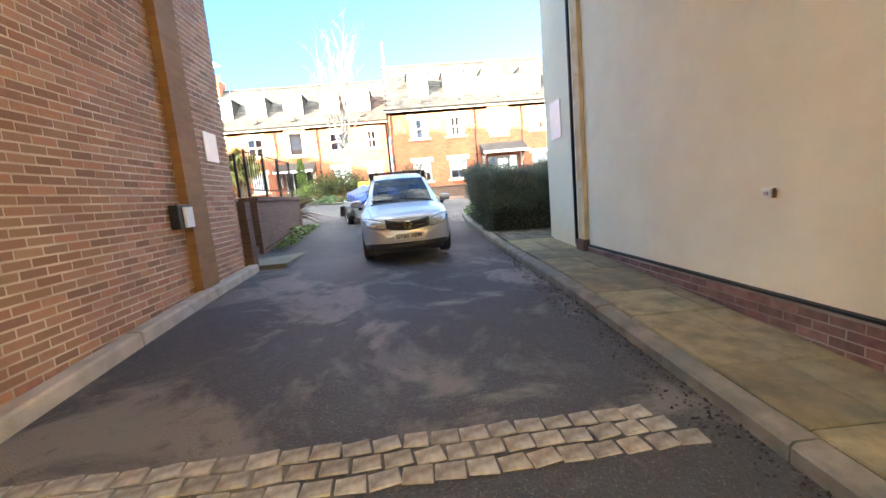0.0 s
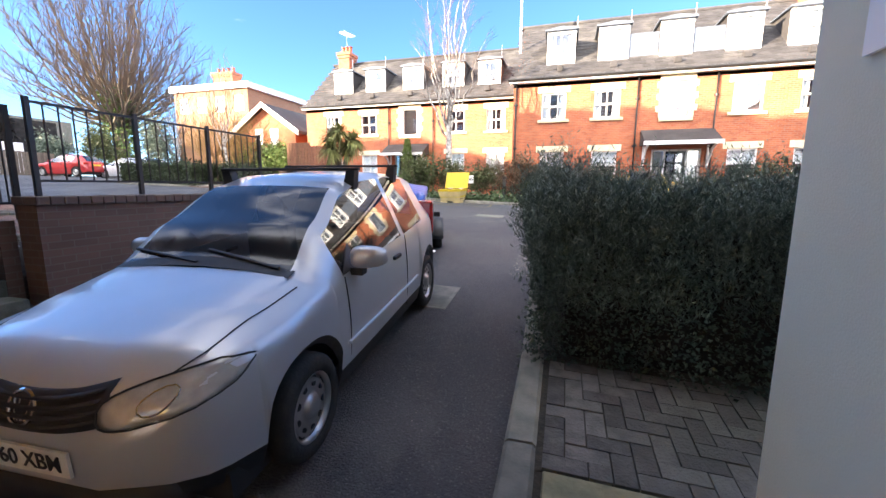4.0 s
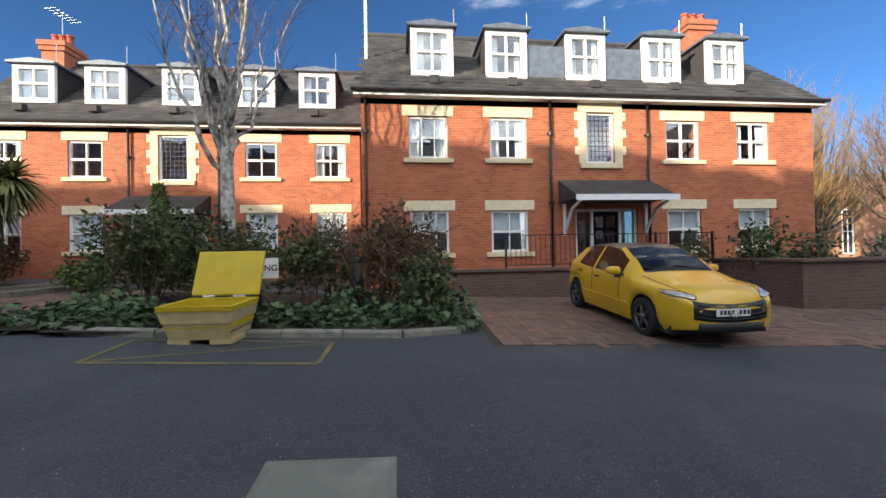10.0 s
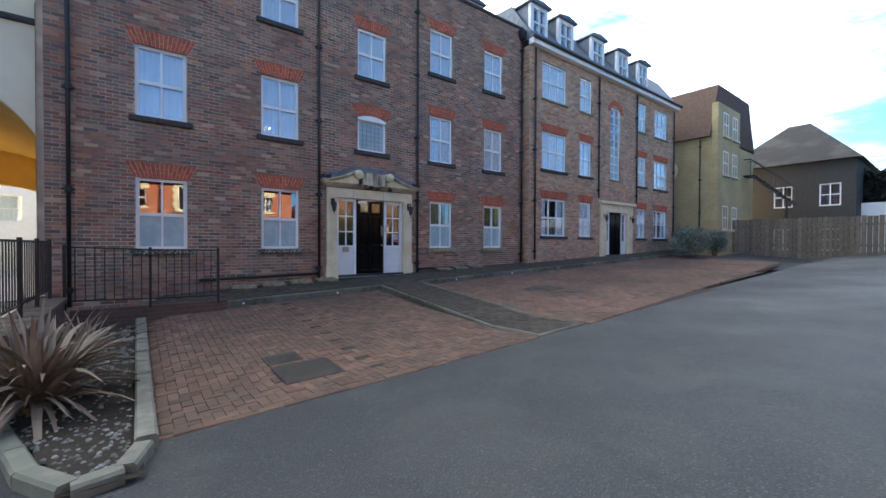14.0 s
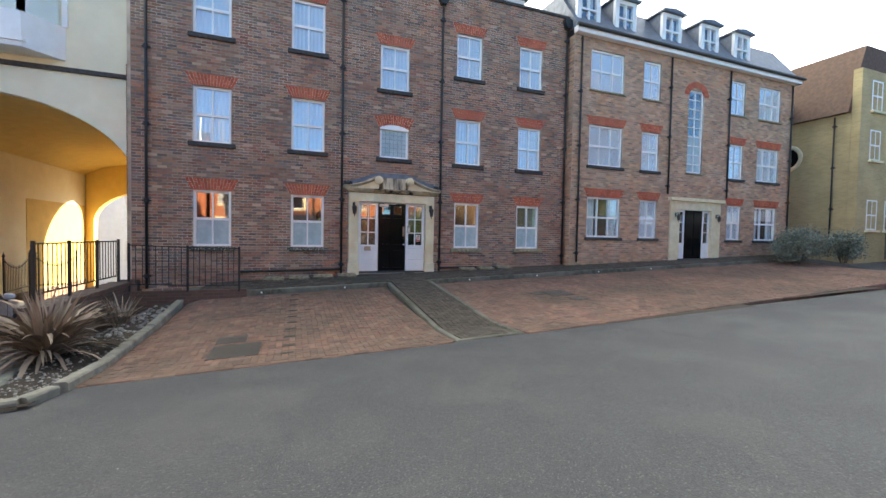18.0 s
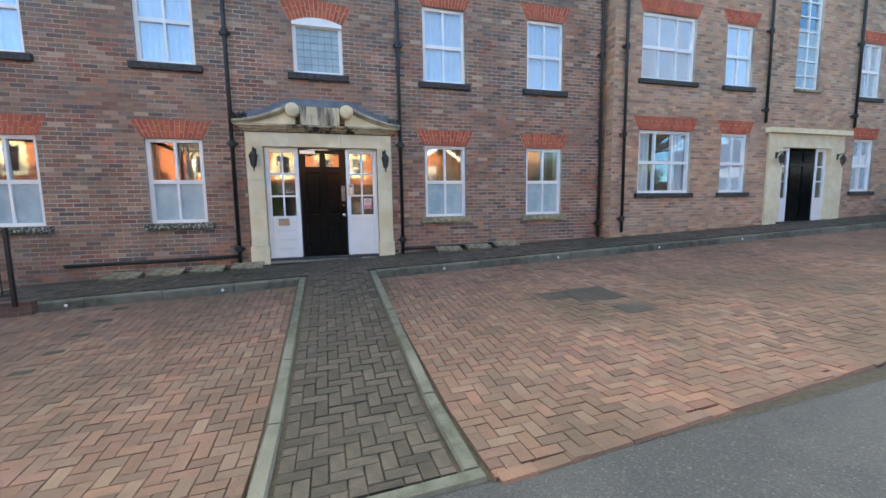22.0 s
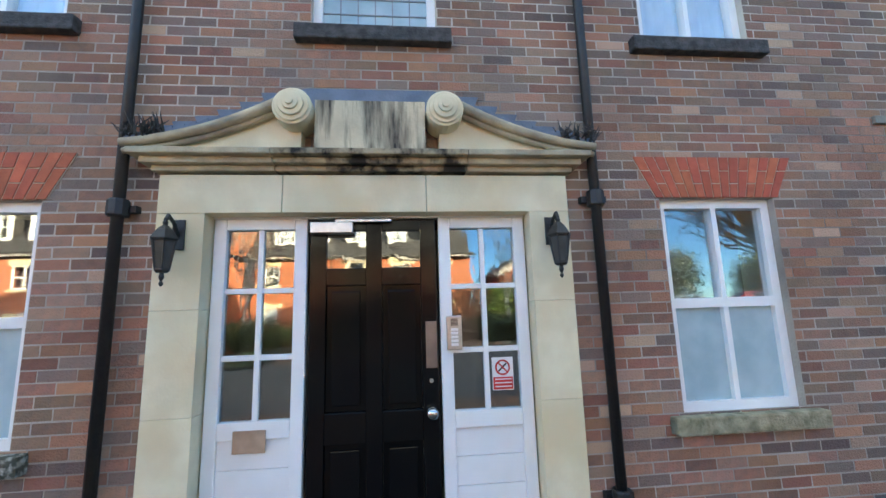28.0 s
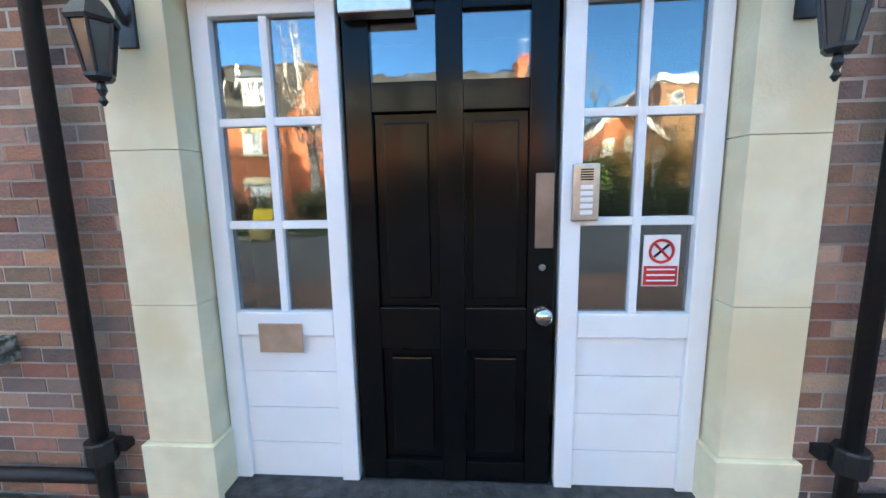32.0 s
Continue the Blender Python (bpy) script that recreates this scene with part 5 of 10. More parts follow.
herringbone("pavers", -25.5, -9.78, 6.4, 11.1, bz, PAVER, bay_right, inside=covers_free2, singles=lambda x, y: -11.2 < x and 7.6 < y < 9.9)
sheet("bay_bed", -25.6, -9.75, 6.3, 11.08, 34, 12, lambda x, y: bz(x, y) - 0.012, GROUT, parent=bay_right, kind="", inside=lambda x, y: y < front_y(x) + 0.2)
kerb_run("kerb_path", [(-8.62, 6.3), (-8.62, 11.02)], 0.1, 0.012, "mossy concrete edging of the path", f=gz, material=MOSSY)
kerb_run("kerb_path", [(-9.7, 6.3), (-9.7, 10.98)], 0.1, 0.012, "mossy concrete edging of the path", f=gz, material=MOSSY)
kerb_run("kerb_path", [(-8.56, 11.06), (-9.75, 11.03)], 0.1, 0.012, "mossy concrete edging of the path", f=gz, material=MOSSY)
kerb_run("kerb_bay", [(-3.95, 6.3), (-8.57, 6.3)], 0.13, 0.012, "concrete kerb between bay and footway", f=gz, material=MOSSY)
kerb_run("kerb_bay", [(-9.75, 6.3), (-26.0, 6.3)], 0.13, 0.012, "concrete kerb between bay and footway", f=gz, material=MOSSY)
kerb_run("bay_edging", [(-3.98, 11.12), (-8.5, 11.12)], 0.1, 0.012, "flush brick edging along the asphalt", length=0.21, f=bz, material=PAVER)
kerb_run("bay_edging", [(-9.8, 11.1), (-25.5, front_y(-25.5))], 0.1, 0.012, "flush brick edging along the asphalt", length=0.21, f=bz, material=PAVER)
rnd = random.Random(2)
for x in (-5.6, -7.5, -10.9, -13.1, -15.4, -17.6):
    t = thing("kerb_stud", pose(x, 6.372, gz(x, 6.37) - 0.05, 90, 0, 0), "small white stud light set in the kerb face", "stud", group="kerb studs")
    bm = bmesh.new()
    lathe(bm, [(0.022, 0), (0.022, -0.006), (0.012, -0.009)], 10)
    part("stud", bm, WHITE, t)


def cover(x0, x1, y0, y1, f, label, material=None):
    t = thing("manhole_cover", pose(0, 0, 0), label, "manhole cover", group="manhole covers")
    g = quad_stone("frame", [(x0, y0), (x1, y0), (x1, y1), (x0, y1)], 0.02, f, CONCRETE if material else COVER, t, drop=0.03)
    quad_stone("plate", [(x0 + 0.04, y0 + 0.04), (x1 - 0.04, y0 + 0.04), (x1 - 0.04, y1 - 0.04), (x0 + 0.04, y1 - 0.04)], 0.0235, f, material or COVER, t, drop=0.03)


cover(-5.85, -5.2, 9.9, 10.55, bz, "worn cast iron cover in the red paving")
cover(-5.62, -5.2, 9.45, 9.8, bz, "small iron cover in the red paving")
cover(-12.75, -12.1, 7.98, 8.55, bz, "dark iron cover in the red paving")
cover(-12.1, -11.75, 8.0, 8.3, bz, "small concrete cover in the red paving")
cover(-12.72, -12.32, 8.8, 9.12, bz, "small iron cover in the red paving")
cover(-0.45, 0.25, 13.85, 14.3, lambda x, y: gz(x, y) - 0.014, "flush steel cover in the asphalt", CONCRETE)
cover(0.25, 0.6, 7.75, 8.4, lambda x, y: gz(x, y) - 0.014, "square patch cover in the drive", CONCRETE)


# ---- the main entrance ----
def stone_ashlar(name, x0, x1, y0, y1, z0, z1, parent, material=None, label=""):
    bm = bmesh.new()
    box(bm, x0, x1, y0, y1, z0 - 0.001, z1 + 0.001, bevel=0.003)
    return part(name, bm, material or STONE, parent, label)


surround = thing("door_surround", M_FACE @ pose(0, 0, 0), "cream stone door surround with swan-neck pediment", "door surround")
for a, b in ((5.03, 5.30), (7.28, 7.54)):
    for z0, z1 in ((1.78, 2.36), (2.364, 2.95), (2.954, 3.52)):
        stone_ashlar("pilaster_block", a, b, -0.05, 0.14, z0, z1, surround)
    stone_ashlar("pilaster_base", a - 0.02, b + 0.02, -0.075, 0.14, 1.45, 1.776, surround)
for a, b in ((5.03, 5.74), (5.744, 6.62), (6.624, 7.54)):
    stone_ashlar("lintel_block", a, b, -0.05, 0.14, 3.524, 3.76, surround)
for ua, ub, stone, note in ((5.03, 5.7, STONE_OLD, ""), (5.702, 6.88, STONE_DIRT, "black weather-stained middle of the cornice"), (6.882, 7.54, STONE_OLD, "")):
    bm = bmesh.new()
    for z0, z1, out in ((3.775, 3.81, 0.035), (3.81, 3.85, 0.08), (3.85, 3.888, 0.13)):
        box(bm, ua - (out if ua == 5.03 else 0.0), ub + (out if ub == 7.54 else 0.0), -0.05 - out, 0.02, z0, z1, bevel=0.008)
    part("cornice", bm, stone, surround, note)
neck = []
for k in range(15):
    a = k / 14
    neck.append((4.86 + 0.92 * a, 3.92 + 0.09 * a + 0.2 * a ** 2.1))
for side in (0, 1):
    mx = (lambda u: u) if side == 0 else (lambda u: 12.57 - u)
    bm = bmesh.new()
    prism(bm, [(mx(u), z) for u, z in neck] + [(mx(5.86), 4.15), (mx(5.86), 3.888), (mx(4.86), 3.888)], -0.1, 0.0)
    part("pediment_field", bm, STONE, surround)
    bm = bmesh.new()
    tube(bm, [(mx(u), -0.15, z) for u, z in neck], 0.026, 8, 0.036)
    tube(bm, [(mx(u), -0.125, z - 0.04) for u, z in neck], 0.018, 6, 0.024)
    smooth(part("swan_neck", bm, STONE_OLD, surround))
    bm = bmesh.new()
    for (ua, za), (ub, zb) in zip(neck, neck[1:]):
        prism(bm, [(mx(ua), za + 0.02), (mx(ub), zb + 0.02), (mx(ub), zb + 0.075), (mx(ua), za + 0.06)], -0.13, 0.0)
    part("lead_flashing", bm, LEAD, surround, "blue-grey lead over the pediment")
    bm = bmesh.new()
    for z0, z1, r in ((0.0, 0.2, 0.115), (0.2, 0.215, 0.1), (0.215, 0.235, 0.075), (0.235, 0.25, 0.045), (0.25, 0.265, 0.022)):
        lathe(bm, [(r * 0.97, z0), (r, z0 + 0.004), (r, z1 - 0.004), (r * 0.95, z1)], 22)
    bmesh.ops.rotate(bm, verts=bm.verts, cent=(0, 0, 0), matrix=Matrix.Rotation(radians(90), 3, "X"))
    bmesh.ops.translate(bm, verts=bm.verts, vec=(mx(5.83), -0.02, 4.13))
    part("scroll", bm, STONE, surround, "round carved scroll")
    # lead flashing stepped on the wall above
    bm = bmesh.new()
    for k in (3, 5, 7, 9, 11, 13):
        u, z = neck[k]
        prism(bm, [(mx(u + 0.08), z - 0.01), (mx(u + 0.08), z + 0.145), (mx(u - 0.13), z + 0.14), (mx(u - 0.07), z - 0.02)], -0.02 - 0.0006 * k, -0.008)
    tube(bm, [(mx(u), -0.1, z + 0.045) for u, z in neck], 0.03, 6)
    part("flashing", bm, LEAD, surround, "blue-grey lead flashing")
    bm = bmesh.new()
    r = random.Random(side)
    for _ in range(60):
        u0 = mx(4.98) + r.uniform(-0.12, 0.12)
        z0 = 3.95 + r.uniform(0, 0.06)
        tube(bm, [(u0, -0.1 - r.uniform(0, 0.1), z0), (u0 + r.uniform(-0.05, 0.05), -0.1 - r.uniform(0, 0.12), z0 + r.uniform(0.02, 0.1))], 0.008, 3, 0.002)
    tagged(part("moss_tuft", bm, SILL_DARK, surround), kind="stuff")
bm = bmesh.new()
prism(bm, [(5.5, 4.08), (7.07, 4.08), (6.98, 4.13), (6.98, 4.17), (6.9, 4.17), (6.9, 4.21), (6.82, 4.21), (6.82, 4.25), (6.82, 4.33), (6.68, 4.36), (5.88, 4.36), (5.74, 4.33), (5.74, 4.22), (5.62, 4.14)], -0.016, -0.006)
part("lead_flashing", bm, LEAD, surround, "blue-grey stepped lead flashing")
stone_ashlar("pediment_block", 5.95, 6.62, -0.16, 0.0, 3.889, 4.2, surround, STONE_STREAK, "pale block with black rain streaks")
bm = bmesh.new()
n = 12
for k in range(n):
    a, b = 5.86 + 0.85 * k / n, 5.86 + 0.85 * (k + 1) / n
    prism(bm, [(a, 4.2), (b, 4.2), (b, 4.3), ((a + b) / 2, 4.325), (a, 4.3)], -0.03, -0.012)
part("flashing", bm, LEAD, surround, "lead flashing with a toothed edge")

screen_w = (5.31, 5.87), (6.70, 7.27)
for a, b in screen_w:
    t = thing("door_side_screen", M_FACE, "white painted glazed screen beside the black door", "screen", group="door side screens")
    bm = bmesh.new()
    y0, y1 = 0.06, 0.12
    for q in ((a, a + 0.075, y0, y1, 1.54, 3.51), (b - 0.075, b, y0, y1, 1.54, 3.51), (a + 0.075, b - 0.075, y0, y1, 3.44, 3.51), (a + 0.075, b - 0.075, y0, y1, 2.2, 2.3)):
        box(bm, *q, bevel=0.006)
    m = (a + b) / 2
    box(bm, m - 0.016, m + 0.016, y0 + 0.012, y1, 2.3, 3.44, bevel=0.004)
    for z in (2.66, 3.06):
        box(bm, a + 0.075, b - 0.075, y0 + 0.015, y1 - 0.003, z - 0.016, z + 0.016, bevel=0.004)
    part("frame", bm, WHITE, t)
    for i in range(4):
        bm = bmesh.new()
        box(bm, a + 0.075, b - 0.075, y0 + 0.02, y1 - 0.02, 1.54 + i * 0.165, 1.7025 + i * 0.165, bevel=0.003)
        part("panel_board", bm, WHITE, t)
    for i in range(2):
        for j, (z0, z1) in enumerate(((2.302, 2.642), (2.678, 3.042), (3.078, 3.438))):
            x0 = a + 0.076 if i == 0 else m + 0.017
            p = part("pane", boxes([(x0, x0 + (b - a) / 2 - 0.094, 0.093, 0.098, z0, z1)]), GLASS_DOOR, t)
            p.visible_shadow = False
door = thing("front_door", M_FACE, "closed glossy black six-panel door with two glazed squares", "door")
bm = bmesh.new()
da, db, y0, y1 = 5.89, 6.68, 0.07, 0.125
for q in ((da, da + 0.1, 1.55, 3.5), (db - 0.1, db, 1.55, 3.5), (6.235, 6.335, 1.55, 3.5)):
    box(bm, q[0], q[1], y0, y1, q[2], q[3], bevel=0.005)
for x0, x1 in ((da + 0.1, 6.235), (6.335, db - 0.1)):
    for z0, z1 in ((1.55, 1.64), (2.14, 2.32), (3.08, 3.19), (3.43, 3.5)):
        box(bm, x0, x1, y0, y1, z0, z1, bevel=0.005)
part("leaf_frame", bm, BLACK, door)
for x0, x1 in ((da + 0.1, 6.235), (6.335, db - 0.1)):
    for z0, z1 in ((1.64, 2.14), (2.32, 3.08)):
        bm = bmesh.new()
        box(bm, x0 + 0.002, x1 - 0.002, y0 + 0.03, y1 - 0.005, z0 + 0.002, z1 - 0.002)
        box(bm, x0 + 0.035, x1 - 0.035, y0 + 0.01, y0 + 0.03, z0 + 0.035, z1 - 0.035, bevel=0.008)
        part("door_panel", bm, BLACK, door)
    p = part("pane", boxes([(x0, x1, y0 + 0.022, y0 + 0.028, 3.19, 3.43)]), GLASS_DOOR, door)
bm = bmesh.new()
lathe(bm, [(0.03, 0), (0.03, 0.006), (0.012, 0.012), (0.012, 0.03), (0.032, 0.042), (0.036, 0.058), (0.026, 0.072)], 16)
bmesh.ops.rotate(bm, verts=bm.verts, cent=(0, 0, 0), matrix=Matrix.Rotation(radians(90), 3, "X"))
bmesh.ops.translate(bm, verts=bm.verts, vec=(6.635, y0, 2.3))
smooth(part("door_knob", bm, CHROME, door, "round chrome knob"))
bm = bmesh.new()
lathe(bm, [(0.014, 0), (0.014, 0.006)], 10)
bmesh.ops.rotate(bm, verts=bm.verts, cent=(0, 0, 0), matrix=Matrix.Rotation(radians(90), 3, "X"))
bmesh.ops.translate(bm, verts=bm.verts, vec=(6.635, y0, 2.485))
part("keyhole", bm, CHROME, door)
bm = bmesh.new()
box(bm, 6.605, 6.675, y0 - 0.006, y0 - 0.001, 2.56, 2.845, bevel=0.002)
part("lock_plate", bm, mat("dull_bronze_plate", (0.3, 0.24, 0.2), 0.4, metal=0.7), door, "dull bronze lock plate")
bm = bmesh.new()
box(bm, 5.9, 6.16, y0 - 0.07, y0 - 0.002, 3.405, 3.475, bevel=0.006)
box(bm, 6.05, 6.4, y0 - 0.05, y0 - 0.035, 3.48, 3.495)
part("door_closer", bm, STEEL, door, "grey overhead closer")
frame_d = thing("door_frame", M_FACE, "black and white frame round the front door", "door frame", kind="structure")
part("head", boxes([(5.3, 7.28, 0.065, 0.14, 3.512, 3.523)]), WHITE, frame_d)
part("sill", boxes([(5.3, 7.28, -0.04, 0.3, 1.42, 1.54)]), SILL_DARK, frame_d)
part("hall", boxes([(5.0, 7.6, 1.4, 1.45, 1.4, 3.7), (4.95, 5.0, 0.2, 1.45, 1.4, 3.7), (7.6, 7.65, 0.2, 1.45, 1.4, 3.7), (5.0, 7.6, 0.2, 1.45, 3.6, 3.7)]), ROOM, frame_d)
bm = bmesh.new()
box(bm, 6.735, 6.83, 0.03, 0.058, 2.665, 2.875, bevel=0.006)
keypad = thing("entry_phone", M_FACE, "brushed steel entry phone with white call buttons", "intercom")
part("plate", bm, STEEL, keypad)
part("speaker", boxes([(6.76, 6.805, 0.026, 0.0295, 2.815 + 0.009 * k, 2.82 + 0.009 * k) for k in range(5)]), BLACK, keypad)
for k in range(5):
    bm = bmesh.new()
    box(bm, 6.76, 6.805, 0.024, 0.0295, 2.69 + 0.023 * k, 2.706 + 0.023 * k, bevel=0.002)
    part("button", bm, WHITE, keypad)
bm = bmesh.new()
box(bm, 5.48, 5.665, 0.05, 0.057, 2.13, 2.255, bevel=0.003)
brass = tagged(part("letter_plate", bm, mat("pinkish_brass_plate", (0.5, 0.37, 0.27), 0.45, metal=0.4)), "plain brass plate screwed to the white screen", "plate")
brass.matrix_world = M_FACE
sign = thing("no_smoking_sign", M_FACE, "white sign with a red no-smoking ring", "sign")
RED = mat("sign_red", (0.62, 0.03, 0.03), 0.5)
part("card", boxes([(7.02, 7.155, 0.086, 0.09, 2.405, 2.605)]), WHITE, sign)
part("caption", boxes([(7.025, 7.15, 0.083, 0.0855, 2.41, 2.485)]), RED, sign)
part("caption_line", boxes([(7.035, 7.14, 0.081, 0.0825, 2.425 + 0.022 * k, 2.431 + 0.022 * k) for k in range(3)]), WHITE, sign)
bm = bmesh.new()
tube(bm, [(7.087 + 0.043 * math.cos(a * 0.2618), 0.083, 2.543 + 0.043 * math.sin(a * 0.2618)) for a in range(25)], 0.0055, 6)
tube(bm, [(7.06, 0.082, 2.572), (7.115, 0.082, 2.515)], 0.005, 6)
part("ring", bm, RED, sign)
bm = bmesh.new()
tube(bm, [(7.06, 0.084, 2.52), (7.112, 0.084, 2.568)], 0.005, 6)
part("cigarette", bm, BLACK, sign)
LAMP_GLASS = mat("smoky_lamp_glass", (0.09, 0.09, 0.085), 0.15)


def lantern(u, z, face=M_FACE, s=1.0):
    t = thing("wall_lantern", face @ pose(u, -0.05, z) @ Matrix.Scale(s, 4), "black six-sided carriage lantern on the wall", "lantern", group="wall lanterns")
    bm = bmesh.new()
    box(bm, -0.035, 0.035, -0.012, 0.0, 0.02, 0.2, bevel=0.004)
    tube(bm, [(0, -0.01, 0.1), (0, -0.06, 0.17), (0, -0.12, 0.2), (0, -0.14, 0.17)], 0.012, 8)
    part("bracket", bm, IRON, t)
    bm = bmesh.new()
    lathe(bm, [(0.07, 0.0), (0.075, 0.012), (0.045, 0.06), (0.03, 0.075), (0.012, 0.09), (0.016, 0.105), (0.004, 0.13)], 6, (0, -0.14, 0.05))
    part("cap", bm, IRON, t)
    bm = bmesh.new()
    lathe(bm, [(0.036, -0.15), (0.06, 0.0)], 6, (0, -0.14, 0.049))
    part("glass", bm, LAMP_GLASS, t)
    bm = bmesh.new()
    for k in range(6):
        a = 1.0472 * k
        bm = bmesh.new()
        tube(bm, [(0.038 * math.cos(a), -0.14 + 0.038 * math.sin(a), -0.1), (0.063 * math.cos(a), -0.14 + 0.063 * math.sin(a), 0.05)], 0.006, 5)
        part("cage_bar", bm, IRON, t)
    bm = bmesh.new()
    lathe(bm, [(0.03, -0.025), (0.042, -0.012), (0.042, 0.0)], 6, (0, -0.14, -0.1))
    lathe(bm, [(0.004, -0.08), (0.014, -0.065), (0.006, -0.05), (0.016, -0.03), (0.01, 0.0)], 6, (0, -0.14, -0.12))
    part("finial", bm, IRON, t)


lantern(5.165, 3.28)
lantern(7.41, 3.28)
grate_t = thing("door_drain", pose(0, 0, 0), "galvanised slotted drain across the threshold", "drain", kind="structure")
for k in range(2):
    bm = bmesh.new()
    x0 = -9.9 + 0.94 * k
    for z, y in ((0.022, 5.15), (0.022, 5.235)):
        box(bm, x0, x0 + 0.93, y, y + 0.012, gz(-9, 5.2) - 0.01, gz(-9, 5.2) + z)
    for i in range(38):
        box(bm, x0 + 0.0245 * i, x0 + 0.0245 * i + 0.012, 5.162, 5.235, gz(-9, 5.2), gz(-9, 5.2) + 0.02)
    part("drain_grate", bm, WORN_IRON, grate_t)
for x0, n in ((-7.42, 4), (-12.3, 3)):
    for k in range(n):
        x = x0 + 0.62 * k
        bm = bmesh.new()
        box(bm, 0, 0.5, 0, 0.3, 0, 0.045, bevel=0.01)
        s = part("vent_slab", bm, SLAB)
        s.matrix_world = pose(x - 0.5, 5.14, gz(x, 5.2) + 0.05, -12)
        tagged(s, "tilted stone slab covering a light well at the wall", "slab", group="light well slabs")
for u, z in ((9.95, 4.18), (11.45, 4.3), (10.0, 6.75)):
    t = thing("air_vent", M_FACE @ pose(u, 0, z), "small white plastic wall vent", "vent", group="wall vents")
    bm = bmesh.new()
    box(bm, 0, 0.16, -0.03, 0, 0, 0.06, bevel=0.006)
    part("cowl", bm, CONCRETE, t)
for face, a, b, z in ((M_FACE, 2.3, 4.83, 1.62), (M_FACE, 7.72, 9.9, 1.66)):
    t = thing("waste_pipe", face, "black pipe running low along the wall", "pipe")
    bm = bmesh.new()
    tube(bm, [(a, -0.06, z - 0.04), (b, -0.06, z)], 0.03, 8)
    smooth(part("pipe", bm, IRON, t))

# second entrance
sur2 = thing("door_surround", N_FACE, "plain cream stone door surround", "door surround")
for a, b in ((4.5, 4.98), (6.7, 7.18)):
    stone_ashlar("pilaster", a, b, -0.05, 0.14, 1.7, 3.75, sur2)
stone_ashlar("lintel", 4.5, 7.18, -0.05, 0.14, 3.754, 4.08, sur2)
stone_ashlar("cornice", 4.4, 7.28, -0.16, 0.1, 4.084, 4.2, sur2)
for a, b in ((4.98, 5.36), (6.32, 6.7)):
    t = thing("door_side_screen", N_FACE, "white painted glazed screen beside the black door", "screen", group="door side screens")
    bm = boxes([(a, a + 0.07, 0.06, 0.12, 1.9, 3.75), (b - 0.07, b, 0.06, 0.12, 1.9, 3.75), (a + 0.07, b - 0.07, 0.06, 0.12, 1.9, 2.5), (a + 0.07, b - 0.07, 0.06, 0.12, 3.68, 3.75), (a + 0.07, b - 0.07, 0.065, 0.12, 2.9, 2.93), (a + 0.07, b - 0.07, 0.065, 0.12, 3.28, 3.31)])
    part("frame", bm, WHITE, t)
    part("pane", boxes([(a + 0.07, b - 0.07, 0.09, 0.095, 2.5, 3.68)]), GLASS_DOOR, t)
door2 = thing("front_door", N_FACE, "closed black panelled front door", "door")
bm = bmesh.new()
box(bm, 5.36, 6.32, 0.08, 0.13, 1.9, 3.75)
for x0 in (5.44, 5.88):
    for z0, z1 in ((2.0, 2.5), (2.62, 3.3), (3.4, 3.66)):
        box(bm, x0, x0 + 0.34, 0.06, 0.08, z0, z1, bevel=0.01)
part("leaf", bm, BLACK, door2)
part("sill", boxes([(4.9, 6.8, -0.1, 0.3, 1.6, 1.9)]), SILL_DARK, sur2)
part("hall", boxes([(4.9, 6.8, 0.8, 0.85, 1.6, 3.8)]), ROOM, sur2)
lantern(4.75, 3.45, N_FACE, 0.9)
lantern(6.93, 3.45, N_FACE, 0.9)


# ---- railings, wall and steps beside the drive ----
def railing(name, pts, h, label, bars=0.11, spear=False, group="iron railings"):
    """pts: (x, y, z) of the foot; bars between a top and a bottom rail, with posts at the ends of each stretch."""
    t = thing(name, pose(0, 0, 0), label, "railing", group)
    pts = [Vector(p) for p in pts]
    for p in pts:
        bm = bmesh.new()
        box(bm, p.x - 0.02, p.x + 0.02, p.y - 0.02, p.y + 0.02, p.z - 0.05, p.z + h + 0.04)
        part("post", bm, IRON, t)
    for a, b in zip(pts, pts[1:]):
        for z in (0.1, h):
            bm = bmesh.new()
            tube(bm, [a + Vector((0, 0, z)), b + Vector((0, 0, z))], 0.016, 4)
            part("rail", bm, IRON, t)
        n = int((b - a).length / bars)
        base = None
        for k in range(1, n):
            p = a.lerp(b, k / n)
            if base is None:
                bm = bmesh.new()
                tube(bm, [(0, 0, 0.1), (0, 0, h + (0.09 if spear else 0.0))], 0.008, 5)
                if spear:
                    lathe(bm, [(0.004, 0), (0.02, 0.03), (0.002, 0.09)], 5, (0, 0, h + 0.08))
                base = part("bar", bm, IRON, t)
                ob = base
            else:
                ob = new("bar", base.data)
                ob.parent = t
            ob.matrix_basis = Matrix.Translation(p)
    return t


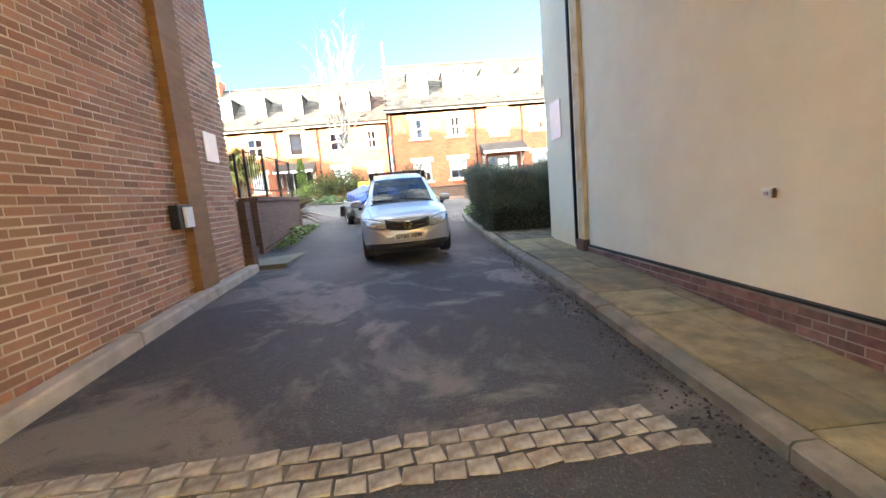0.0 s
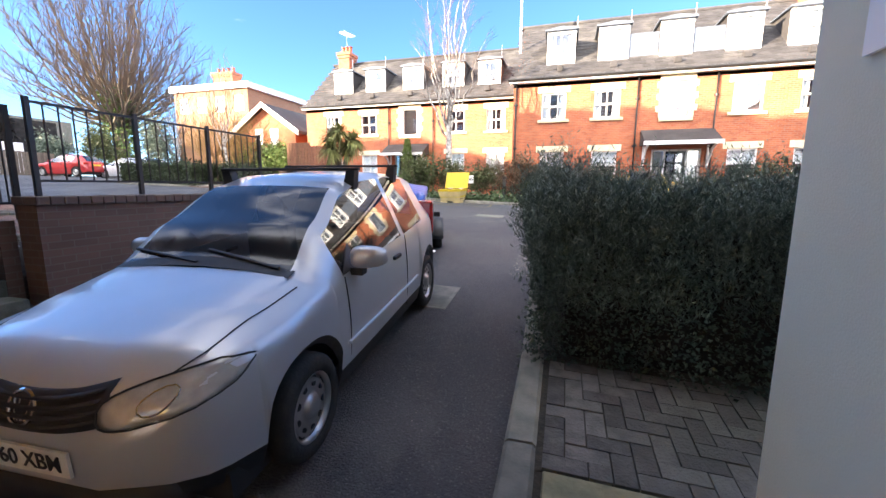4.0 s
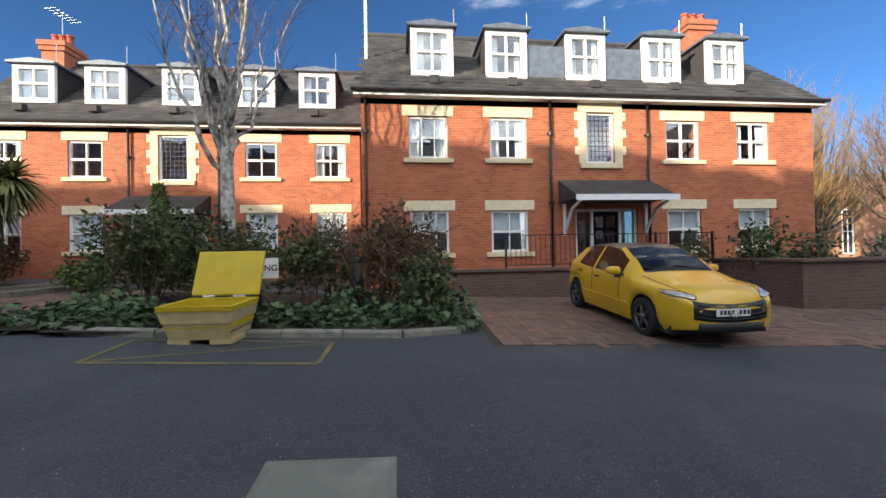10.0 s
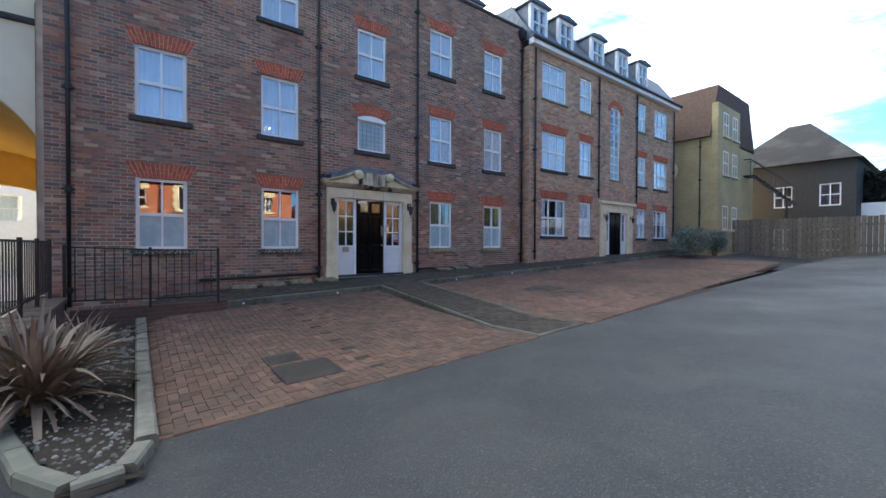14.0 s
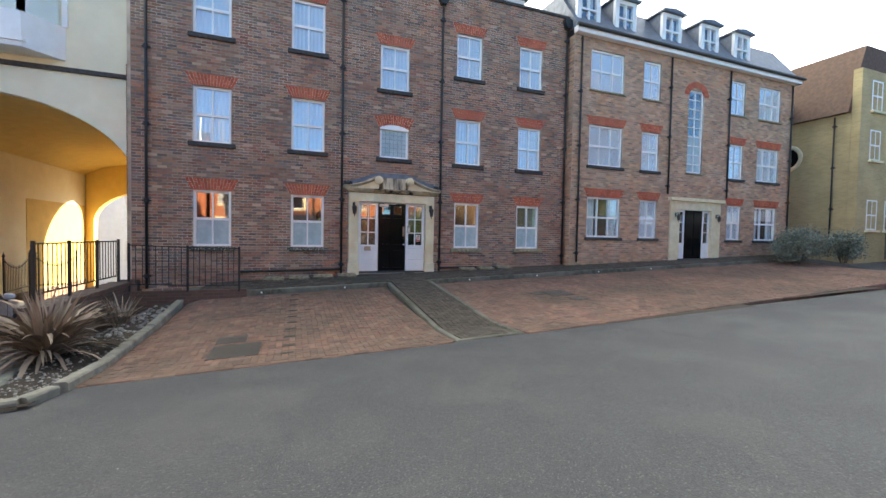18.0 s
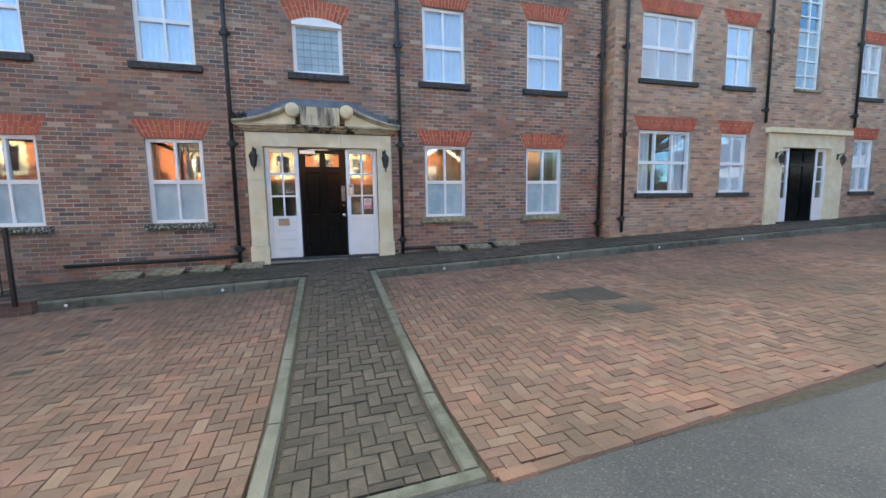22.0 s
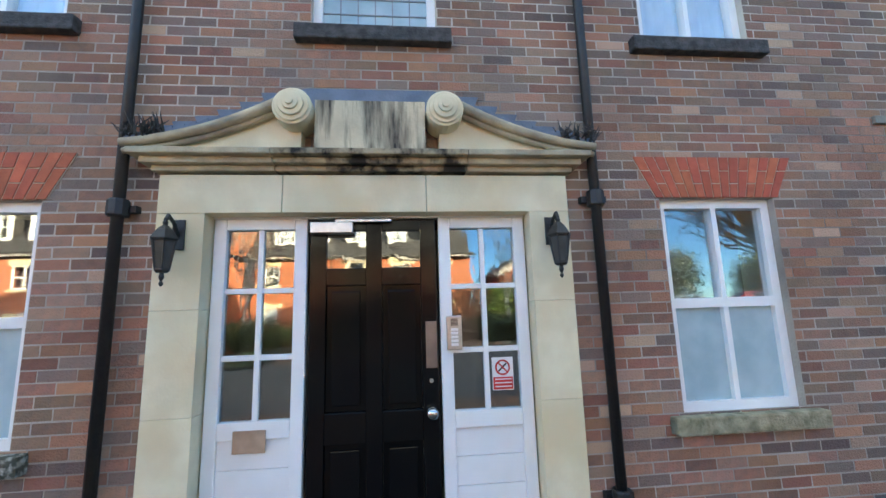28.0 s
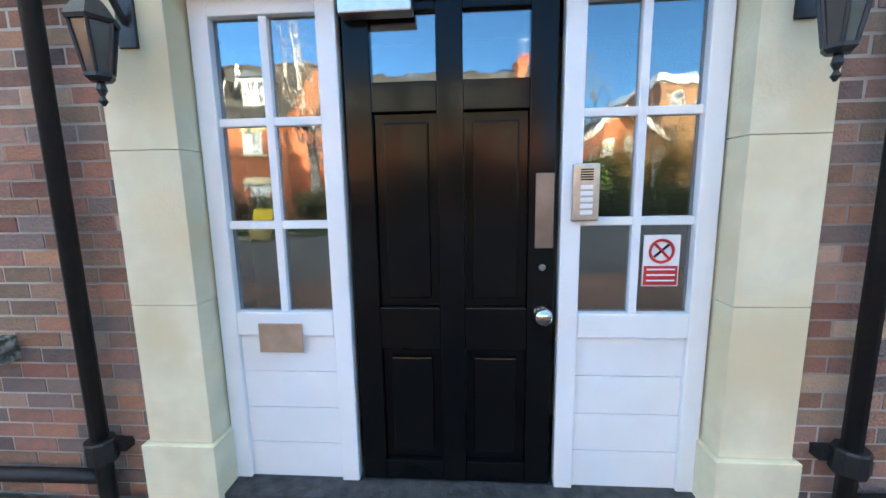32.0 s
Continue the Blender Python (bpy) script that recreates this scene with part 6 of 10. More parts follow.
railing("railing", [(-5.15, 6.52, 1.3), (-4.15, 6.52, 1.32), (-3.1, 6.52, 1.36)], 0.92, "black iron railing on the terrace edge before the block")
railing("railing", [(-2.95, 6.6, 1.56), (-2.95, 7.55, 1.565), (-2.95, 8.5, 1.57), (-2.95, 9.45, 1.575)], 0.8, "black iron railing on the brick retaining wall")
ret = thing("retaining_wall", pose(0, 0, 0), "dark brick retaining wall along the drive", "wall", kind="structure")
part("wall", boxes([(-3.1, -2.82, 6.5, 9.55, 0.1, 1.44)]), BRICK_DARK, ret)
for k in range(28):
    y = 6.48 + 0.11 * k
    bm = bmesh.new()
    box(bm, -3.13, -2.78, y + 0.004, y + 0.106, 1.442, 1.52 + 0.004 * math.sin(k * 2.3), bevel=0.01)
    part("coping_brick", bm, BRICK_DARK, ret)
part("return_wall", boxes([(-5.3, -3.15, 6.38, 6.5, 0.4, 1.3)]), BRICK_DARK, ret)
steps = thing("steps", pose(0, 0, 0), "concrete steps climbing from the drive to the terrace", "steps", kind="structure")
for k in range(5):
    bm = bmesh.new()
    x1 = -2.85 - 0.28 * k
    box(bm, -4.6, x1, 5.2, 6.37, 0.2, 0.62 + 0.15 * k, bevel=0.01)
    part("step", bm, MOSSY, steps)
part("step_flag", boxes([(-2.86, -2.05, 5.2, 6.5, 0.2, 0.42)]), MOSSY, steps)
part("pier", boxes([(-2.86, -2.5, 5.105, 5.3, 0.3, 1.42)]), BRICK_DARK, ret)

# planter with pebbles
plant_bed = thing("planting_bed", pose(0, 0, 0), "dark soil bed with pebbles inside a concrete kerb", "bed", kind="structure")
def bed_edge(y):
    """The drive side of the bed, drawing in towards its end."""
    return -2.82 if y < 8.9 else -2.73 - 0.304 * (y - 8.88)


def bed_z(x, y):
    return (bz(-4.2, y) + 0.03) * (1 - step((x + 3.9) / 1.1)) + (gz(x, y) + 0.09) * step((x + 3.9) / 1.1)


sheet("soil", -4.0, -2.7, 6.55, 11.8, 13, 26, bed_z, SOIL, parent=plant_bed, kind="", inside=lambda x, y: x < bed_edge(y) - 0.02)
kerb_run("kerb_bed", [(-4.02, 6.6), (-4.02, 11.3)], 0.14, 0.1, "concrete kerb of the planting bed", f=lambda x, y: bz(-4.2, y))
kerb_run("kerb_bed", [(-4.0, 11.36), (-3.9, 11.7), (-3.66, 11.74), (-3.42, 11.3), (-3.0, 9.8), (-2.73, 8.88)], 0.13, 0.1, "rounded concrete kerb of the planting bed", length=0.5, f=gz)
PEBBLE = mat("pale_pebble", (0.34, 0.33, 0.31), 0.8, other=(0.15, 0.15, 0.145), scale=12, island=0.4)
r = np.random.RandomState(9)
vs, fs = [], []
for _ in range(620):
    y = r.uniform(6.7, 11.6)
    x, s = r.uniform(-3.93, bed_edge(y) - 0.05), r.uniform(0.01, 0.024) + (0.04 * r.rand() if y < 8.9 else 0.0)
    z = bed_z(x, y)
    k = len(vs)
    a0 = r.rand() * 6
    vs += [(x + s * math.cos(a0 + 1.257 * q), y + s * 0.8 * math.sin(a0 + 1.257 * q), z - 0.002) for q in range(5)] + [(x + 0.6 * s * math.cos(a0 + 1.257 * q), y + 0.5 * s * math.sin(a0 + 1.257 * q), z + s * 0.55) for q in range(5)]
    fs += [(k + q, k + (q + 1) % 5, k + 5 + (q + 1) % 5, k + 5 + q) for q in range(5)] + [(k + 5, k + 6, k + 7, k + 8, k + 9)]
me = bpy.data.meshes.new("pebbles")
me.from_pydata(vs, [], fs)
me.materials.append(PEBBLE)
ob = new("pebbles", me)
ob.parent = plant_bed
ob["kind"] = "stuff"

# ---- details of the passage ----
brick_stuff("plinth_bricks", brick_rows(0, 11.0, -0.45, 0.32, []), mat("purple_plinth_brick", (0.25, 0.14, 0.125), 0.85, other=(0.17, 0.095, 0.085), scale=12, bump=0.4, island=0.25), None).matrix_world = pose(2.47, 4.55, 0, 0, 0, -90)
tagged(bpy.data.objects["plinth_bricks"], "purple-brown brick plinth under the cream wall", "wall", kind="stuff")
part("north_wall", boxes([(2.5, 2.9, 4.86, 5.95, 0.1, 9.6)]), CREAM, cream)
part("north_return", boxes([(2.9, 8.5, 5.6, 5.95, -0.3, 9.6)]), CREAM, cream)
bm = bmesh.new()
box(bm, 2.44, 2.9, 4.42, 4.62, 0.42, 6.0, bevel=0.006)
part("pilaster", bm, STRAW, cream, "straw-coloured corner strip with rusty marks")
for k, z in enumerate((1.15, 1.95, 2.75, 3.6)):
    bm = bmesh.new()
    lathe(bm, [(0.007 + 0.003 * (k % 3), 0.0), (0.004, 0.003)], 7)
    part("rust_mark", bm, TILE_BROWN, cream).matrix_basis = pose(2.44, 4.5 + 0.03 * (k % 2), z, 0, -90, 0)
part("pilaster_foot", boxes([(2.4, 2.9, 4.4, 4.64, -0.2, 0.42)]), BRICK_DARK, cream)
part("corner_strip", boxes([(2.5, 2.9, 4.625, 4.858, 0.35, 6.0)]), CREAM, cream)
t = thing("downpipe", pose(2.5, 4.82, 0), "thin black drainpipe down the cream wall", "pipe", group="downpipes")
bm = bmesh.new()
tube(bm, [(0, 0, 0.3), (0, 0, 6.2)], 0.035, 10)
smooth(part("pipe", bm, IRON, t))
t = thing("vent_box", pose(2.5, 1.5, 1.07) @ Matrix.Scale(0.58, 4), "small cream plastic box on the wall", "box")
bm = bmesh.new()
box(bm, -0.05, 0, -0.07, 0.07, -0.06, 0.06, bevel=0.008)
part("case", bm, WHITE, t)
part("knob", boxes([(-0.07, -0.05, -0.03, 0.02, -0.025, 0.02)]), STEEL, t)
part("cable", boxes([(-0.03, 0, -0.09, -0.07, -0.06, 0.06)]), BRICK_DARK, t)
t = thing("wall_sign", pose(2.495, 5.45, 2.3), "pale blue-white notice on the cream wall", "sign")
part("board", boxes([(-0.012, 0, -0.2, 0.22, -0.3, 0.3)]), WHITE, t)
t = thing("wall_sign", pose(-2.592, 4.5, 2.15), "white notice on the brick wall", "sign")
part("board", boxes([(0, 0.012, -0.17, 0.18, -0.19, 0.19)]), WHITE, t)
t = thing("meter_box", pose(-2.595, 3.4, 1.28), "grey and white utility box on the brick wall", "box")
bm = bmesh.new()
box(bm, 0, 0.1, -0.1, 0.16, -0.13, 0.13, bevel=0.01)
part("case", bm, IRON, t)
bm = bmesh.new()
box(bm, 0.1, 0.13, -0.02, 0.14, -0.12, 0.1, bevel=0.008)
part("lid", bm, WHITE, t)
part("buttress", boxes([(9.95, 10.35, -0.1, 0.0, -0.2, 6.0)]), brick_mat("brown_buttress_brick", (0.3, 0.17, 0.08), (0.24, 0.13, 0.06), (0.25, 0.17, 0.1)), flank, "brown brick buttress strip")


def gate(m, w, h, label):
    t = thing("iron_gate", m, label, "gate", group="iron gates")
    for x in (0, w):
        bm = bmesh.new()
        tube(bm, [(x, 0, 0), (x, 0, h + 0.1)], 0.035 if x == 0 else 0.025, 8)
        lathe(bm, [(0.02, 0), (0.045, 0.04), (0.02, 0.09), (0.004, 0.16)], 8, (x, 0, h + 0.1))
        part("post", bm, IRON, t)
    for z in (0.12, 0.75):
        part("rail", boxes([(0, w, -0.012, 0.012, z, z + 0.03)]), IRON, t)
    n = int(w / 0.1)
    bm = bmesh.new()
    tube(bm, [(w * k / 12, 0, h - 0.3 * math.sin(math.pi * k / 12)) for k in range(13)], 0.014, 5)
    part("top_rail", bm, IRON, t)
    for k in range(1, n):
        bm = bmesh.new()
        x = w * k / n
        tube(bm, [(x, 0, 0.1), (x, 0, h - 0.3 * math.sin(math.pi * k / n) + 0.08)], 0.008, 5)
        part("bar", bm, IRON, t)
    return t


gate(pose(2.3, -1.5, gz(2.3, -1.5), 0, 0, 96), 1.7, 1.75, "black iron gate leaf folded back against the cream wall")
gate(pose(2.2, -1.6, gz(2.2, -1.6), 0, 0, 215), 1.1, 1.75, "black iron gate leaf standing half open")
gate(pose(-2.35, -1.4, gz(-2.3, -1.4), 0, 0, 84), 1.7, 1.75, "black iron gate leaf folded back against the brick wall")
# inner arch towards the street
bm = bmesh.new()
n = 20
pts = [(0.0 - 2.2 * math.cos(math.pi * i / n), 2.9 + 1.5 * math.sin(math.pi * i / n)) for i in range(n + 1)]
prism(bm, [(-2.6, -0.8), (-2.2, -0.8)] + pts + [(2.2, -0.8), (2.48, -0.8), (2.48, 6.0), (-2.6, 6.0)], -6.4, -6.0)
bmesh.ops.recalc_face_normals(bm, faces=bm.faces)
part("street_arch", bm, PASSAGE_YELLOW, cream, "rendered inner arch in warm yellow")
# bay window over the arch
bay = part("bay_window", boxes([(-0.9, 2.6, 4.7, 5.35, 6.55, 6.6)]), WHITE, cream, "white timber bay window over the arch")
bm = bmesh.new()
out = [(-1.35, 4.7), (-0.85, 5.3), (2.4, 5.3), (2.9, 4.7)]
for z0, z1 in ((6.45, 7.2), (8.6, 8.8)):
    a = [bm.verts.new((x, y, z0)) for x, y in out]
    b = [bm.verts.new((x, y, z1)) for x, y in out]
    for i in range(3):
        bm.faces.new((a[i], b[i], b[i + 1], a[i + 1]))
    bm.faces.new(a)
    bm.faces.new(b[::-1])
for i in range(3):
    p, q = Vector((*out[i], 0)), Vector((*out[i + 1], 0))
    n = 3 if i == 1 else 1
    for k in range(n + 1):
        c = p.lerp(q, k / n)
        box(bm, c.x - 0.05, c.x + 0.05, c.y - 0.05, c.y + 0.05, 7.2, 8.6)
part("bay_frame", bm, WHITE, bay)
bm = bmesh.new()
a = [bm.verts.new((x, y - 0.02, 7.2)) for x, y in out]
b = [bm.verts.new((x, y - 0.02, 8.6)) for x, y in out]
for i in range(3):
    bm.faces.new((a[i], b[i], b[i + 1], a[i + 1]))
part("pane", bm, GLASS, bay)
# street front beyond the arch
street = thing("street_house", pose(-6, -18, -0.9), "white rendered house across the street with scaffold netting", "building")
part("wall", wall_bm(0, 21, -0.5, 9, 0.3, [(2 + 2.6 * k, 3.1 + 2.6 * k, z, z + 1.5) for k in range(7) for z in (1.2, 4.4)], y0=-0.3), WHITE, street)
street.rotation_euler = (0, 0, 0)
for k in range(7):
    for z in (1.2, 4.4):
        w = sash_window(1.1, 1.5, 2, (WHITE, 0.1, 0.1), "net", street, pose(3.1 + 2.6 * k, -0.3, z, 0, 0, 180))

# ---- vehicles ----
TYRE = mat("tyre_rubber", (0.018, 0.018, 0.019), 0.8, other=(0.028, 0.027, 0.026), scale=20, bump=0.2)
TRIM = mat("black_car_trim", (0.016, 0.016, 0.018), 0.55, other=(0.024, 0.024, 0.026), scale=12)
CAR_GLASS = glass_mat("tinted_car_glass", (0.3, 0.33, 0.35), 0.12, 0.0)
SCREEN_GLASS = glass_mat("hazy_windscreen", (0.3, 0.33, 0.35), 0.05, 0.0, 0.1)
LENS = mat("clear_lamp_lens", (0.66, 0.64, 0.59), 0.18, other=(0.42, 0.41, 0.38), scale=9, coat=1.0, metal=0.25)
PLASTIC = mat("grey_black_plastic", (0.06, 0.063, 0.068), 0.5, other=(0.045, 0.047, 0.05), scale=10, bump=0.1)
RED_LENS = mat("red_lamp_lens", (0.45, 0.015, 0.012), 0.12, coat=1.0)
ALLOY = mat("silver_wheel", (0.5, 0.5, 0.51), 0.35, metal=0.8, other=(0.42, 0.42, 0.43), scale=10)
BRIGHT_ALLOY = mat("bright_silver_wheel", (0.72, 0.72, 0.73), 0.4, metal=0.3, other=(0.62, 0.62, 0.63), scale=10)
DARK_ALLOY = mat("dark_wheel", (0.06, 0.06, 0.065), 0.35, metal=0.6, other=(0.2, 0.2, 0.21), scale=12)
PLATE_W = mat("white_plate", (0.86, 0.86, 0.84), 0.5)
PLATE_Y = mat("yellow_plate", (0.75, 0.55, 0.05), 0.5)
SEAT = mat("dark_seat_cloth", (0.04, 0.04, 0.045), 0.9)


def paint(name, colour, metal=0.0):
    m = mat(name, colour, 0.32, metal=metal, other=tuple(c * 0.93 for c in colour), scale=3, coat=0.6, amount=0.8)
    m.node_tree.nodes["Principled BSDF"].inputs["Coat Roughness"].default_value = 0.06
    return m


SILVER = paint("silver_car_paint", (0.58, 0.605, 0.65), 0.45)
YELLOW = paint("yellow_car_paint", (0.72, 0.44, 0.015))
NAVY = paint("black_blue_car_paint", (0.008, 0.009, 0.014))
PEARL = paint("white_car_paint", (0.75, 0.75, 0.76))
CRIMSON = paint("red_car_paint", (0.42, 0.03, 0.03))


def curve(keys, t):
    """A smooth line through (t, value) keys."""
    for (a, va), (b, vb) in zip(keys, keys[1:]):
        if t <= b:
            u = (t - a) / (b - a)
            return va + (vb - va) * (u * u * (3 - 2 * u) * 0.5 + u * 0.5)
    return keys[-1][1]


def text_mesh(body, size, depth, material, parent, m, name="lettering"):
    c = bpy.data.curves.new(name, "FONT")
    c.offset = 0.012 * size
    c.body, c.size, c.extrude, c.align_x, c.align_y = body, size, depth, "CENTER", "CENTER"
    c.materials.append(material)
    ob = new(name, c)
    ob.parent = parent
    ob.matrix_basis = m
    return ob


def hatchback(m, body, label, spec, group="", rims="cover", plate_text="", rack=False, front_black=True, scale=1.0, roof_m=None, rim_m=None):
    """A hatchback with its front at y = 0 and its tail at +y, lofted from cross-sections; wheel arches are cut into its sides."""
    L, W, top, belt, half, roofw = spec["L"], spec["W"], spec["top"], spec["belt"], spec["half"], spec["roofw"]
    fa, ra, wr = spec["fa"], spec["ra"], spec["wr"]
    cowl, scr, tail0, tail1 = spec["cowl"], spec["scr"], spec["tail0"], spec["tail1"]
    t = thing("car", m @ Matrix.Scale(scale, 4), label, "car", group)
    ys = sorted({round(v, 4) for v in [L * k / 44 for k in range(45)] + [fa + wr * 1.16 * math.cos(math.pi * k / 14) for k in range(15)] + [ra + wr * 1.16 * math.cos(math.pi * k / 14) for k in range(15)] + [cowl, scr, tail0, tail1] + [v for p in spec["pillars"] for v in p]})
    def skin(y, arch=0.0):
        """The right half of the body's cross-section at y, from its lower edge up to the middle of the roof."""
        w, zt, zb = curve(half, y), curve(top, y), curve(belt, y)
        zb = min(zb, zt - 0.05)
        zl = max(curve(spec["low"], y), arch)
        rw = curve(roofw, y)
        flare = 0.022 if arch else 0.0
        return [(w * 0.95 + flare, zl), (w * 0.995 + flare, zl + (zb - zl) * 0.18), (w + flare * 0.6, zl + (zb - zl) * 0.5), (w * 0.992, zl + (zb - zl) * 0.86), (w * 0.955, zb), (w * 0.955 + (rw - w * 0.955) * 0.5, zb + (zt - 0.07 - zb) * 0.53), (rw, zt - 0.06), (rw * 0.86, zt - 0.018), (rw * 0.45, zt - 0.003), (0, zt)]

    fronts = [(0.01 * k, skin(0.01 * k)) for k in range(110)]

    def nose_y(x, z):
        """How far back the front of the body lies at this height and width."""
        was = None
        for y, ring in fronts:
            if z <= ring[0][1]:
                wide = ring[0][0]
            else:
                wide = -1.0
                for (xa, za), (xb, zb) in zip(ring, ring[1:]):
                    if za <= z <= zb:
                        wide = xa + (xb - xa) * (z - za) / max(1e-6, zb - za)
            if wide >= abs(x):
                return y - (0.01 * (wide - abs(x)) / max(1e-6, wide - was) if was is not None and wide > was else 0.0)
            was = wide if wide > 0 else None
        return 1.1

    rings = []
    for y in ys:
        w, zt, zb = curve(half, y), curve(top, y), curve(belt, y)
        arch = 0.0
        for c in (fa, ra):
            q = (wr * 1.16) ** 2 - (y - c) ** 2
            if q > 0:
                arch = max(arch, wr + math.sqrt(q))
        ring = skin(y, arch)
        rings.append((y, ring))
    groups = {}

    def add(key, quad):
        groups.setdefault(key, []).append(quad)

    pillar = lambda y: any(a <= y <= b for a, b in spec["pillars"])
    for (ya, ra_), (yb, rb_) in zip(rings, rings[1:]):
        yc = (ya + yb) / 2
        for k in range(9):
            key = "body"
            if k in (4, 5) and spec["win0"] < yc < spec["win1"] and not pillar(yc):
                key = "side_window"
            if k >= 7 and cowl < yc < scr:
                key = "windscreen"
            if k >= 7 and tail0 < yc < tail1:
                key = "rear_window"
            if k == 0 and spec.get("black_sill"):
                key = "lower_trim"
            if roof_m and key == "body" and k >= 6 and scr < yc < tail0:
                key = "roof"
            for s in (1, -1):
                quad = [(s * ra_[k][0], ya, ra_[k][1]), (s * rb_[k][0], yb, rb_[k][1]), (s * rb_[k + 1][0], yb, rb_[k + 1][1]), (s * ra_[k + 1][0], ya, ra_[k + 1][1])]
                kk = key + ("" if s > 0 or key != "side_window" else "_b")
                add(kk, quad if s > 0 else quad[::-1])
    for end, (y, ring) in ((0, rings[0]), (1, rings[-1])):
        for k in range(9):
            quad = [(ring[k][0], y, ring[k][1]), (ring[k + 1][0], y, ring[k + 1][1]), (-ring[k + 1][0], y, ring[k + 1][1]), (-ring[k][0], y, ring[k][1])]
            add("body", quad if end else quad[::-1])
    mats = {"body": body, "side_window": CAR_GLASS, "side_window_b": CAR_GLASS, "windscreen": SCREEN_GLASS, "rear_window": CAR_GLASS, "lower_trim": TRIM, "roof": roof_m}
    names = {"side_window_b": "side_window"}
    for key, quads in groups.items():
        bm = bmesh.new()
        for q in quads:
            bm.faces.new([bm.verts.new(p) for p in q])
        bmesh.ops.remove_doubles(bm, verts=bm.verts, dist=0.0008)
        bmesh.ops.dissolve_degenerate(bm, edges=bm.edges, dist=0.0005)
        bmesh.ops.recalc_face_normals(bm, faces=bm.faces)
        ob = smooth(part(names.get(key, key), bm, mats[key], t))
        if "side_window" in key:  # flat panes that lean in and bow a little
            s = -1 if key.endswith("_b") else 1
            me = ob.data
            bow = [me.vertices[lp.vertex_index].co for lp in me.loops]
            me.normals_split_custom_set([Vector((s, 0.05 * (c.y - L * 0.55), 0.42 + 0.2 * (c.z - 1.2))).normalized() for c in bow])
    # dark inside and underside
    part("underbody", boxes([(-W / 2 + 0.1, W / 2 - 0.1, 0.25, L - 0.2, 0.16, 0.3), (-W / 2 + 0.16, W / 2 - 0.16, 0.2, L - 0.2, 0.3, 0.72)]), TRIM, t)
    for x in (-0.36, 0.36):
        bm = bmesh.new()
        box(bm, x - 0.23, x + 0.23, scr - 0.05, scr + 0.4, 0.5, 0.72, bevel=0.05)
        box(bm, x - 0.22, x + 0.22, scr + 0.38, scr + 0.52, 0.7, 1.1, bevel=0.05)
        box(bm, x - 0.12, x + 0.12, scr + 0.42, scr + 0.5, 1.12, 1.28, bevel=0.03)
        part("seat", bm, SEAT, t)
    bm = bmesh.new()
    box(bm, -W / 2 + 0.2, W / 2 - 0.2, cowl + 0.15, scr - 0.35, 0.72, 0.86, bevel=0.04)
    part("dashboard", bm, SEAT, t)
    # wheels
    for wy in (fa, ra):
        for s in (1, -1):
            wx = s * (curve(half, wy) - 0.085)
            bm = bmesh.new()
            lathe(bm, [(wr * 0.62, -0.09), (wr * 0.9, -0.095), (wr * 0.985, -0.07), (wr, -0.03), (wr, 0.03), (wr * 0.985, 0.07), (wr * 0.9, 0.095), (wr * 0.66, 0.09), (wr * 0.62, 0.06)], 36)
            open_ends(bm)
            bmesh.ops.rotate(bm, verts=bm.verts, cent=(0, 0, 0), matrix=Matrix.Rotation(radians(90 * s), 3, "Y"))
            wheel = smooth(part("wheel", bm, TYRE, t))
            wheel.matrix_basis = pose(wx, wy, wr)
            bm = bmesh.new()
            lathe(bm, [(wr * 0.66, 0.03), (wr * 0.67, 0.085), (wr * 0.62, 0.088), (wr * 0.58, 0.05)], 36)
            open_ends(bm)
            if rims == "spoke":
                for k in range(5):
                    a = 6.28318 * k / 5 + 0.3
                    c, sn = math.cos(a), math.sin(a)
                    q = [(0.03, 0.034), (wr * 0.62, 0.024), (wr * 0.62, -0.024), (0.03, -0.034)]
                    vv = [bm.verts.new((p * c - r_ * sn, p * sn + r_ * c, z)) for z in (0.045, 0.078) for p, r_ in q]
                    for f in ((0, 3, 2, 1), (4, 5, 6, 7), (0, 1, 5, 4), (1, 2, 6, 5), (2, 3, 7, 6), (3, 0, 4, 7)):
                        bm.faces.new([vv[i] for i in f])
                lathe(bm, [(0.055, 0.04), (0.06, 0.08), (0.04, 0.09)], 16)
            else:
                lathe(bm, [(wr * 0.6, 0.05), (wr * 0.5, 0.07), (wr * 0.3, 0.062), (0.07, 0.072), (0.06, 0.09), (0.02, 0.094)], 36)
            bmesh.ops.rotate(bm, verts=bm.verts, cent=(0, 0, 0), matrix=Matrix.Rotation(radians(90 * s), 3, "Y"))
            smooth(part("rim", bm, rim_m or ALLOY, wheel))
            # dark disc and slot shapes stand in for the shaded wheel openings
            bm = bmesh.new()
            lathe(bm, [(wr * 0.6, 0.0), (wr * 0.6, 0.03)], 24)
            if rims == "cover":
                for k in range(9):
                    a = 6.28318 * k / 9
                    outline = [(0.4, -0.13), (0.56, -0.19), (0.585, -0.1), (0.585, 0.1), (0.56, 0.19), (0.4, 0.13), (0.375, 0.0)]
                    lo = [bm.verts.new((wr * q * math.cos(a + b_), wr * q * math.sin(a + b_), 0.04)) for q, b_ in outline]
                    hi = [bm.verts.new((wr * q * math.cos(a + b_), wr * q * math.sin(a + b_), 0.0735 - max(0.0, q - 0.5) * 0.19)) for q, b_ in outline]
                    bm.faces.new(hi)
                    for i in range(7):
                        bm.faces.new((lo[i], lo[(i + 1) % 7], hi[(i + 1) % 7], hi[i]))
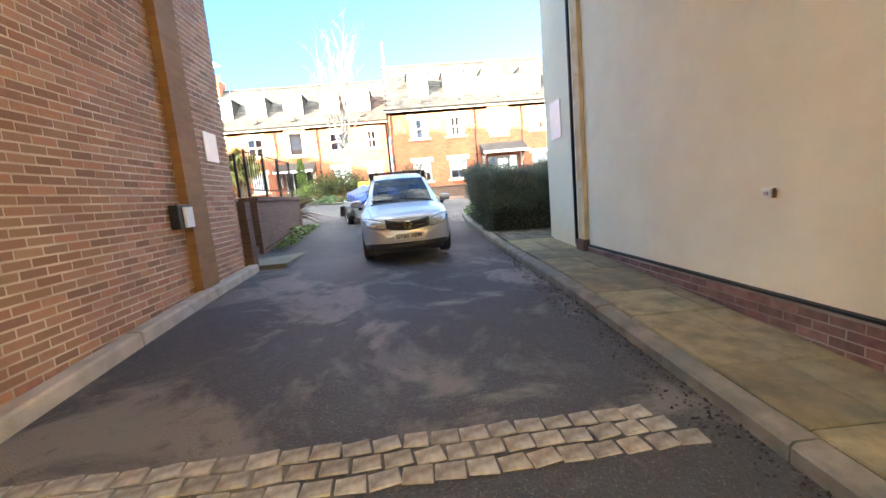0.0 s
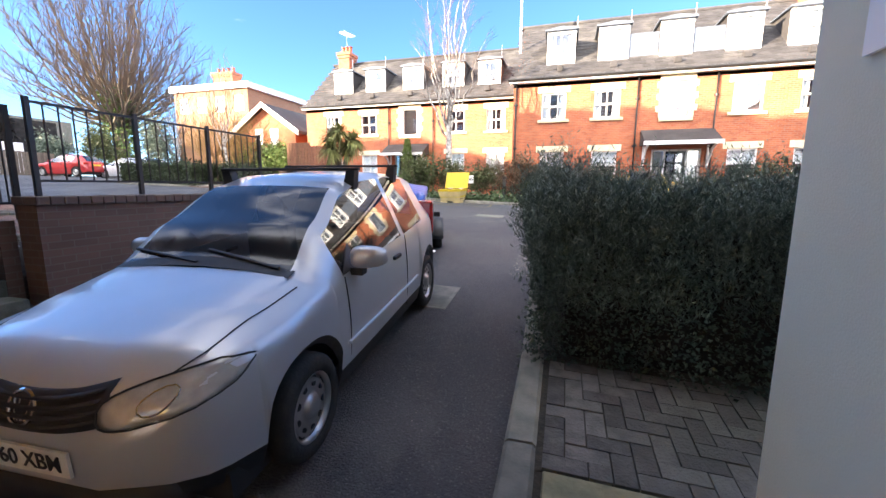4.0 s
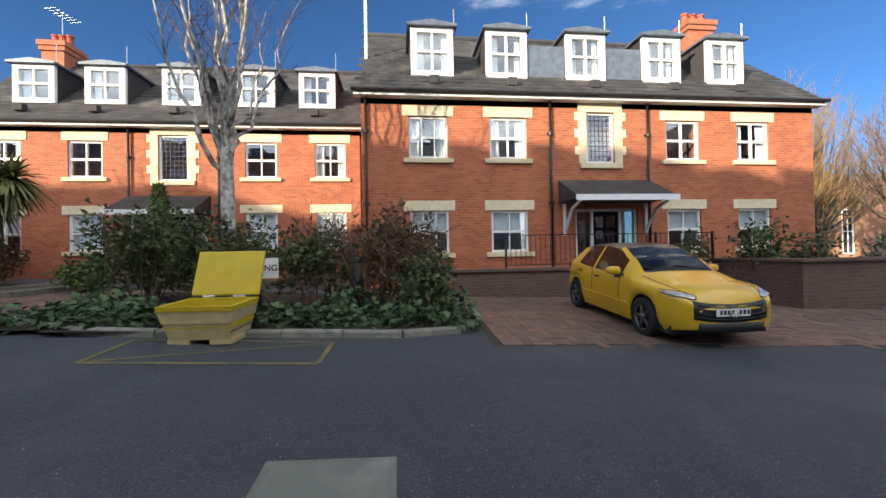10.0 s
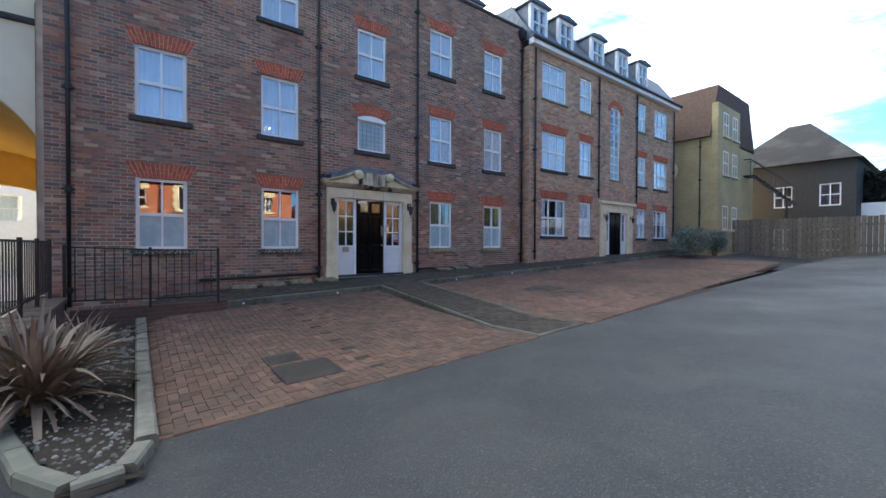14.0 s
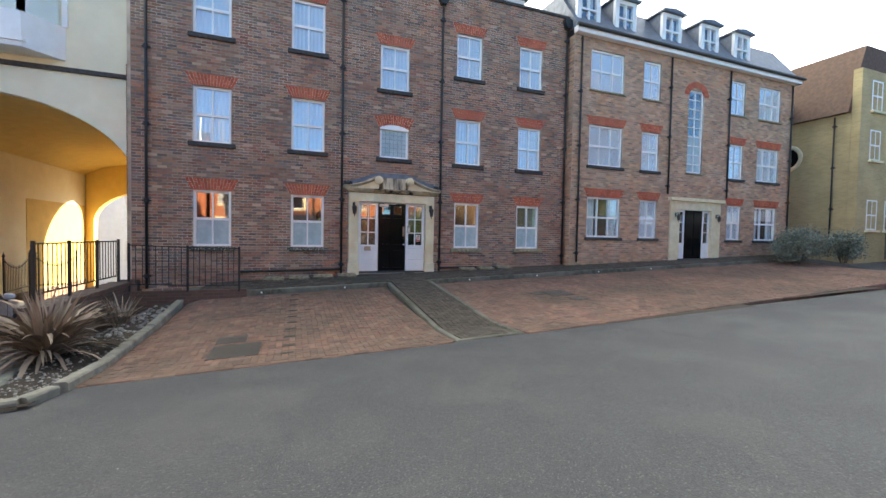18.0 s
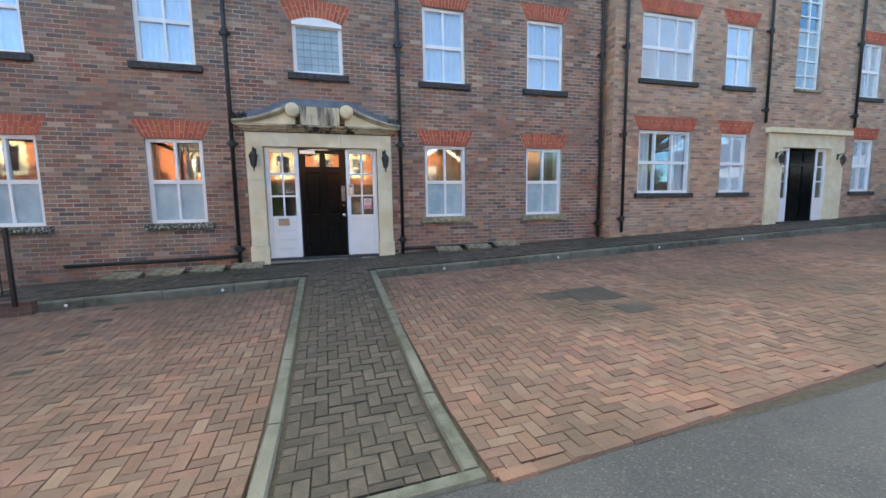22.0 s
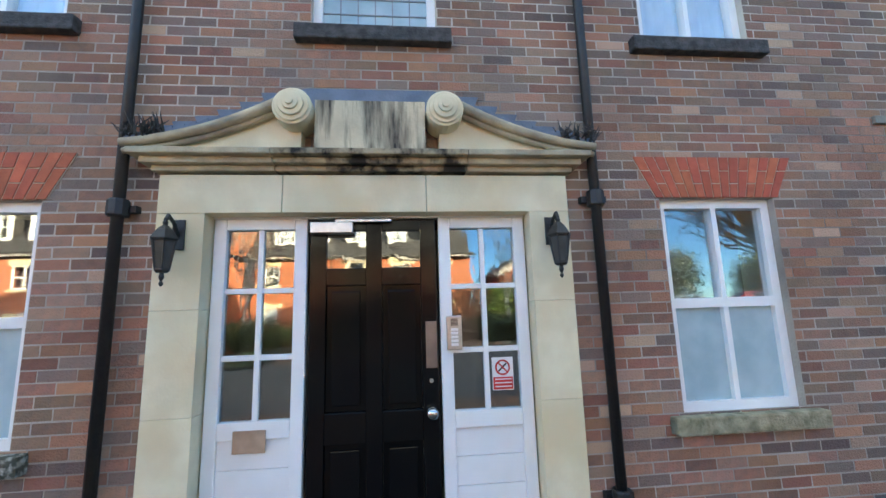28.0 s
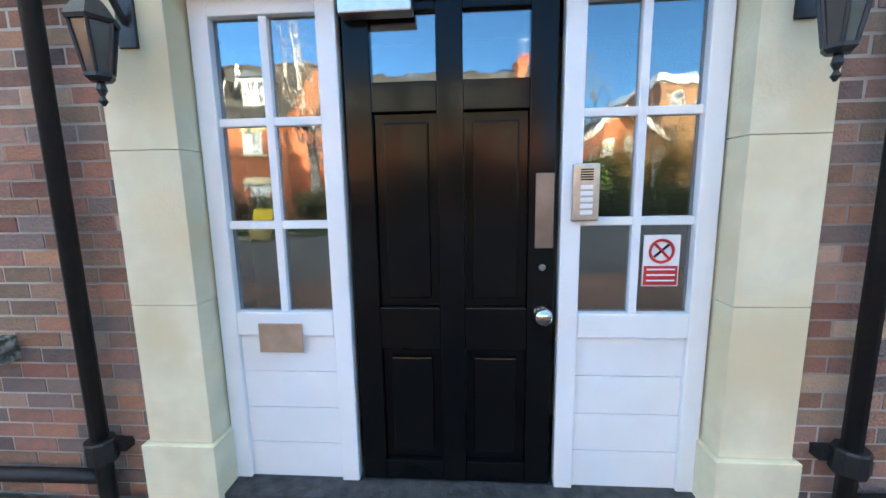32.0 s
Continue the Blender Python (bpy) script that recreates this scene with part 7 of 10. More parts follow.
            bmesh.ops.rotate(bm, verts=bm.verts, cent=(0, 0, 0), matrix=Matrix.Rotation(radians(90 * s), 3, "Y"))
            part("brake", bm, TRIM, wheel)
    # lamps, grille, plates, mirrors, handles
    fz = curve(belt, 0.1)
    hl = spec["headlamp"]
    for s in (1, -1):
        bm = bmesh.new()
        n = 20
        blunt = lambda v: math.copysign(abs(v) ** 0.62, v)
        outline = [(0.5 + 0.5 * blunt(math.cos(6.28318 * (k + 0.5) / n)), 0.5 + 0.5 * blunt(math.sin(6.28318 * (k + 0.5) / n))) for k in range(n)]
        def lamp_pt(a, b, inset):
            x = s * (hl[0] + (hl[1] - hl[0]) * (0.5 + (a - 0.5) * inset))
            sweep = (0.5 + (a - 0.5) * inset)
            z = hl[2] + (hl[3] - hl[2]) * (0.5 + (b - 0.5) * inset) + spec["lamp_rise"] * sweep
            y = nose_y(x, z) - 0.022 * (1.0 - inset) - 0.008
            return (x, y, z)
        rr = [[bm.verts.new(lamp_pt(a, b, q)) for a, b in outline] for q in (1.0, 0.82, 0.5)]
        back_ring = [bm.verts.new((v.co.x, v.co.y + 0.09, v.co.z)) for v in rr[0]]
        for q, w_ in ((back_ring, rr[0]), (rr[0], rr[1]), (rr[1], rr[2])):
            for k in range(n):
                bm.faces.new((q[k], q[(k + 1) % n], w_[(k + 1) % n], w_[k]))
        bm.faces.new(rr[2])
        lamp = smooth(part("headlight", bm, LENS, t))
        bm = bmesh.new()
        rim_pts = [tuple(v.co) for v in lamp.data.vertices[:n]]
        tube(bm, [(px_, py_ - 0.002, pz_) for px_, py_, pz_ in rim_pts + rim_pts[:1]], 0.0045, 5)
        part("lamp_gap", bm, TRIM, lamp)
        bm = bmesh.new()
        ring_pts = [lamp_pt(0.52 + 0.2 * math.cos(k * 0.5236), 0.5 + 0.36 * math.sin(k * 0.5236), 0.75) for k in range(13)]
        tube(bm, [(px_, py_ - 0.006, pz_) for px_, py_, pz_ in ring_pts], 0.004, 5)
        part("reflector_ring", bm, CHROME, lamp, "chrome reflector ring")
        bm = bmesh.new()
        tl = spec["taillamp"]
        box(bm, min(s * tl[0], s * tl[1]), max(s * tl[0], s * tl[1]), L - tl[4], L + 0.012 - tl[5], tl[2], tl[3], bevel=0.03)
        part("tail_light", bm, RED_LENS, t)
        bm = bmesh.new()
        my, mz, mw = cowl + 0.42, curve(belt, cowl + 0.4) + 0.06, curve(half, cowl + 0.4)
        n_a, n_b = 10, 16
        shell = []
        for i in range(n_a + 1):
            lat = math.pi * (i / n_a - 0.5)
            r_ = max(0.0, math.cos(lat)) ** 0.5
            shell.append([bm.verts.new((s * (mw + 0.09 + 0.115 * math.copysign(abs(math.sin(lat)) ** 0.8, math.sin(lat))), my + 0.015 + (0.065 if math.sin(6.28318 * k / n_b) < 0 else 0.04) * r_ * math.sin(6.28318 * k / n_b) + 0.03 * math.sin(lat), mz + 0.03 + (0.075 - 0.012 * math.sin(lat)) * r_ * math.copysign(abs(math.cos(6.28318 * k / n_b)) ** 0.8, math.cos(6.28318 * k / n_b)))) for k in range(n_b)])
        for q, w_ in zip(shell, shell[1:]):
            for k in range(n_b):
                bm.faces.new((q[k], q[(k + 1) % n_b], w_[(k + 1) % n_b], w_[k]))
        bmesh.ops.remove_doubles(bm, verts=bm.verts, dist=0.0005)
        bmesh.ops.dissolve_degenerate(bm, edges=bm.edges, dist=0.0005)
        bmesh.ops.recalc_face_normals(bm, faces=bm.faces)
        smooth(part("wing_mirror", bm, body, t))
        bm = bmesh.new()  # bonnet shut line
        tube(bm, [(s * (skin(y)[6][0] + 0.002), y, skin(y)[6][1] + 0.002) for y in [0.16 + (cowl - 0.22) * k / 14 for k in range(15)]], 0.0035, 4)
        part("bonnet_gap", bm, TRIM, t)
        bm = bmesh.new()  # dark corner of the door window that carries the mirror
        qa, qb = skin(my - 0.14), skin(my + 0.1)
        va = [bm.verts.new((s * (x + d), y, z)) for d in (0.004, 0.012) for x, y, z in ((qa[4][0], my - 0.14, qa[4][1] + 0.005), (qb[4][0], my + 0.1, qb[4][1] + 0.005), (qb[5][0], my + 0.1, qb[5][1] - 0.02))]
        bm.faces.new(va[:3])
        bm.faces.new(va[5:2:-1])
        for i in range(3):
            bm.faces.new((va[i], va[(i + 1) % 3], va[3 + (i + 1) % 3], va[3 + i]))
        bmesh.ops.recalc_face_normals(bm, faces=bm.faces)
        part("mirror_corner", bm, TRIM, t)
        part("mirror_stalk", boxes([(min(s * (mw - 0.06), s * (mw + 0.05)), max(s * (mw - 0.06), s * (mw + 0.05)), my - 0.03, my + 0.05, mz - 0.09, mz - 0.04)]), TRIM, t)
        for hy in spec["handles"]:
            bm = bmesh.new()
            hw = curve(half, hy)
            box(bm, min(s * hw * 0.985, s * (hw + 0.02)), max(s * hw * 0.985, s * (hw + 0.02)), hy - 0.09, hy + 0.07, curve(belt, hy) - 0.15, curve(belt, hy) - 0.115, bevel=0.012)
            part("door_handle", bm, TRIM if spec.get("black_handle") else body, t)
        for dy in spec["shuts"]:
            bm = bmesh.new()
            pts = []
            for k in range(9):
                z = 0.3 + (curve(belt, dy) - 0.3) * k / 8
                pts.append((s * (curve(half, dy) * (0.985 + 0.015 * math.sin(math.pi * k / 8)) + 0.002), dy + 0.02 * math.sin(k * 0.4), z))
            tube(bm, pts, 0.004, 4)
            part("door_gap", bm, TRIM, t)
        bm = bmesh.new()
        tube(bm, [(s * (curve(half, y) + 0.006), y, 0.46 + 0.03 * y / L) for y in [fa + 0.45 + (ra - fa - 0.9) * k / 10 for k in range(11)]], 0.014, 6)
        part("side_strip", bm, body, t)
    gw, g0, g1 = spec["grille"]
    def nose_strip(name, x0, z0, z1, material, proud, n=18, rise=0.0):
        """A band round the front of the car, lying on its skin."""
        bm = bmesh.new()
        a = []
        for k in range(n + 1):
            x = -x0 + 2 * x0 * k / n
            dz = rise * (x / x0) ** 2
            row = [bm.verts.new((x, nose_y(x, z + dz) - proud, z + dz)) for z in (z0, (z0 + z1) / 2, z1)]
            back_y = max(v.co.y for v in row) + 0.06
            a.append(row + [bm.verts.new((x, back_y, z1 + dz)), bm.verts.new((x, back_y, z0 + dz))])
        for p, q in zip(a, a[1:]):
            for i in range(5):
                bm.faces.new((p[i], q[i], q[(i + 1) % 5], p[(i + 1) % 5]))
        bm.faces.new(a[0])
        bm.faces.new(a[-1][::-1])
        bmesh.ops.recalc_face_normals(bm, faces=bm.faces)
        return smooth(part(name, bm, material, t))
    nose_strip("grille", gw, g0, g1, TRIM, 0.006, rise=0.05)
    for k in range(4):
        z = g0 + (g1 - g0) * (k + 0.5) / 4.4
        nose_strip("grille_bar", gw * 0.93, z, z + 0.012, TRIM, 0.016, rise=0.05)
    nose_strip("bumper_lip", spec["lip"], spec.get("lip_z", 0.17), spec.get("lip_z", 0.17) + 0.14, TRIM, 0.012)
    bm = bmesh.new()
    tube(bm, [(0.068 * math.cos(k * 0.3142), 0, 0.068 * math.sin(k * 0.3142)) for k in range(21)], 0.009, 6)
    for a in (-0.9, -0.3, 0.3, 0.9):
        tube(bm, [(0.05 * a, 0, 0.052 - 0.02 * abs(a)), (0.028 * a, 0, -0.05)], 0.006, 5)
    badge = part("badge", bm, CHROME, t, "round chrome badge")
    badge.matrix_basis = pose(0, nose_y(0, (g0 + g1) / 2 + 0.05) - 0.02, (g0 + g1) / 2 + 0.01, -20)
    pl = part("number_plate", boxes([(-0.26, 0.26, 0, 0.012, 0, 0.11)]), PLATE_W, t)
    pl.matrix_basis = pose(0, nose_y(0, spec["plate_z"] + 0.05) - 0.02, spec["plate_z"])
    if plate_text:
        text_mesh(plate_text, 0.098, 0.001, TRIM, pl, pose(0, -0.003, 0.055, 90))
    else:
        part("plate_marks", boxes([(-0.21 + 0.06 * k, -0.17 + 0.06 * k, -0.002, 0.0, 0.025, 0.085) for k in range(8) if k != 4]), TRIM, pl)
    pr = part("rear_plate", boxes([(-0.26, 0.26, 0, 0.012, 0, 0.11)]), PLATE_Y, t)
    pr.matrix_basis = pose(0, L + 0.004, 0.72)
    bm = bmesh.new()
    scuttle = [[bm.verts.new((x, cowl + q + 0.05 * (1 - (x / 0.7) ** 2), curve(top, cowl + q + 0.05 * (1 - (x / 0.7) ** 2)) + 0.008 - 0.03 * (x / 0.62) ** 2)) for x in [-0.62 + 0.124 * k for k in range(11)]] for q in (-0.05, 0.03)]
    for k in range(10):
        bm.faces.new((scuttle[0][k], scuttle[0][k + 1], scuttle[1][k + 1], scuttle[1][k]))
    part("scuttle", bm, TRIM, t)
    for x0 in (0.52, -0.05):
        bm = bmesh.new()
        tube(bm, [(x0 - 0.11 * k, cowl + 0.03 + 0.018 * k, curve(top, cowl + 0.03 + 0.018 * k) + 0.012 - 0.05 * (x0 - 0.11 * k) ** 2) for k in range(6)], 0.011, 5)
        part("wiper", bm, TRIM, t)
    if rack:
        for y in (scr + 0.25, scr + 1.15):
            bm = bmesh.new()
            zt = curve(top, y)
            box(bm, -0.62, 0.62, y - 0.026, y + 0.026, zt + 0.05, zt + 0.073, bevel=0.008)
            bar = part("roof_bar", bm, TRIM, t)
            for s in (-1, 1):
                bm = bmesh.new()
                prism(bm, [(s * 0.5, zt - 0.055), (s * 0.585, zt - 0.1), (s * 0.6, zt + 0.05), (s * 0.53, zt + 0.05)], y - 0.04, y + 0.04)
                part("bar_foot", bm, TRIM, bar)
    return t


SMALL = dict(L=3.83, W=1.66, fa=0.78, ra=3.24, wr=0.295, cowl=0.98, scr=1.72, tail0=3.35, tail1=3.74, win0=1.2, win1=3.35,
             top=[(0, 0.57), (0.02, 0.66), (0.06, 0.74), (0.13, 0.805), (0.3, 0.885), (0.6, 0.945), (0.98, 1.0), (1.35, 1.25), (1.72, 1.45), (2.1, 1.525), (2.6, 1.535), (3.1, 1.5), (3.35, 1.46), (3.55, 1.24), (3.74, 1.0), (3.8, 0.85), (3.83, 0.62)],
             belt=[(0, 0.5), (0.12, 0.71), (0.4, 0.82), (1.0, 0.9), (2.4, 0.96), (3.5, 1.03), (3.83, 0.6)],
             half=[(0, 0.36), (0.03, 0.5), (0.08, 0.61), (0.2, 0.72), (0.42, 0.785), (0.8, 0.82), (1.6, 0.83), (3.0, 0.825), (3.5, 0.79), (3.75, 0.72), (3.83, 0.64)],
             roofw=[(0, 0.3), (0.06, 0.44), (0.3, 0.62), (0.98, 0.69), (1.35, 0.64), (1.72, 0.575), (2.4, 0.56), (3.2, 0.55), (3.5, 0.58), (3.83, 0.56)],
             low=[(0, 0.34), (0.3, 0.24), (0.5, 0.2), (3.3, 0.2), (3.83, 0.34)], pillars=[(1.1, 1.28), (2.42, 2.5), (3.12, 3.35)],
             headlamp=(0.37, 0.77, 0.6, 0.745), lamp_rise=0.085, lamp_rake=0.45, taillamp=(0.55, 0.76, 0.75, 1.15, 0.14, 0.05),
             grille=(0.39, 0.585, 0.735), lip=0.62, lip_z=0.235, plate_z=0.425, handles=(2.2,), shuts=(1.25, 2.45), black_handle=True, black_sill=True)
CITY = dict(SMALL, L=4.06, W=1.74, fa=0.82, ra=3.36, wr=0.315, cowl=1.12, scr=1.95, tail0=3.5, tail1=3.88, win0=1.45, win1=3.45,
            top=[(0, 0.6), (0.03, 0.74), (0.15, 0.84), (0.4, 0.9), (1.12, 1.02), (1.5, 1.24), (1.95, 1.42), (2.4, 1.46), (3.0, 1.44), (3.5, 1.38), (3.7, 1.22), (3.88, 1.02), (4.0, 0.85), (4.06, 0.6)],
            belt=[(0, 0.6), (0.15, 0.76), (0.5, 0.84), (1.2, 0.9), (2.6, 0.96), (3.6, 1.05), (4.06, 0.58)],
            half=[(0, 0.46), (0.03, 0.58), (0.09, 0.69), (0.25, 0.79), (0.5, 0.84), (0.9, 0.87), (3.3, 0.87), (3.7, 0.83), (4.0, 0.74), (4.06, 0.66)],
            roofw=[(0, 0.5), (0.4, 0.64), (1.12, 0.72), (1.5, 0.66), (1.95, 0.58), (3.0, 0.55), (3.5, 0.54), (3.88, 0.58), (4.06, 0.58)],
            low=[(0, 0.28), (0.5, 0.19), (3.5, 0.19), (4.06, 0.34)], pillars=[(1.4, 1.52), (2.5, 2.58), (3.2, 3.45)],
            headlamp=(0.46, 0.8, 0.68, 0.78), lamp_rise=0.06, lamp_rake=0.5, taillamp=(0.5, 0.745, 0.8, 0.95, 0.2, 0.08),
            grille=(0.42, 0.33, 0.63), lip=0.42, plate_z=0.46, handles=(2.35, 3.1), shuts=(1.5, 2.55), black_sill=False)
GOLFY = dict(CITY, L=4.15, W=1.73, ra=3.4, black_sill=False, taillamp=(0.62, 0.815, 0.78, 0.98, 0.3, 0.06), pillars=[(1.45, 1.7), (2.42, 2.5), (3.06, 3.11)], win1=3.42, handles=(2.35, 3.0), tail0=3.72, tail1=4.0,
             top=[(0, 0.6), (0.03, 0.72), (0.15, 0.82), (0.4, 0.88), (1.12, 0.98), (1.5, 1.19), (1.95, 1.36), (2.4, 1.4), (3.0, 1.39), (3.5, 1.36), (3.72, 1.32), (3.86, 1.14), (4.0, 0.96), (4.1, 0.86), (4.15, 0.6)],
             belt=[(0, 0.56), (0.15, 0.74), (0.5, 0.82), (1.2, 0.87), (2.6, 0.92), (3.7, 0.97), (4.0, 0.9), (4.15, 0.55)],
             half=[(0, 0.46), (0.03, 0.58), (0.09, 0.69), (0.25, 0.79), (0.5, 0.84), (0.9, 0.865), (3.5, 0.865), (3.9, 0.84), (4.08, 0.8), (4.15, 0.72)],
             roofw=[(0, 0.4), (0.4, 0.62), (1.12, 0.72), (1.5, 0.67), (1.95, 0.6), (3.0, 0.58), (3.72, 0.56), (3.9, 0.62), (4.05, 0.68), (4.15, 0.66)])

LION = dict(CITY, grille=(0.56, 0.38, 0.64), headlamp=(0.5, 0.83, 0.7, 0.775), lip=0.5, plate_z=0.47)

CAR_RX = 3.7
hatchback(pose(-0.11, 4.95, gz(-0.15, 4.94) + 0.0, CAR_RX, 0, 3.8), SILVER, "silver three-door hatchback with black roof bars parked on the drive", SMALL, plate_text="GY60 XBM", rack=True, scale=0.87)
hatchback(pose(3.93, 16.13, gz(3.93, 16.3) + 0.01, 3.2, 0, -1), YELLOW, "bright yellow five-door hatchback parked nose out", LION, group="parked cars", rims="spoke", scale=0.77, roof_m=NAVY, rim_m=DARK_ALLOY)
hatchback(pose(6.75, 7.32, gz(6.75, 8.07) - 0.049, 3.72, 2.06, 0), NAVY, "shiny black hatchback with silver five-spoke wheels", GOLFY, group="parked cars", rims="spoke", scale=0.93, rim_m=BRIGHT_ALLOY)
hatchback(pose(8.55, 11.46, gz(8.5, 10.7) + 0.03, -3.5, -2, 195), PEARL, "white hatchback parked beside the black one", CITY, group="parked cars", scale=0.92)
hatchback(pose(17.1, 16.9, gz(15.5, 16.2), 0, 2, 107), NAVY, "dark blue hatchback parked before the far wall", CITY, group="parked cars", scale=0.92)
hatchback(pose(18.0, 15.4, gz(16.2, 15), 0, 2, 107), SILVER, "silver hatchback parked before the far wall", CITY, group="parked cars", scale=0.92)
hatchback(pose(-27.2, 23.3, gz(-25, 18), 0, 0, -80), SILVER, "silver hatchback parked by the west fence", CITY, group="parked cars", scale=0.92)
hatchback(pose(-18.4, 20.9, gz(-18, 20), 0, 0, 80), SILVER, "silver hatchback parked behind the hedge", CITY, group="parked cars", scale=0.92)
hatchback(pose(-21.5, 23.4, gz(-21, 23), 0, 0, 80), PEARL, "white hatchback parked behind the hedge", CITY, group="parked cars", scale=0.92)
hatchback(pose(-29.9, 21.6, gz(-28, 18), 0, 0, -80), CRIMSON, "red hatchback parked by the fence", CITY, group="parked cars", scale=0.92)

# trailer under a blue sheet
GALV = mat("galvanised_steel", (0.52, 0.55, 0.54), 0.5, metal=0.2, other=(0.4, 0.43, 0.42), scale=9, bump=0.1)
TARP = mat("blue_tarpaulin", (0.008, 0.1, 0.46), 0.34, other=(0.006, 0.07, 0.36), scale=3, bump=0.3, bump_scale=5)
trailer = thing("trailer", pose(-0.68, 9.13, gz(-0.68, 9.13), CAR_RX, 0, 17), "galvanised box trailer under a tied blue sheet", "trailer")
TL, TW, RAIL = 2.34, 0.59, 0.53
for s in (-1, 1):
    bm = bmesh.new()
    box(bm, s * TW - 0.012, s * TW + 0.012, 0.0, TL, 0.25, RAIL, bevel=0.005)
    for k in range(4):
        box(bm, s * (TW + 0.014) - 0.012, s * (TW + 0.014) + 0.012, 0.1 + 0.7 * k, 0.14 + 0.7 * k, 0.25, RAIL - 0.03)
    part("side_panel", bm, GALV, trailer)
for y in (0.0, TL):
    bm = bmesh.new()
    box(bm, -TW, TW, y - 0.012, y + 0.012, 0.2, RAIL, bevel=0.005)
    part("end_panel", bm, GALV, trailer)
part("floor", boxes([(-TW, TW, 0.0, TL, 0.22, 0.25)]), GALV, trailer)
for s in (-1, 1):
    bm = bmesh.new()
    box(bm, s * TW - 0.03, s * TW + 0.03, -0.03, TL + 0.03, RAIL, RAIL + 0.035, bevel=0.01)
    part("rim_rail", bm, GALV, trailer)
bm = bmesh.new()
box(bm, -TW + 0.032, TW - 0.032, -0.03, 0.03, RAIL, RAIL + 0.035, bevel=0.01)
part("rim_rail", bm, GALV, trailer)
for s in (-1, 1):
    bm = bmesh.new()
    box(bm, s * TW - 0.02, s * TW + 0.02, -0.045, -0.013, 0.12, RAIL - 0.02, bevel=0.008)
    part("corner_post", bm, TILE_BROWN if s > 0 else GALV, trailer)


def trailer_wheel(m, hub_side, spare=False):
    bm = bmesh.new()
    lathe(bm, [(0.15, -0.065), (0.18, -0.075), (0.212, -0.075), (0.228, -0.045), (0.23, 0.0), (0.228, 0.045), (0.212, 0.075), (0.19, 0.075), (0.15, 0.065)], 32)
    open_ends(bm)
    w = smooth(part("spare_wheel" if spare else "wheel", bm, TYRE, trailer))
    w.matrix_basis = m
    bm = bmesh.new()
    lathe(bm, [(0.152, 0.0), (0.155, 0.07), (0.14, 0.066), (0.12, 0.035), (0.07, 0.03), (0.05, 0.045), (0.03, 0.045)], 28)
    for k in range(4):
        lathe(bm, [(0.01, 0.03), (0.01, 0.045)], 6, (0.075 * math.cos(1.571 * k), 0.075 * math.sin(1.571 * k), 0))
    smooth(part("rim", bm, PLATE_W if spare else GALV, w))
    return w


trailer_wheel(pose(0.15, -0.14, 0.2, 90), 1, True)
for s in (-1, 1):
    trailer_wheel(pose(s * 0.72, 0.95, 0.225, 0, 90 * s, 0), s)
    bm = bmesh.new()
    rr = []
    for k in range(13):
        a = math.pi * (-0.04 + 1.08 * k / 12)
        rr.append([bm.verts.new((s * (0.62 + d), 0.95 + r_ * math.cos(a), 0.215 + r_ * math.sin(a))) for d, r_ in ((0, 0.265), (0, 0.28), (0.17, 0.28), (0.2, 0.255), (0.19, 0.22), (0.17, 0.265))])
    for p, q in zip(rr, rr[1:]):
        for i in range(6):
            bm.faces.new((p[i], q[i], q[(i + 1) % 6], p[(i + 1) % 6]))
    bm.faces.new(rr[0])
    bm.faces.new(rr[-1][::-1])
    bmesh.ops.recalc_face_normals(bm, faces=bm.faces)
    smooth(part("mudguard", bm, PLASTIC, trailer))
    bm = bmesh.new()
    for x0, x1 in ((s * 0.6, s * 0.76),):
        prism(bm, [(TL - 0.2, 0.42), (TL - 0.14, 0.12), (TL + 0.04, 0.12), (TL + 0.07, 0.15), (TL + 0.06, 0.24), (TL - 0.1, 0.42)], min(x0, x1), max(x0, x1))
    bmesh.ops.transform(bm, matrix=Matrix(((0, 1, 0, 0), (1, 0, 0, 0), (0, 0, 1, 0), (0, 0, 0, 1))), verts=bm.verts)
    bmesh.ops.recalc_face_normals(bm, faces=bm.faces)
    lb = part("lamp_bracket", bm, TRIM, trailer)
    bm = bmesh.new()
    box(bm, min(s * 0.62, s * 0.74), max(s * 0.62, s * 0.74), TL + 0.065, TL + 0.085, 0.14, 0.24, bevel=0.006)
    part("tail_light", bm, RED_LENS, lb)
bm = bmesh.new()
tube(bm, [(0.54, -0.05, 0.16), (0.62, -0.06, 0.15), (0.7, -0.05, 0.14)], 0.028, 6)
part("prop_stand", bm, CHROME, trailer)
bm = bmesh.new()
tube(bm, [(-0.45, 0.0, 0.2), (0, -0.85, 0.2)], 0.028, 6)
tube(bm, [(0.45, 0.0, 0.2), (0, -0.85, 0.2), (0, -1.05, 0.22)], 0.028, 6)
part("drawbar", bm, GALV, trailer)
LOAD = mat("pale_grey_board", (0.62, 0.67, 0.64), 0.7, other=(0.53, 0.58, 0.56), scale=3, bump=0.1, blotch=(0.5, 0.53, 0.5), blotch_scale=2)
bm = bmesh.new()
prism(bm, [(-0.47, 0.26), (0.5, 0.26), (0.5, 0.85), (0.42, 0.85), (0.3, 0.72), (0.0, 0.62), (-0.47, 0.5)], 0.5, TL - 0.1)
part("load", bm, LOAD, trailer, "pale grey boarded load")
# sheet: laid over the load, hanging at both sides, drawn down to the front rail
bm = bmesh.new()
nx, ny = 72, 84


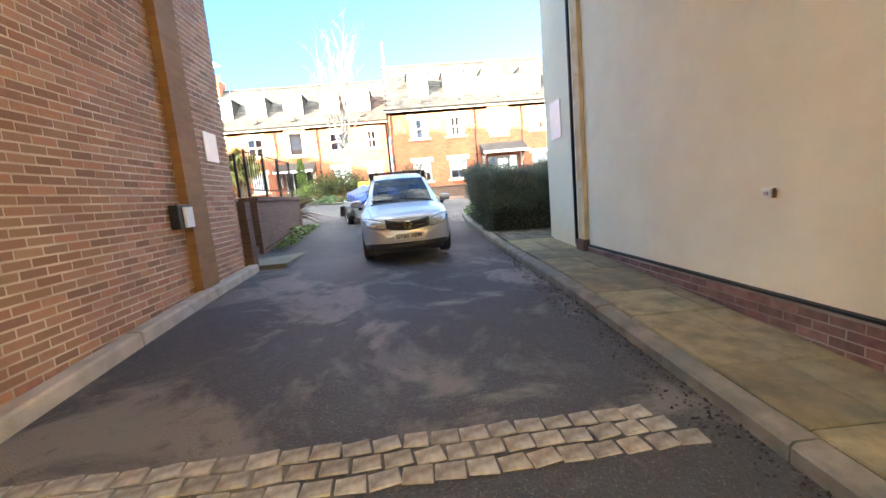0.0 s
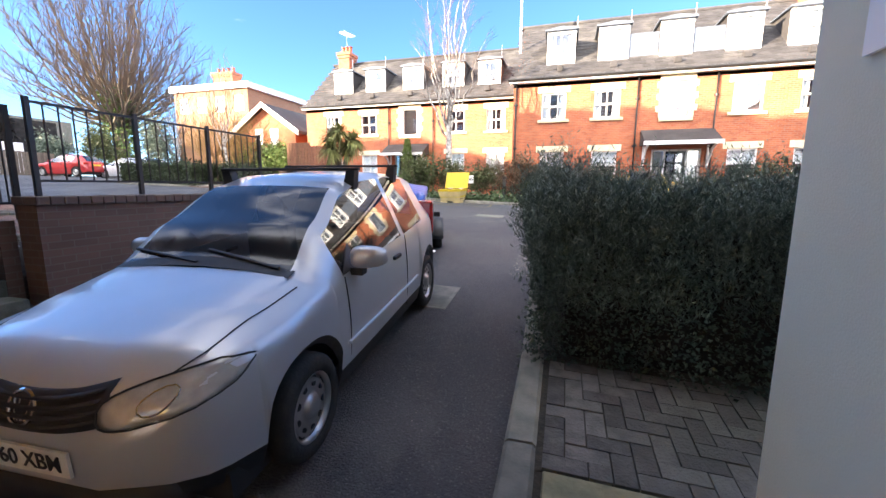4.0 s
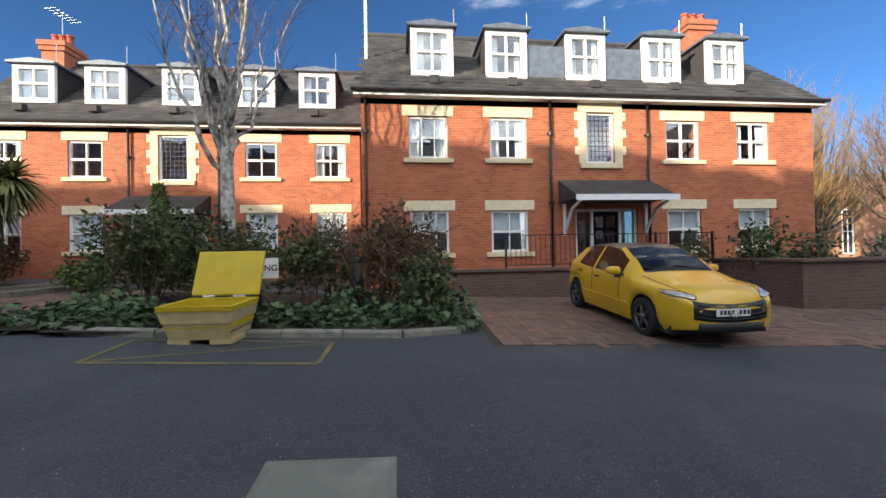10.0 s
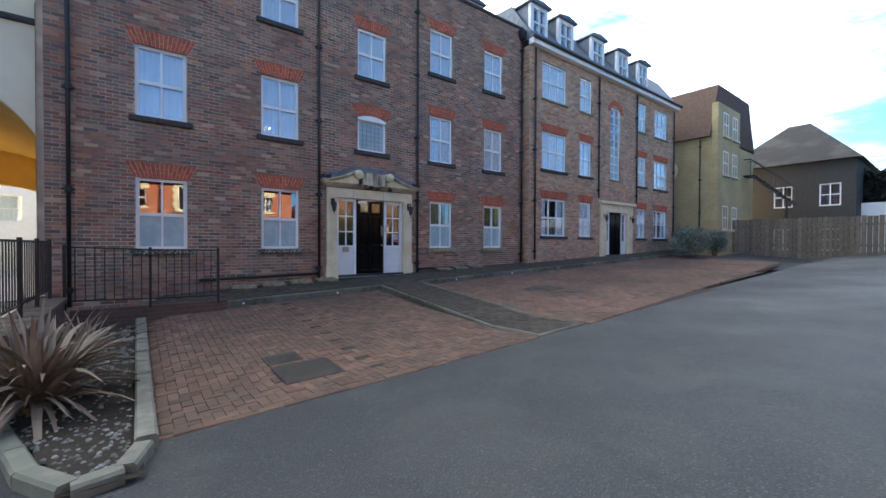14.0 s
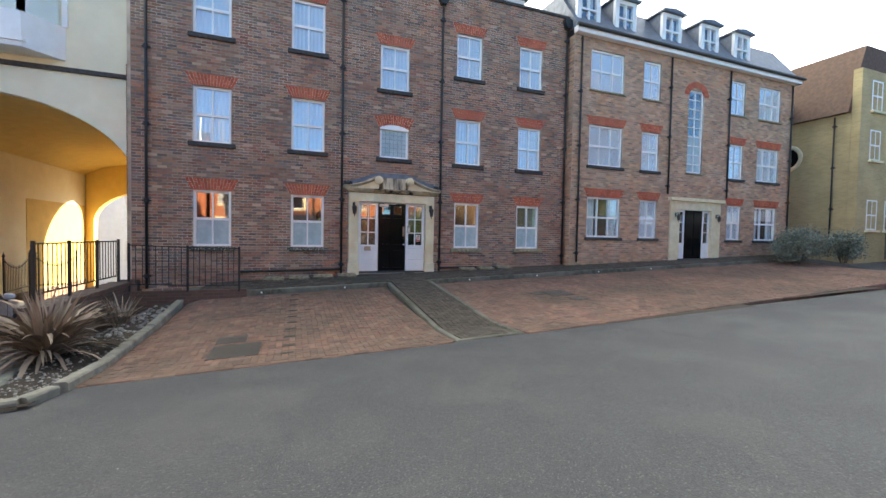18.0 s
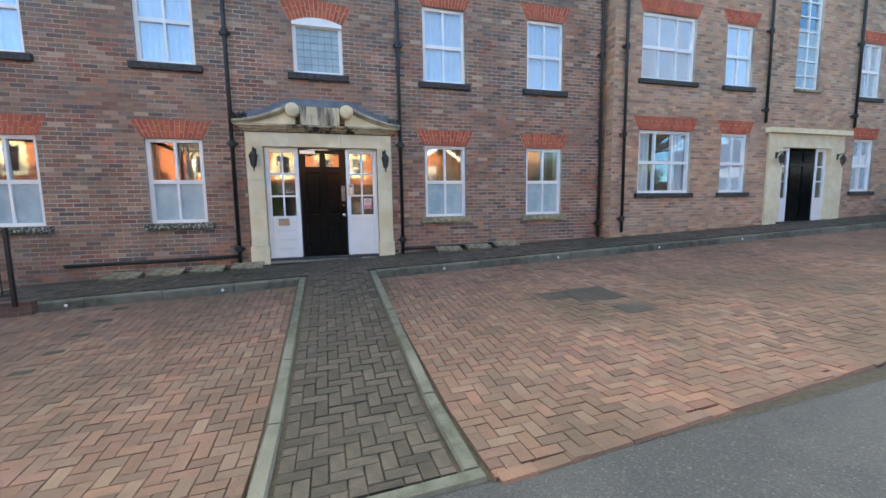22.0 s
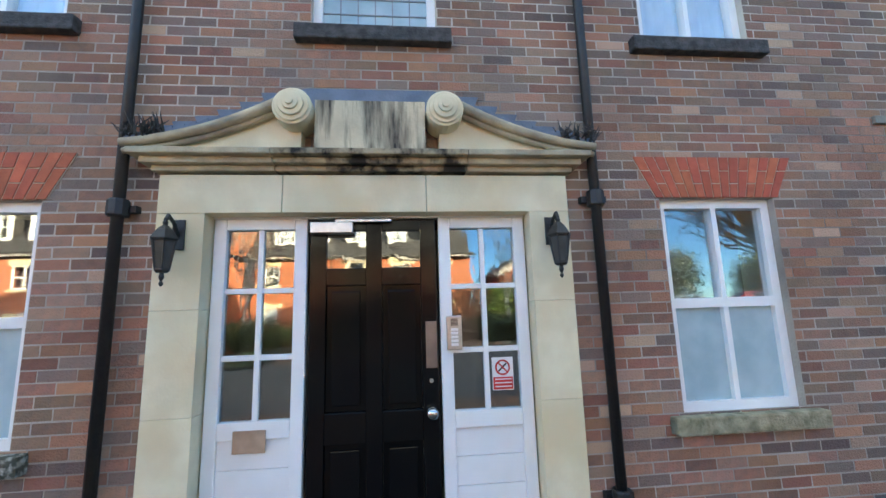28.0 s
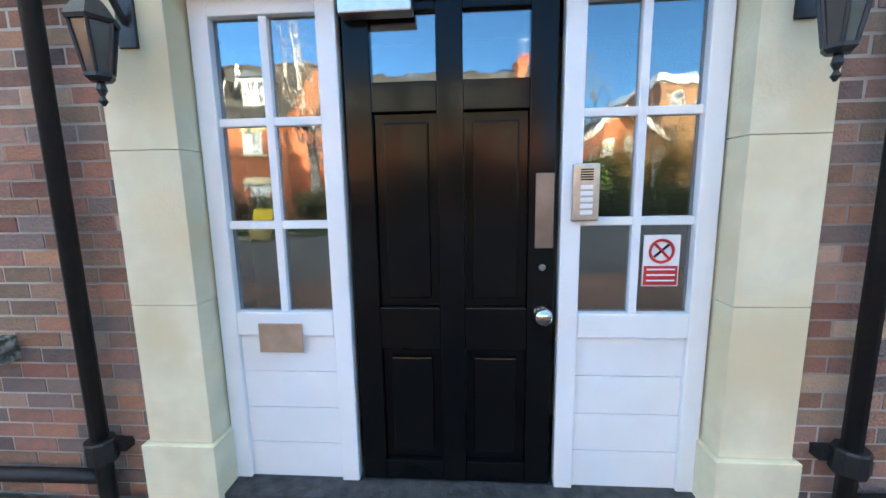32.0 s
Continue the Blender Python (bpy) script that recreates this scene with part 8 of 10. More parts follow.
def sheet_z(u, v):
    """Height of the sheet: across the load u from -1 to 1, along it v from 0 at the front rail to 1 at the tail."""
    y = -0.04 + 2.36 * v
    up = min(1.0, max(0.0, (y + 0.02) / (1.0 - 0.55 * u))) ** 0.8
    a = abs(u)
    crest = (0.87 if u > 0 else 0.87 + 0.13 * u) + 0.06 * (1 - a * 1.1) ** 1.0 if a < 0.86 else (0.86 if u > 0 else 0.75) - (a - 0.86) / 0.14 * ((0.07 if u > 0 else 0.17) + 0.03 * math.sin(y * 5.0))
    crest += 0.05 * v * (1 - a)
    flat = RAIL + 0.15 + 0.015 * math.sin(u * 9) - (0.1 if a > 0.95 else 0.0)
    z = flat + (crest - flat) * up
    fold = 0.05 * math.exp(-((y - 0.12 - 0.28 * a) / 0.12) ** 2) * math.sin(u * 13.0) * (0.3 + a)
    # pleats that fan out from the corner of the load to the front hem
    ang = math.atan2(u - 0.72, 1.02 - y)
    pleat = abs((ang * 3.2) % 1.0 - 0.5) * 2 - 0.5 if y < 1.02 else 0.0
    z += 0.05 * pleat * min(1.0, max(0.0, (1.02 - y) * 2.0)) * min(1.0, max(0.0, y + 0.06) * 6)
    fold *= 0.4
    return z + fold * (1 - 0.5 * (y < 0.02)) + 0.006 * math.sin(y * 17 + u * 8)


g = []
for j in range(ny + 1):
    v_ = j / ny
    row_v = []
    for i in range(nx + 1):
        u_ = -1 + 2 * i / nx
        y = -0.04 + 2.36 * v_
        a = abs(u_)
        x = u_ / max(a, 1e-6) * min(a / 0.86, 1.0) * (0.545 - 0.03 * v_) + 0.012 * math.sin(y * 14) * (a > 0.86)
        up = min(1.0, max(0.0, y / 0.42))
        x *= (0.95 + 0.05 * up) if u_ > 0 else (1.18 - 0.18 * up)
        row_v.append(bm.verts.new((x, y, sheet_z(u_, v_))))
    g.append(row_v)
for a, b in zip(g, g[1:]):
    for i in range(nx):
        bm.faces.new((a[i], a[i + 1], b[i + 1], b[i]))
low = [bm.verts.new((v.co.x * 1.01, -0.062, v.co.z - 0.075 - 0.012 * math.sin(i * 0.8))) for i, v in enumerate(g[0])]
for i in range(nx):
    bm.faces.new((low[i], low[i + 1], g[0][i + 1], g[0][i]))
low = [bm.verts.new((v.co.x, v.co.y + 0.03, v.co.z - 0.16 - 0.03 * math.sin(i * 1.1))) for i, v in enumerate(g[-1])]
for i in range(nx):
    bm.faces.new((g[-1][i], g[-1][i + 1], low[i + 1], low[i]))
tarp = smooth(part("tarpaulin", bm, TARP, trailer, "creased blue tarpaulin"))
part("hem_marking", boxes([(-0.3 + 0.03 * k, -0.278 + 0.03 * k, -0.066, -0.062, 0.612, 0.634 + 0.01 * (k in (0, 5, 13))) for k in range(21) if k not in (4, 13)]), PLATE_W, tarp, "faded pale lettering on the hem")
ROPE = mat("pale_rope", (0.62, 0.60, 0.55), 0.9)
for x0, x1, x2 in ((-0.42, -0.2, 0.06), (0.34, 0.46, 0.4), (0.06, 0.3, 0.34)):
    bm = bmesh.new()
    tube(bm, [(x0, -0.07, 0.61), (x1, -0.06, 0.3), (x2, -0.07, 0.6)], 0.006, 5)
    part("rope", bm, ROPE, trailer)
for k in range(6):
    for s in (-1, 1):
        bm = bmesh.new()
        y = 0.35 + 0.38 * k
        tube(bm, [(s * 0.55, y, 0.72), (s * 0.63, y + 0.08, 0.48), (s * 0.6, y + 0.11, 0.42)], 0.005, 5)
        part("rope", bm, ROPE, trailer)

# ---- growing things ----
BARK = mat("grey_brown_bark", (0.16, 0.125, 0.09), 0.95, other=(0.09, 0.07, 0.05), scale=14, bump=0.6, bump_scale=25)
BARK_PALE = mat("silver_birch_bark", (0.62, 0.59, 0.54), 0.8, other=(0.12, 0.1, 0.09), scale=9, amount=0.5, bump=0.3)
TWIG = mat("brown_twig", (0.16, 0.10, 0.065), 0.9, other=(0.1, 0.065, 0.045), scale=5)
TWIG_GOLD = mat("golden_twig", (0.27, 0.165, 0.065), 0.9, other=(0.18, 0.11, 0.045), scale=3)

TWIG_PINK = mat("pinkish_twig", (0.19, 0.125, 0.1), 0.9, other=(0.12, 0.08, 0.065), scale=4)


def leaf_mat(name, c, d):
    m = mat(name, c, 0.55, other=d, scale=2.2, island=0.35, amount=0.9)
    m.node_tree.nodes["Principled BSDF"].inputs["Specular IOR Level"].default_value = 0.3
    return m


LEAF = leaf_mat("evergreen_leaf", (0.115, 0.135, 0.055), (0.05, 0.07, 0.03))
# darker copy of LEAF, with the island hedges' shade put into the colour
LEAF_HEDGE = leaf_mat("shaded_green_leaf", (0.05, 0.07, 0.032), (0.02, 0.034, 0.016))
LEAF_PALM = leaf_mat("yellow_green_frond", (0.25, 0.26, 0.1), (0.12, 0.15, 0.05))
LEAF_BED = leaf_mat("bed_ivy_leaf", (0.095, 0.15, 0.065), (0.04, 0.075, 0.035))
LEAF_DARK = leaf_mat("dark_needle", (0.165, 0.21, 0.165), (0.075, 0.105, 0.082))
LEAF_HOLLY = leaf_mat("glossy_dark_leaf", (0.11, 0.145, 0.105), (0.04, 0.06, 0.046))
LEAF_LIGHT = leaf_mat("light_green_leaf", (0.14, 0.2, 0.05), (0.06, 0.11, 0.03))
LEAF_IVY = leaf_mat("ivy_leaf", (0.17, 0.23, 0.085), (0.055, 0.105, 0.04))
LEAF_BROWN = leaf_mat("dry_brown_leaf", (0.16, 0.1, 0.05), (0.09, 0.06, 0.03))
LEAF_GREY = leaf_mat("grey_green_leaf", (0.24, 0.28, 0.23), (0.11, 0.14, 0.115))
FLAX = leaf_mat("bronze_flax_blade", (0.39, 0.305, 0.234), (0.13, 0.101, 0.0806))
FLAX_PALE = leaf_mat("pale_flax_blade", (0.42, 0.42, 0.34), (0.15, 0.16, 0.12))


def leaves(name, pts, size, material, parent, seed=1, long=2.0, up=0.3, bend=0.25):
    """Many small pointed leaves, each four triangles, at given points."""
    r = np.random.RandomState(seed)
    n = len(pts)
    pts = np.asarray(pts, float)
    d = r.normal(size=(n, 3))
    d[:, 2] = d[:, 2] * 0.7 + up
    d /= np.linalg.norm(d, axis=1)[:, None]
    q = r.normal(size=(n, 3))
    s = np.cross(d, q)
    s /= np.linalg.norm(s, axis=1)[:, None] + 1e-9
    nn = np.cross(d, s)
    k = size * (0.6 + 0.8 * r.rand(n))[:, None]
    a, b = pts, pts + d * k * long
    mid = pts + d * k * long * 0.45 + nn * k * bend
    v = np.stack([a, mid + s * k * 0.5, b, mid - s * k * 0.5, mid - nn * k * bend * 0.6], 1).reshape(-1, 3)
    base = np.arange(n)[:, None] * 5
    f = np.concatenate([base + (0, 1, 4), base + (1, 2, 4), base + (2, 3, 4), base + (3, 0, 4)], 1).reshape(-1, 3)
    me = bpy.data.meshes.new(name)
    me.from_pydata(v.tolist(), [], f.tolist())
    me.materials.append(material)
    ob = new(name, me)
    if parent:
        ob.parent = parent
    ob["kind"] = "stuff"
    return ob


def round_leaves(name, pts, size, material, parent, seed=1):
    """Broad lobed leaves, cupped, lying roughly level."""
    r = np.random.RandomState(seed)
    n = len(pts)
    pts = np.asarray(pts, float)
    nrm = r.normal(size=(n, 3)) * 0.55 + np.array((0, 0, 1.0))
    nrm /= np.linalg.norm(nrm, axis=1)[:, None]
    u = np.cross(nrm, r.normal(size=(n, 3)))
    u /= np.linalg.norm(u, axis=1)[:, None] + 1e-9
    w = np.cross(nrm, u)
    k = size * (0.55 + 0.75 * r.rand(n))[:, None]
    lobes = ((1.0, 0.0), (0.72, 0.9), (0.92, 1.75), (0.8, 2.6), (0.45, 3.14), (0.8, 3.68), (0.92, 4.53), (0.72, 5.38))
    ring = [pts + k * (q * math.cos(a) * u + q * math.sin(a) * w) * 0.62 - nrm * k * (0.1 + 0.12 * q * q) for q, a in lobes]
    v = np.stack([pts] + ring, 1).reshape(-1, 3)
    base = np.arange(n)[:, None] * 9
    f = np.concatenate([base + (0, 1 + i, 1 + (i + 1) % 8) for i in range(8)], 1).reshape(-1, 3)
    me = bpy.data.meshes.new(name)
    me.from_pydata(v.tolist(), [], f.tolist())
    me.materials.append(material)
    ob = smooth(new(name, me))
    ob["kind"] = "stuff"
    return ob


def clump_points(r, centre, radii, n, shell=0.55):
    """Points in an uneven clump, thicker towards its outside."""
    d = r.normal(size=(n, 3))
    d /= np.linalg.norm(d, axis=1)[:, None]
    wob = 1 + 0.25 * np.sin(d[:, 0] * 5 + centre[0] * 3) + 0.2 * np.sin(d[:, 1] * 6 + d[:, 2] * 4 + centre[1])
    k = (shell + (1 - shell) * r.rand(n)) * wob
    return np.asarray(centre) + d * k[:, None] * np.asarray(radii)


def shrub(name, x, y, z, rx, ry, h, n, size, material, label, seed=1, clumps=7, core=True, stems=True, long=2.0, group=""):
    t = thing(name, pose(x, y, z), label, "shrub", group)
    r = np.random.RandomState(seed)
    pts = []
    for k in range(clumps):
        a = r.rand() * 6.28
        q = 0.55 * math.sqrt(r.rand())
        c = (rx * q * math.cos(a), ry * q * math.sin(a), h * (0.35 + 0.4 * r.rand()))
        pts.append(clump_points(r, c, (rx * 0.5, ry * 0.5, h * 0.36), n // clumps))
    pts = np.concatenate(pts)
    pts[:, 2] = np.maximum(pts[:, 2], 0.02)
    leaves("foliage", pts, size, material, t, seed, long)
    if stems:
        bm = bmesh.new()
        for k in range(9):
            a = r.rand() * 6.28
            tip = (rx * 0.6 * math.cos(a), ry * 0.6 * math.sin(a), h * (0.5 + 0.4 * r.rand()))
            tube(bm, [(0.1 * math.cos(a) * rx, 0.1 * math.sin(a) * ry, -0.1), (tip[0] * 0.5, tip[1] * 0.5, tip[2] * 0.6), tip], 0.015, 5, 0.004)
        part("stem", bm, BARK, t)
    return t


def hedge(name, x0, x1, y0, y1, f, h, n, size, material, label, seed=1, core_m=None):
    t = thing(name, pose(0, 0, 0), label, "hedge")
    r = np.random.RandomState(seed)
    p = r.rand(n, 3)
    face = r.randint(0, 5, n)
    e = 0.16 * r.rand(n) ** 1.5 - 0.13 * r.rand(n) ** 4
    X, Y, Z = x0 + (x1 - x0) * p[:, 0], y0 + (y1 - y0) * p[:, 1], h * p[:, 2]
    bulge = 0.07 * np.sin(X * 3.1 + Z * 4) + 0.06 * np.sin(Y * 3.7 + Z * 5) + 0.04 * np.sin(X * 11 + Y * 9 + Z * 13)
    X = np.where(face == 0, x0 + e + bulge, np.where(face == 1, x1 - e + bulge, X))
    Y = np.where(face == 2, y0 + e + bulge, np.where(face == 3, y1 - e + bulge, Y))
    Z = np.where(face == 4, h - e * 1.2 + bulge * 1.3, Z)
    g = np.array([f(a, b) for a, b in zip(X, Y)])
    leaves("foliage", np.stack([X, Y, Z + g], 1), size, material, t, seed, 2.6 if size > 0.02 else 5.5, 0.45)
    # solid box that fills the inside of the hedge
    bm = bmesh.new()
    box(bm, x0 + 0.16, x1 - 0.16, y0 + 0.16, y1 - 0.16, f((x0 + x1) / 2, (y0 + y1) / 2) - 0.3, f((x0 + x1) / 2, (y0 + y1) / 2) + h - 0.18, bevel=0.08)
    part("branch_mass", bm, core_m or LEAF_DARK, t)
    return t


def feathery_hedge(name, x0, x1, y0, y1, f, h, sprigs, per, material, label, seed=1):
    """An untrimmed evergreen hedge: upright sprays of needles standing out of its faces, with a ragged top."""
    t = thing(name, pose(0, 0, 0), label, "hedge")
    r = np.random.RandomState(seed)
    n = sprigs
    p = r.rand(n, 3)
    face = r.choice(5, n, p=(0.24, 0.05, 0.27, 0.07, 0.37))
    X, Y, Z = x0 + (x1 - x0) * p[:, 0], y0 + (y1 - y0) * p[:, 1], h * (0.4 + 0.6 * p[:, 2] ** 0.8)
    lump = 0.09 * np.sin(X * 3.3 + Z * 3.1) + 0.08 * np.sin(Y * 3.9 + Z * 2.7 + 1.0) + 0.05 * np.sin(X * 8 + Y * 7 + Z * 6)
    e = 0.1 * r.rand(n)
    X = np.where(face == 0, x0 + 0.1 + e - lump, np.where(face == 1, x1 - e + lump, X))
    Y = np.where(face == 2, y0 + 0.1 + e - lump, np.where(face == 3, y1 - e + lump, Y))
    Z = np.where(face == 4, h - 0.12 - e + 1.1 * lump, Z)
    out = np.zeros((n, 3))
    for k, d in enumerate(((-1, 0, 0), (1, 0, 0), (0, -1, 0), (0, 1, 0), (0, 0, 1))):
        out[face == k] = d
    d = out * 0.42 + np.array((0, 0, 0.9)) + r.normal(size=(n, 3)) * 0.3
    d /= np.linalg.norm(d, axis=1)[:, None]
    g = np.array([f(a, b) for a, b in zip(X, Y)])
    base = np.stack([X, Y, Z + g], 1)
    length = 0.14 + 0.2 * r.rand(n) + 0.26 * (face == 4) * r.rand(n) * (np.sin(X * 9.0 + 2.0 * np.sin(Y * 7.0)) > 0.2)
    q = (np.arange(per) + 0.5) / per
    pts = base[:, None, :] + d[:, None, :] * length[:, None, None] * q[None, :, None] + r.normal(size=(n, per, 3)) * 0.008
    leaves("foliage", pts.reshape(-1, 3), 0.0085, material, t, seed, 5.5, 1.3)
    n = 13000
    side = r.choice(3, n, p=(0.45, 0.45, 0.1))
    X, Y, Z = x0 + (x1 - x0) * r.rand(n), y0 + (y1 - y0) * r.rand(n), h * 0.68 * r.rand(n)
    lump = 0.08 * np.sin(X * 4 + Z * 5) + 0.07 * np.sin(Y * 5 + Z * 4 + 1.0)
    e = 0.02 + 0.2 * r.rand(n) ** 1.5
    X = np.where(side == 0, x0 + e + lump * 0.7, np.where(side == 2, x1 - e, X))
    Y = np.where(side == 1, y0 + e + lump * 0.7, Y)
    g = np.array([f(a, b) for a, b in zip(X, Y)])
    leaves("lower_foliage", np.stack([X, Y, Z + g], 1), 0.02, LEAF_HOLLY, t, seed + 1, 1.5, 0.2)["label"] = "small glossy dark leaves"
    # soil-dark box put in for the shaded inside of the hedge
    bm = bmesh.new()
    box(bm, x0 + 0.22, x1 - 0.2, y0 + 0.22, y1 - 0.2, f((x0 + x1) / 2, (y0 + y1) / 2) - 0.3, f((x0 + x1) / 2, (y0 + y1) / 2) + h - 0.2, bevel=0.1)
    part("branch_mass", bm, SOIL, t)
    return t


def bare_tree(name, x, y, z, h, spread, label, seed=1, bark=BARK, twig=TWIG, trunk_r=0.12, levels=5, fork=0.3, upright=0.5, kids=(4, 5), multi=1):
    """A leafless tree: trunk and limbs, then ever finer twigs."""
    t = thing(name, pose(x, y, z), label, "tree")
    r = random.Random(seed)
    limbs, tw_v, tw_f = bmesh.new(), [], []

    def thin(p, q, a, b):
        d = (q - p).normalized()
        u = d.orthogonal().normalized()
        w = d.cross(u)
        k = len(tw_v)
        for c, rr in ((p, a), (q, b)):
            for i in range(3):
                tw_v.append(tuple(c + rr * (math.cos(2.0944 * i) * u + math.sin(2.0944 * i) * w)))
        for i in range(3):
            tw_f.append((k + i, k + (i + 1) % 3, k + 3 + (i + 1) % 3, k + 3 + i))

    def grow(p, d, length, rad, lev):
        pts = [p]
        n = 4 if lev < 2 else 3
        for i in range(n):
            d = (d + Vector((r.uniform(-1, 1), r.uniform(-1, 1), r.uniform(-0.5, 1) * upright)) * 0.16).normalized()
            pts.append(pts[-1] + d * length / n)
        if lev <= 1:
            tube(limbs, pts, rad, 7 if lev == 0 else 5, rad * 0.55)
        else:
            for i in range(n):
                thin(pts[i], pts[i + 1], rad * (1 - 0.5 * i / n), rad * (1 - 0.5 * (i + 1) / n))
        if lev >= levels:
            return
        kid_n = r.randint(*kids) + (2 if lev == 0 else 0)
        for k in range(kid_n):
            s = fork + (1 - fork) * (k + r.random()) / kid_n
            i = min(n - 1, int(s * n))
            at = pts[i].lerp(pts[i + 1], s * n - i)
            az = 2.4 * k + r.uniform(-0.5, 0.5)
            axis = d.orthogonal().normalized()
            side = (Matrix.Rotation(az, 3, d) @ axis)
            out = (d * (0.75 + 0.3 * upright) + side * spread * r.uniform(0.6, 1.1) + Vector((0, 0, 0.25 * upright))).normalized()
            grow(at, out, length * r.uniform(0.45, 0.68), max(rad * 0.5, 0.0035), lev + 1)

    for k in range(multi):
        lean = Vector((r.uniform(-0.12, 0.12), r.uniform(-0.12, 0.12), 1)) if multi == 1 else Vector((0.35 * math.cos(k * 6.28 / multi), 0.35 * math.sin(k * 6.28 / multi), 1))
        grow(Vector((0, 0, -0.2)), lean.normalized(), h * 0.62, trunk_r, 0)
    smooth(part("trunk", limbs, bark, t))
    me = bpy.data.meshes.new("crown")
    me.from_pydata(tw_v, [], tw_f)
    me.materials.append(twig)
    ob = new("crown", me)
    ob.parent = t
    ob["kind"] = "stuff"
    return t


def fan_tree(name, x, y, z, h, crown_r, label, seed=1, trunk_h=2.0, trunk_r=0.3, limbs=30, shoots=12, twigs=5, limb_r=0.07, bark=BARK, limb_m=None, twig=TWIG, wide=80, droop=0.0, fine=0.006):
    """A leafless tree whose limbs fan out from the head of a short trunk and bear many fine shoots."""
    t = thing(name, pose(x, y, z), label, "tree")
    r = random.Random(seed)
    trunk, tw_v, tw_f = bmesh.new(), [], []
    lean = Vector((r.uniform(-0.03, 0.03), r.uniform(-0.03, 0.03), 1)) * trunk_h
    tube(trunk, [(0, 0, -0.2), lean * 0.1, lean * 0.4 + Vector((0.03, 0, 0)), lean * 0.75, lean], trunk_r, 12, trunk_r * 0.72)
    smooth(part("trunk", trunk, bark, t))
    limb_bm = bmesh.new()

    def thin(p, q, a, b):
        d = (q - p).normalized()
        u = d.orthogonal().normalized()
        w = d.cross(u)
        k = len(tw_v)
        for c, rr in ((p, a), (q, b)):
            for i in range(3):
                tw_v.append(tuple(c + rr * (math.cos(2.0944 * i) * u + math.sin(2.0944 * i) * w)))
        for i in range(3):
            tw_f.append((k + i, k + (i + 1) % 3, k + 3 + (i + 1) % 3, k + 3 + i))

    def spray(p, d, length, rad, depth):
        q = p
        n = 3
        pts = [p]
        for i in range(n):
            d = (d + Vector((r.uniform(-1, 1), r.uniform(-1, 1), r.uniform(-0.6, 1.0) - 1.4 * droop)) * 0.17).normalized()
            pts.append(pts[-1] + d * length / n)
        for i in range(n):
            thin(pts[i], pts[i + 1], rad * (1 - 0.25 * i), rad * (0.75 - 0.25 * i))
        if depth:
            for k in range(twigs):
                s = 0.25 + 0.7 * (k + r.random()) / twigs
                i = min(n - 1, int(s * n))
                at = pts[i].lerp(pts[i + 1], s * n - i)
                side = Vector((r.uniform(-1, 1), r.uniform(-1, 1), r.uniform(-0.3, 0.7)))
                spray(at, (d + side * 0.75).normalized(), length * r.uniform(0.4, 0.65), max(fine * 0.6, rad * 0.5), depth - 1)

    for k in range(limbs):
        a = 2.39996 * k + r.uniform(-0.2, 0.2)
        th = radians(wide) * math.sqrt((k + 0.5) / limbs) * r.uniform(0.85, 1.05)
        ex, ez = crown_r * math.sin(th) * r.uniform(0.82, 1.1), (h - trunk_h) * math.cos(th * 0.94) * r.uniform(0.85, 1.04)
        base = lean * r.uniform(0.72, 1.0)
        end = base + Vector((ex * math.cos(a), ex * math.sin(a), max(ez, 0.12 * h)))
        ctrl = base + Vector((0.62 * ex * math.cos(a), 0.62 * ex * math.sin(a), max(ez, 0.12 * h) * 0.38))
        n = 9
        pts = [base.lerp(ctrl, i / n).lerp(ctrl.lerp(end, i / n), i / n) + Vector((r.uniform(-1, 1), r.uniform(-1, 1), r.uniform(-1, 1))) * 0.012 * h * (0 < i) for i in range(n + 1)]
        lr = limb_r * r.uniform(0.6, 1.1)
        tube(limb_bm, pts, lr, 5, lr * 0.16)
        for q in range(shoots):
            s = 0.3 + 0.7 * (q + r.random()) / shoots
            i = min(n - 1, int(s * n))
            at = pts[i].lerp(pts[i + 1], s * n - i)
            d = (pts[i + 1] - pts[i]).normalized()
            side = Vector((r.uniform(-1, 1), r.uniform(-1, 1), r.uniform(-0.2, 0.9)))
            spray(at, (d * 0.9 + side * 0.7).normalized(), (end - base).length * r.uniform(0.12, 0.24), fine * 1.6, 1)
    smooth(part("limb", limb_bm, limb_m or bark, t))
    me = bpy.data.meshes.new("crown")
    me.from_pydata(tw_v, [], tw_f)
    me.materials.append(twig)
    ob = new("crown", me)
    ob.parent = t
    ob["kind"] = "stuff"
    return t


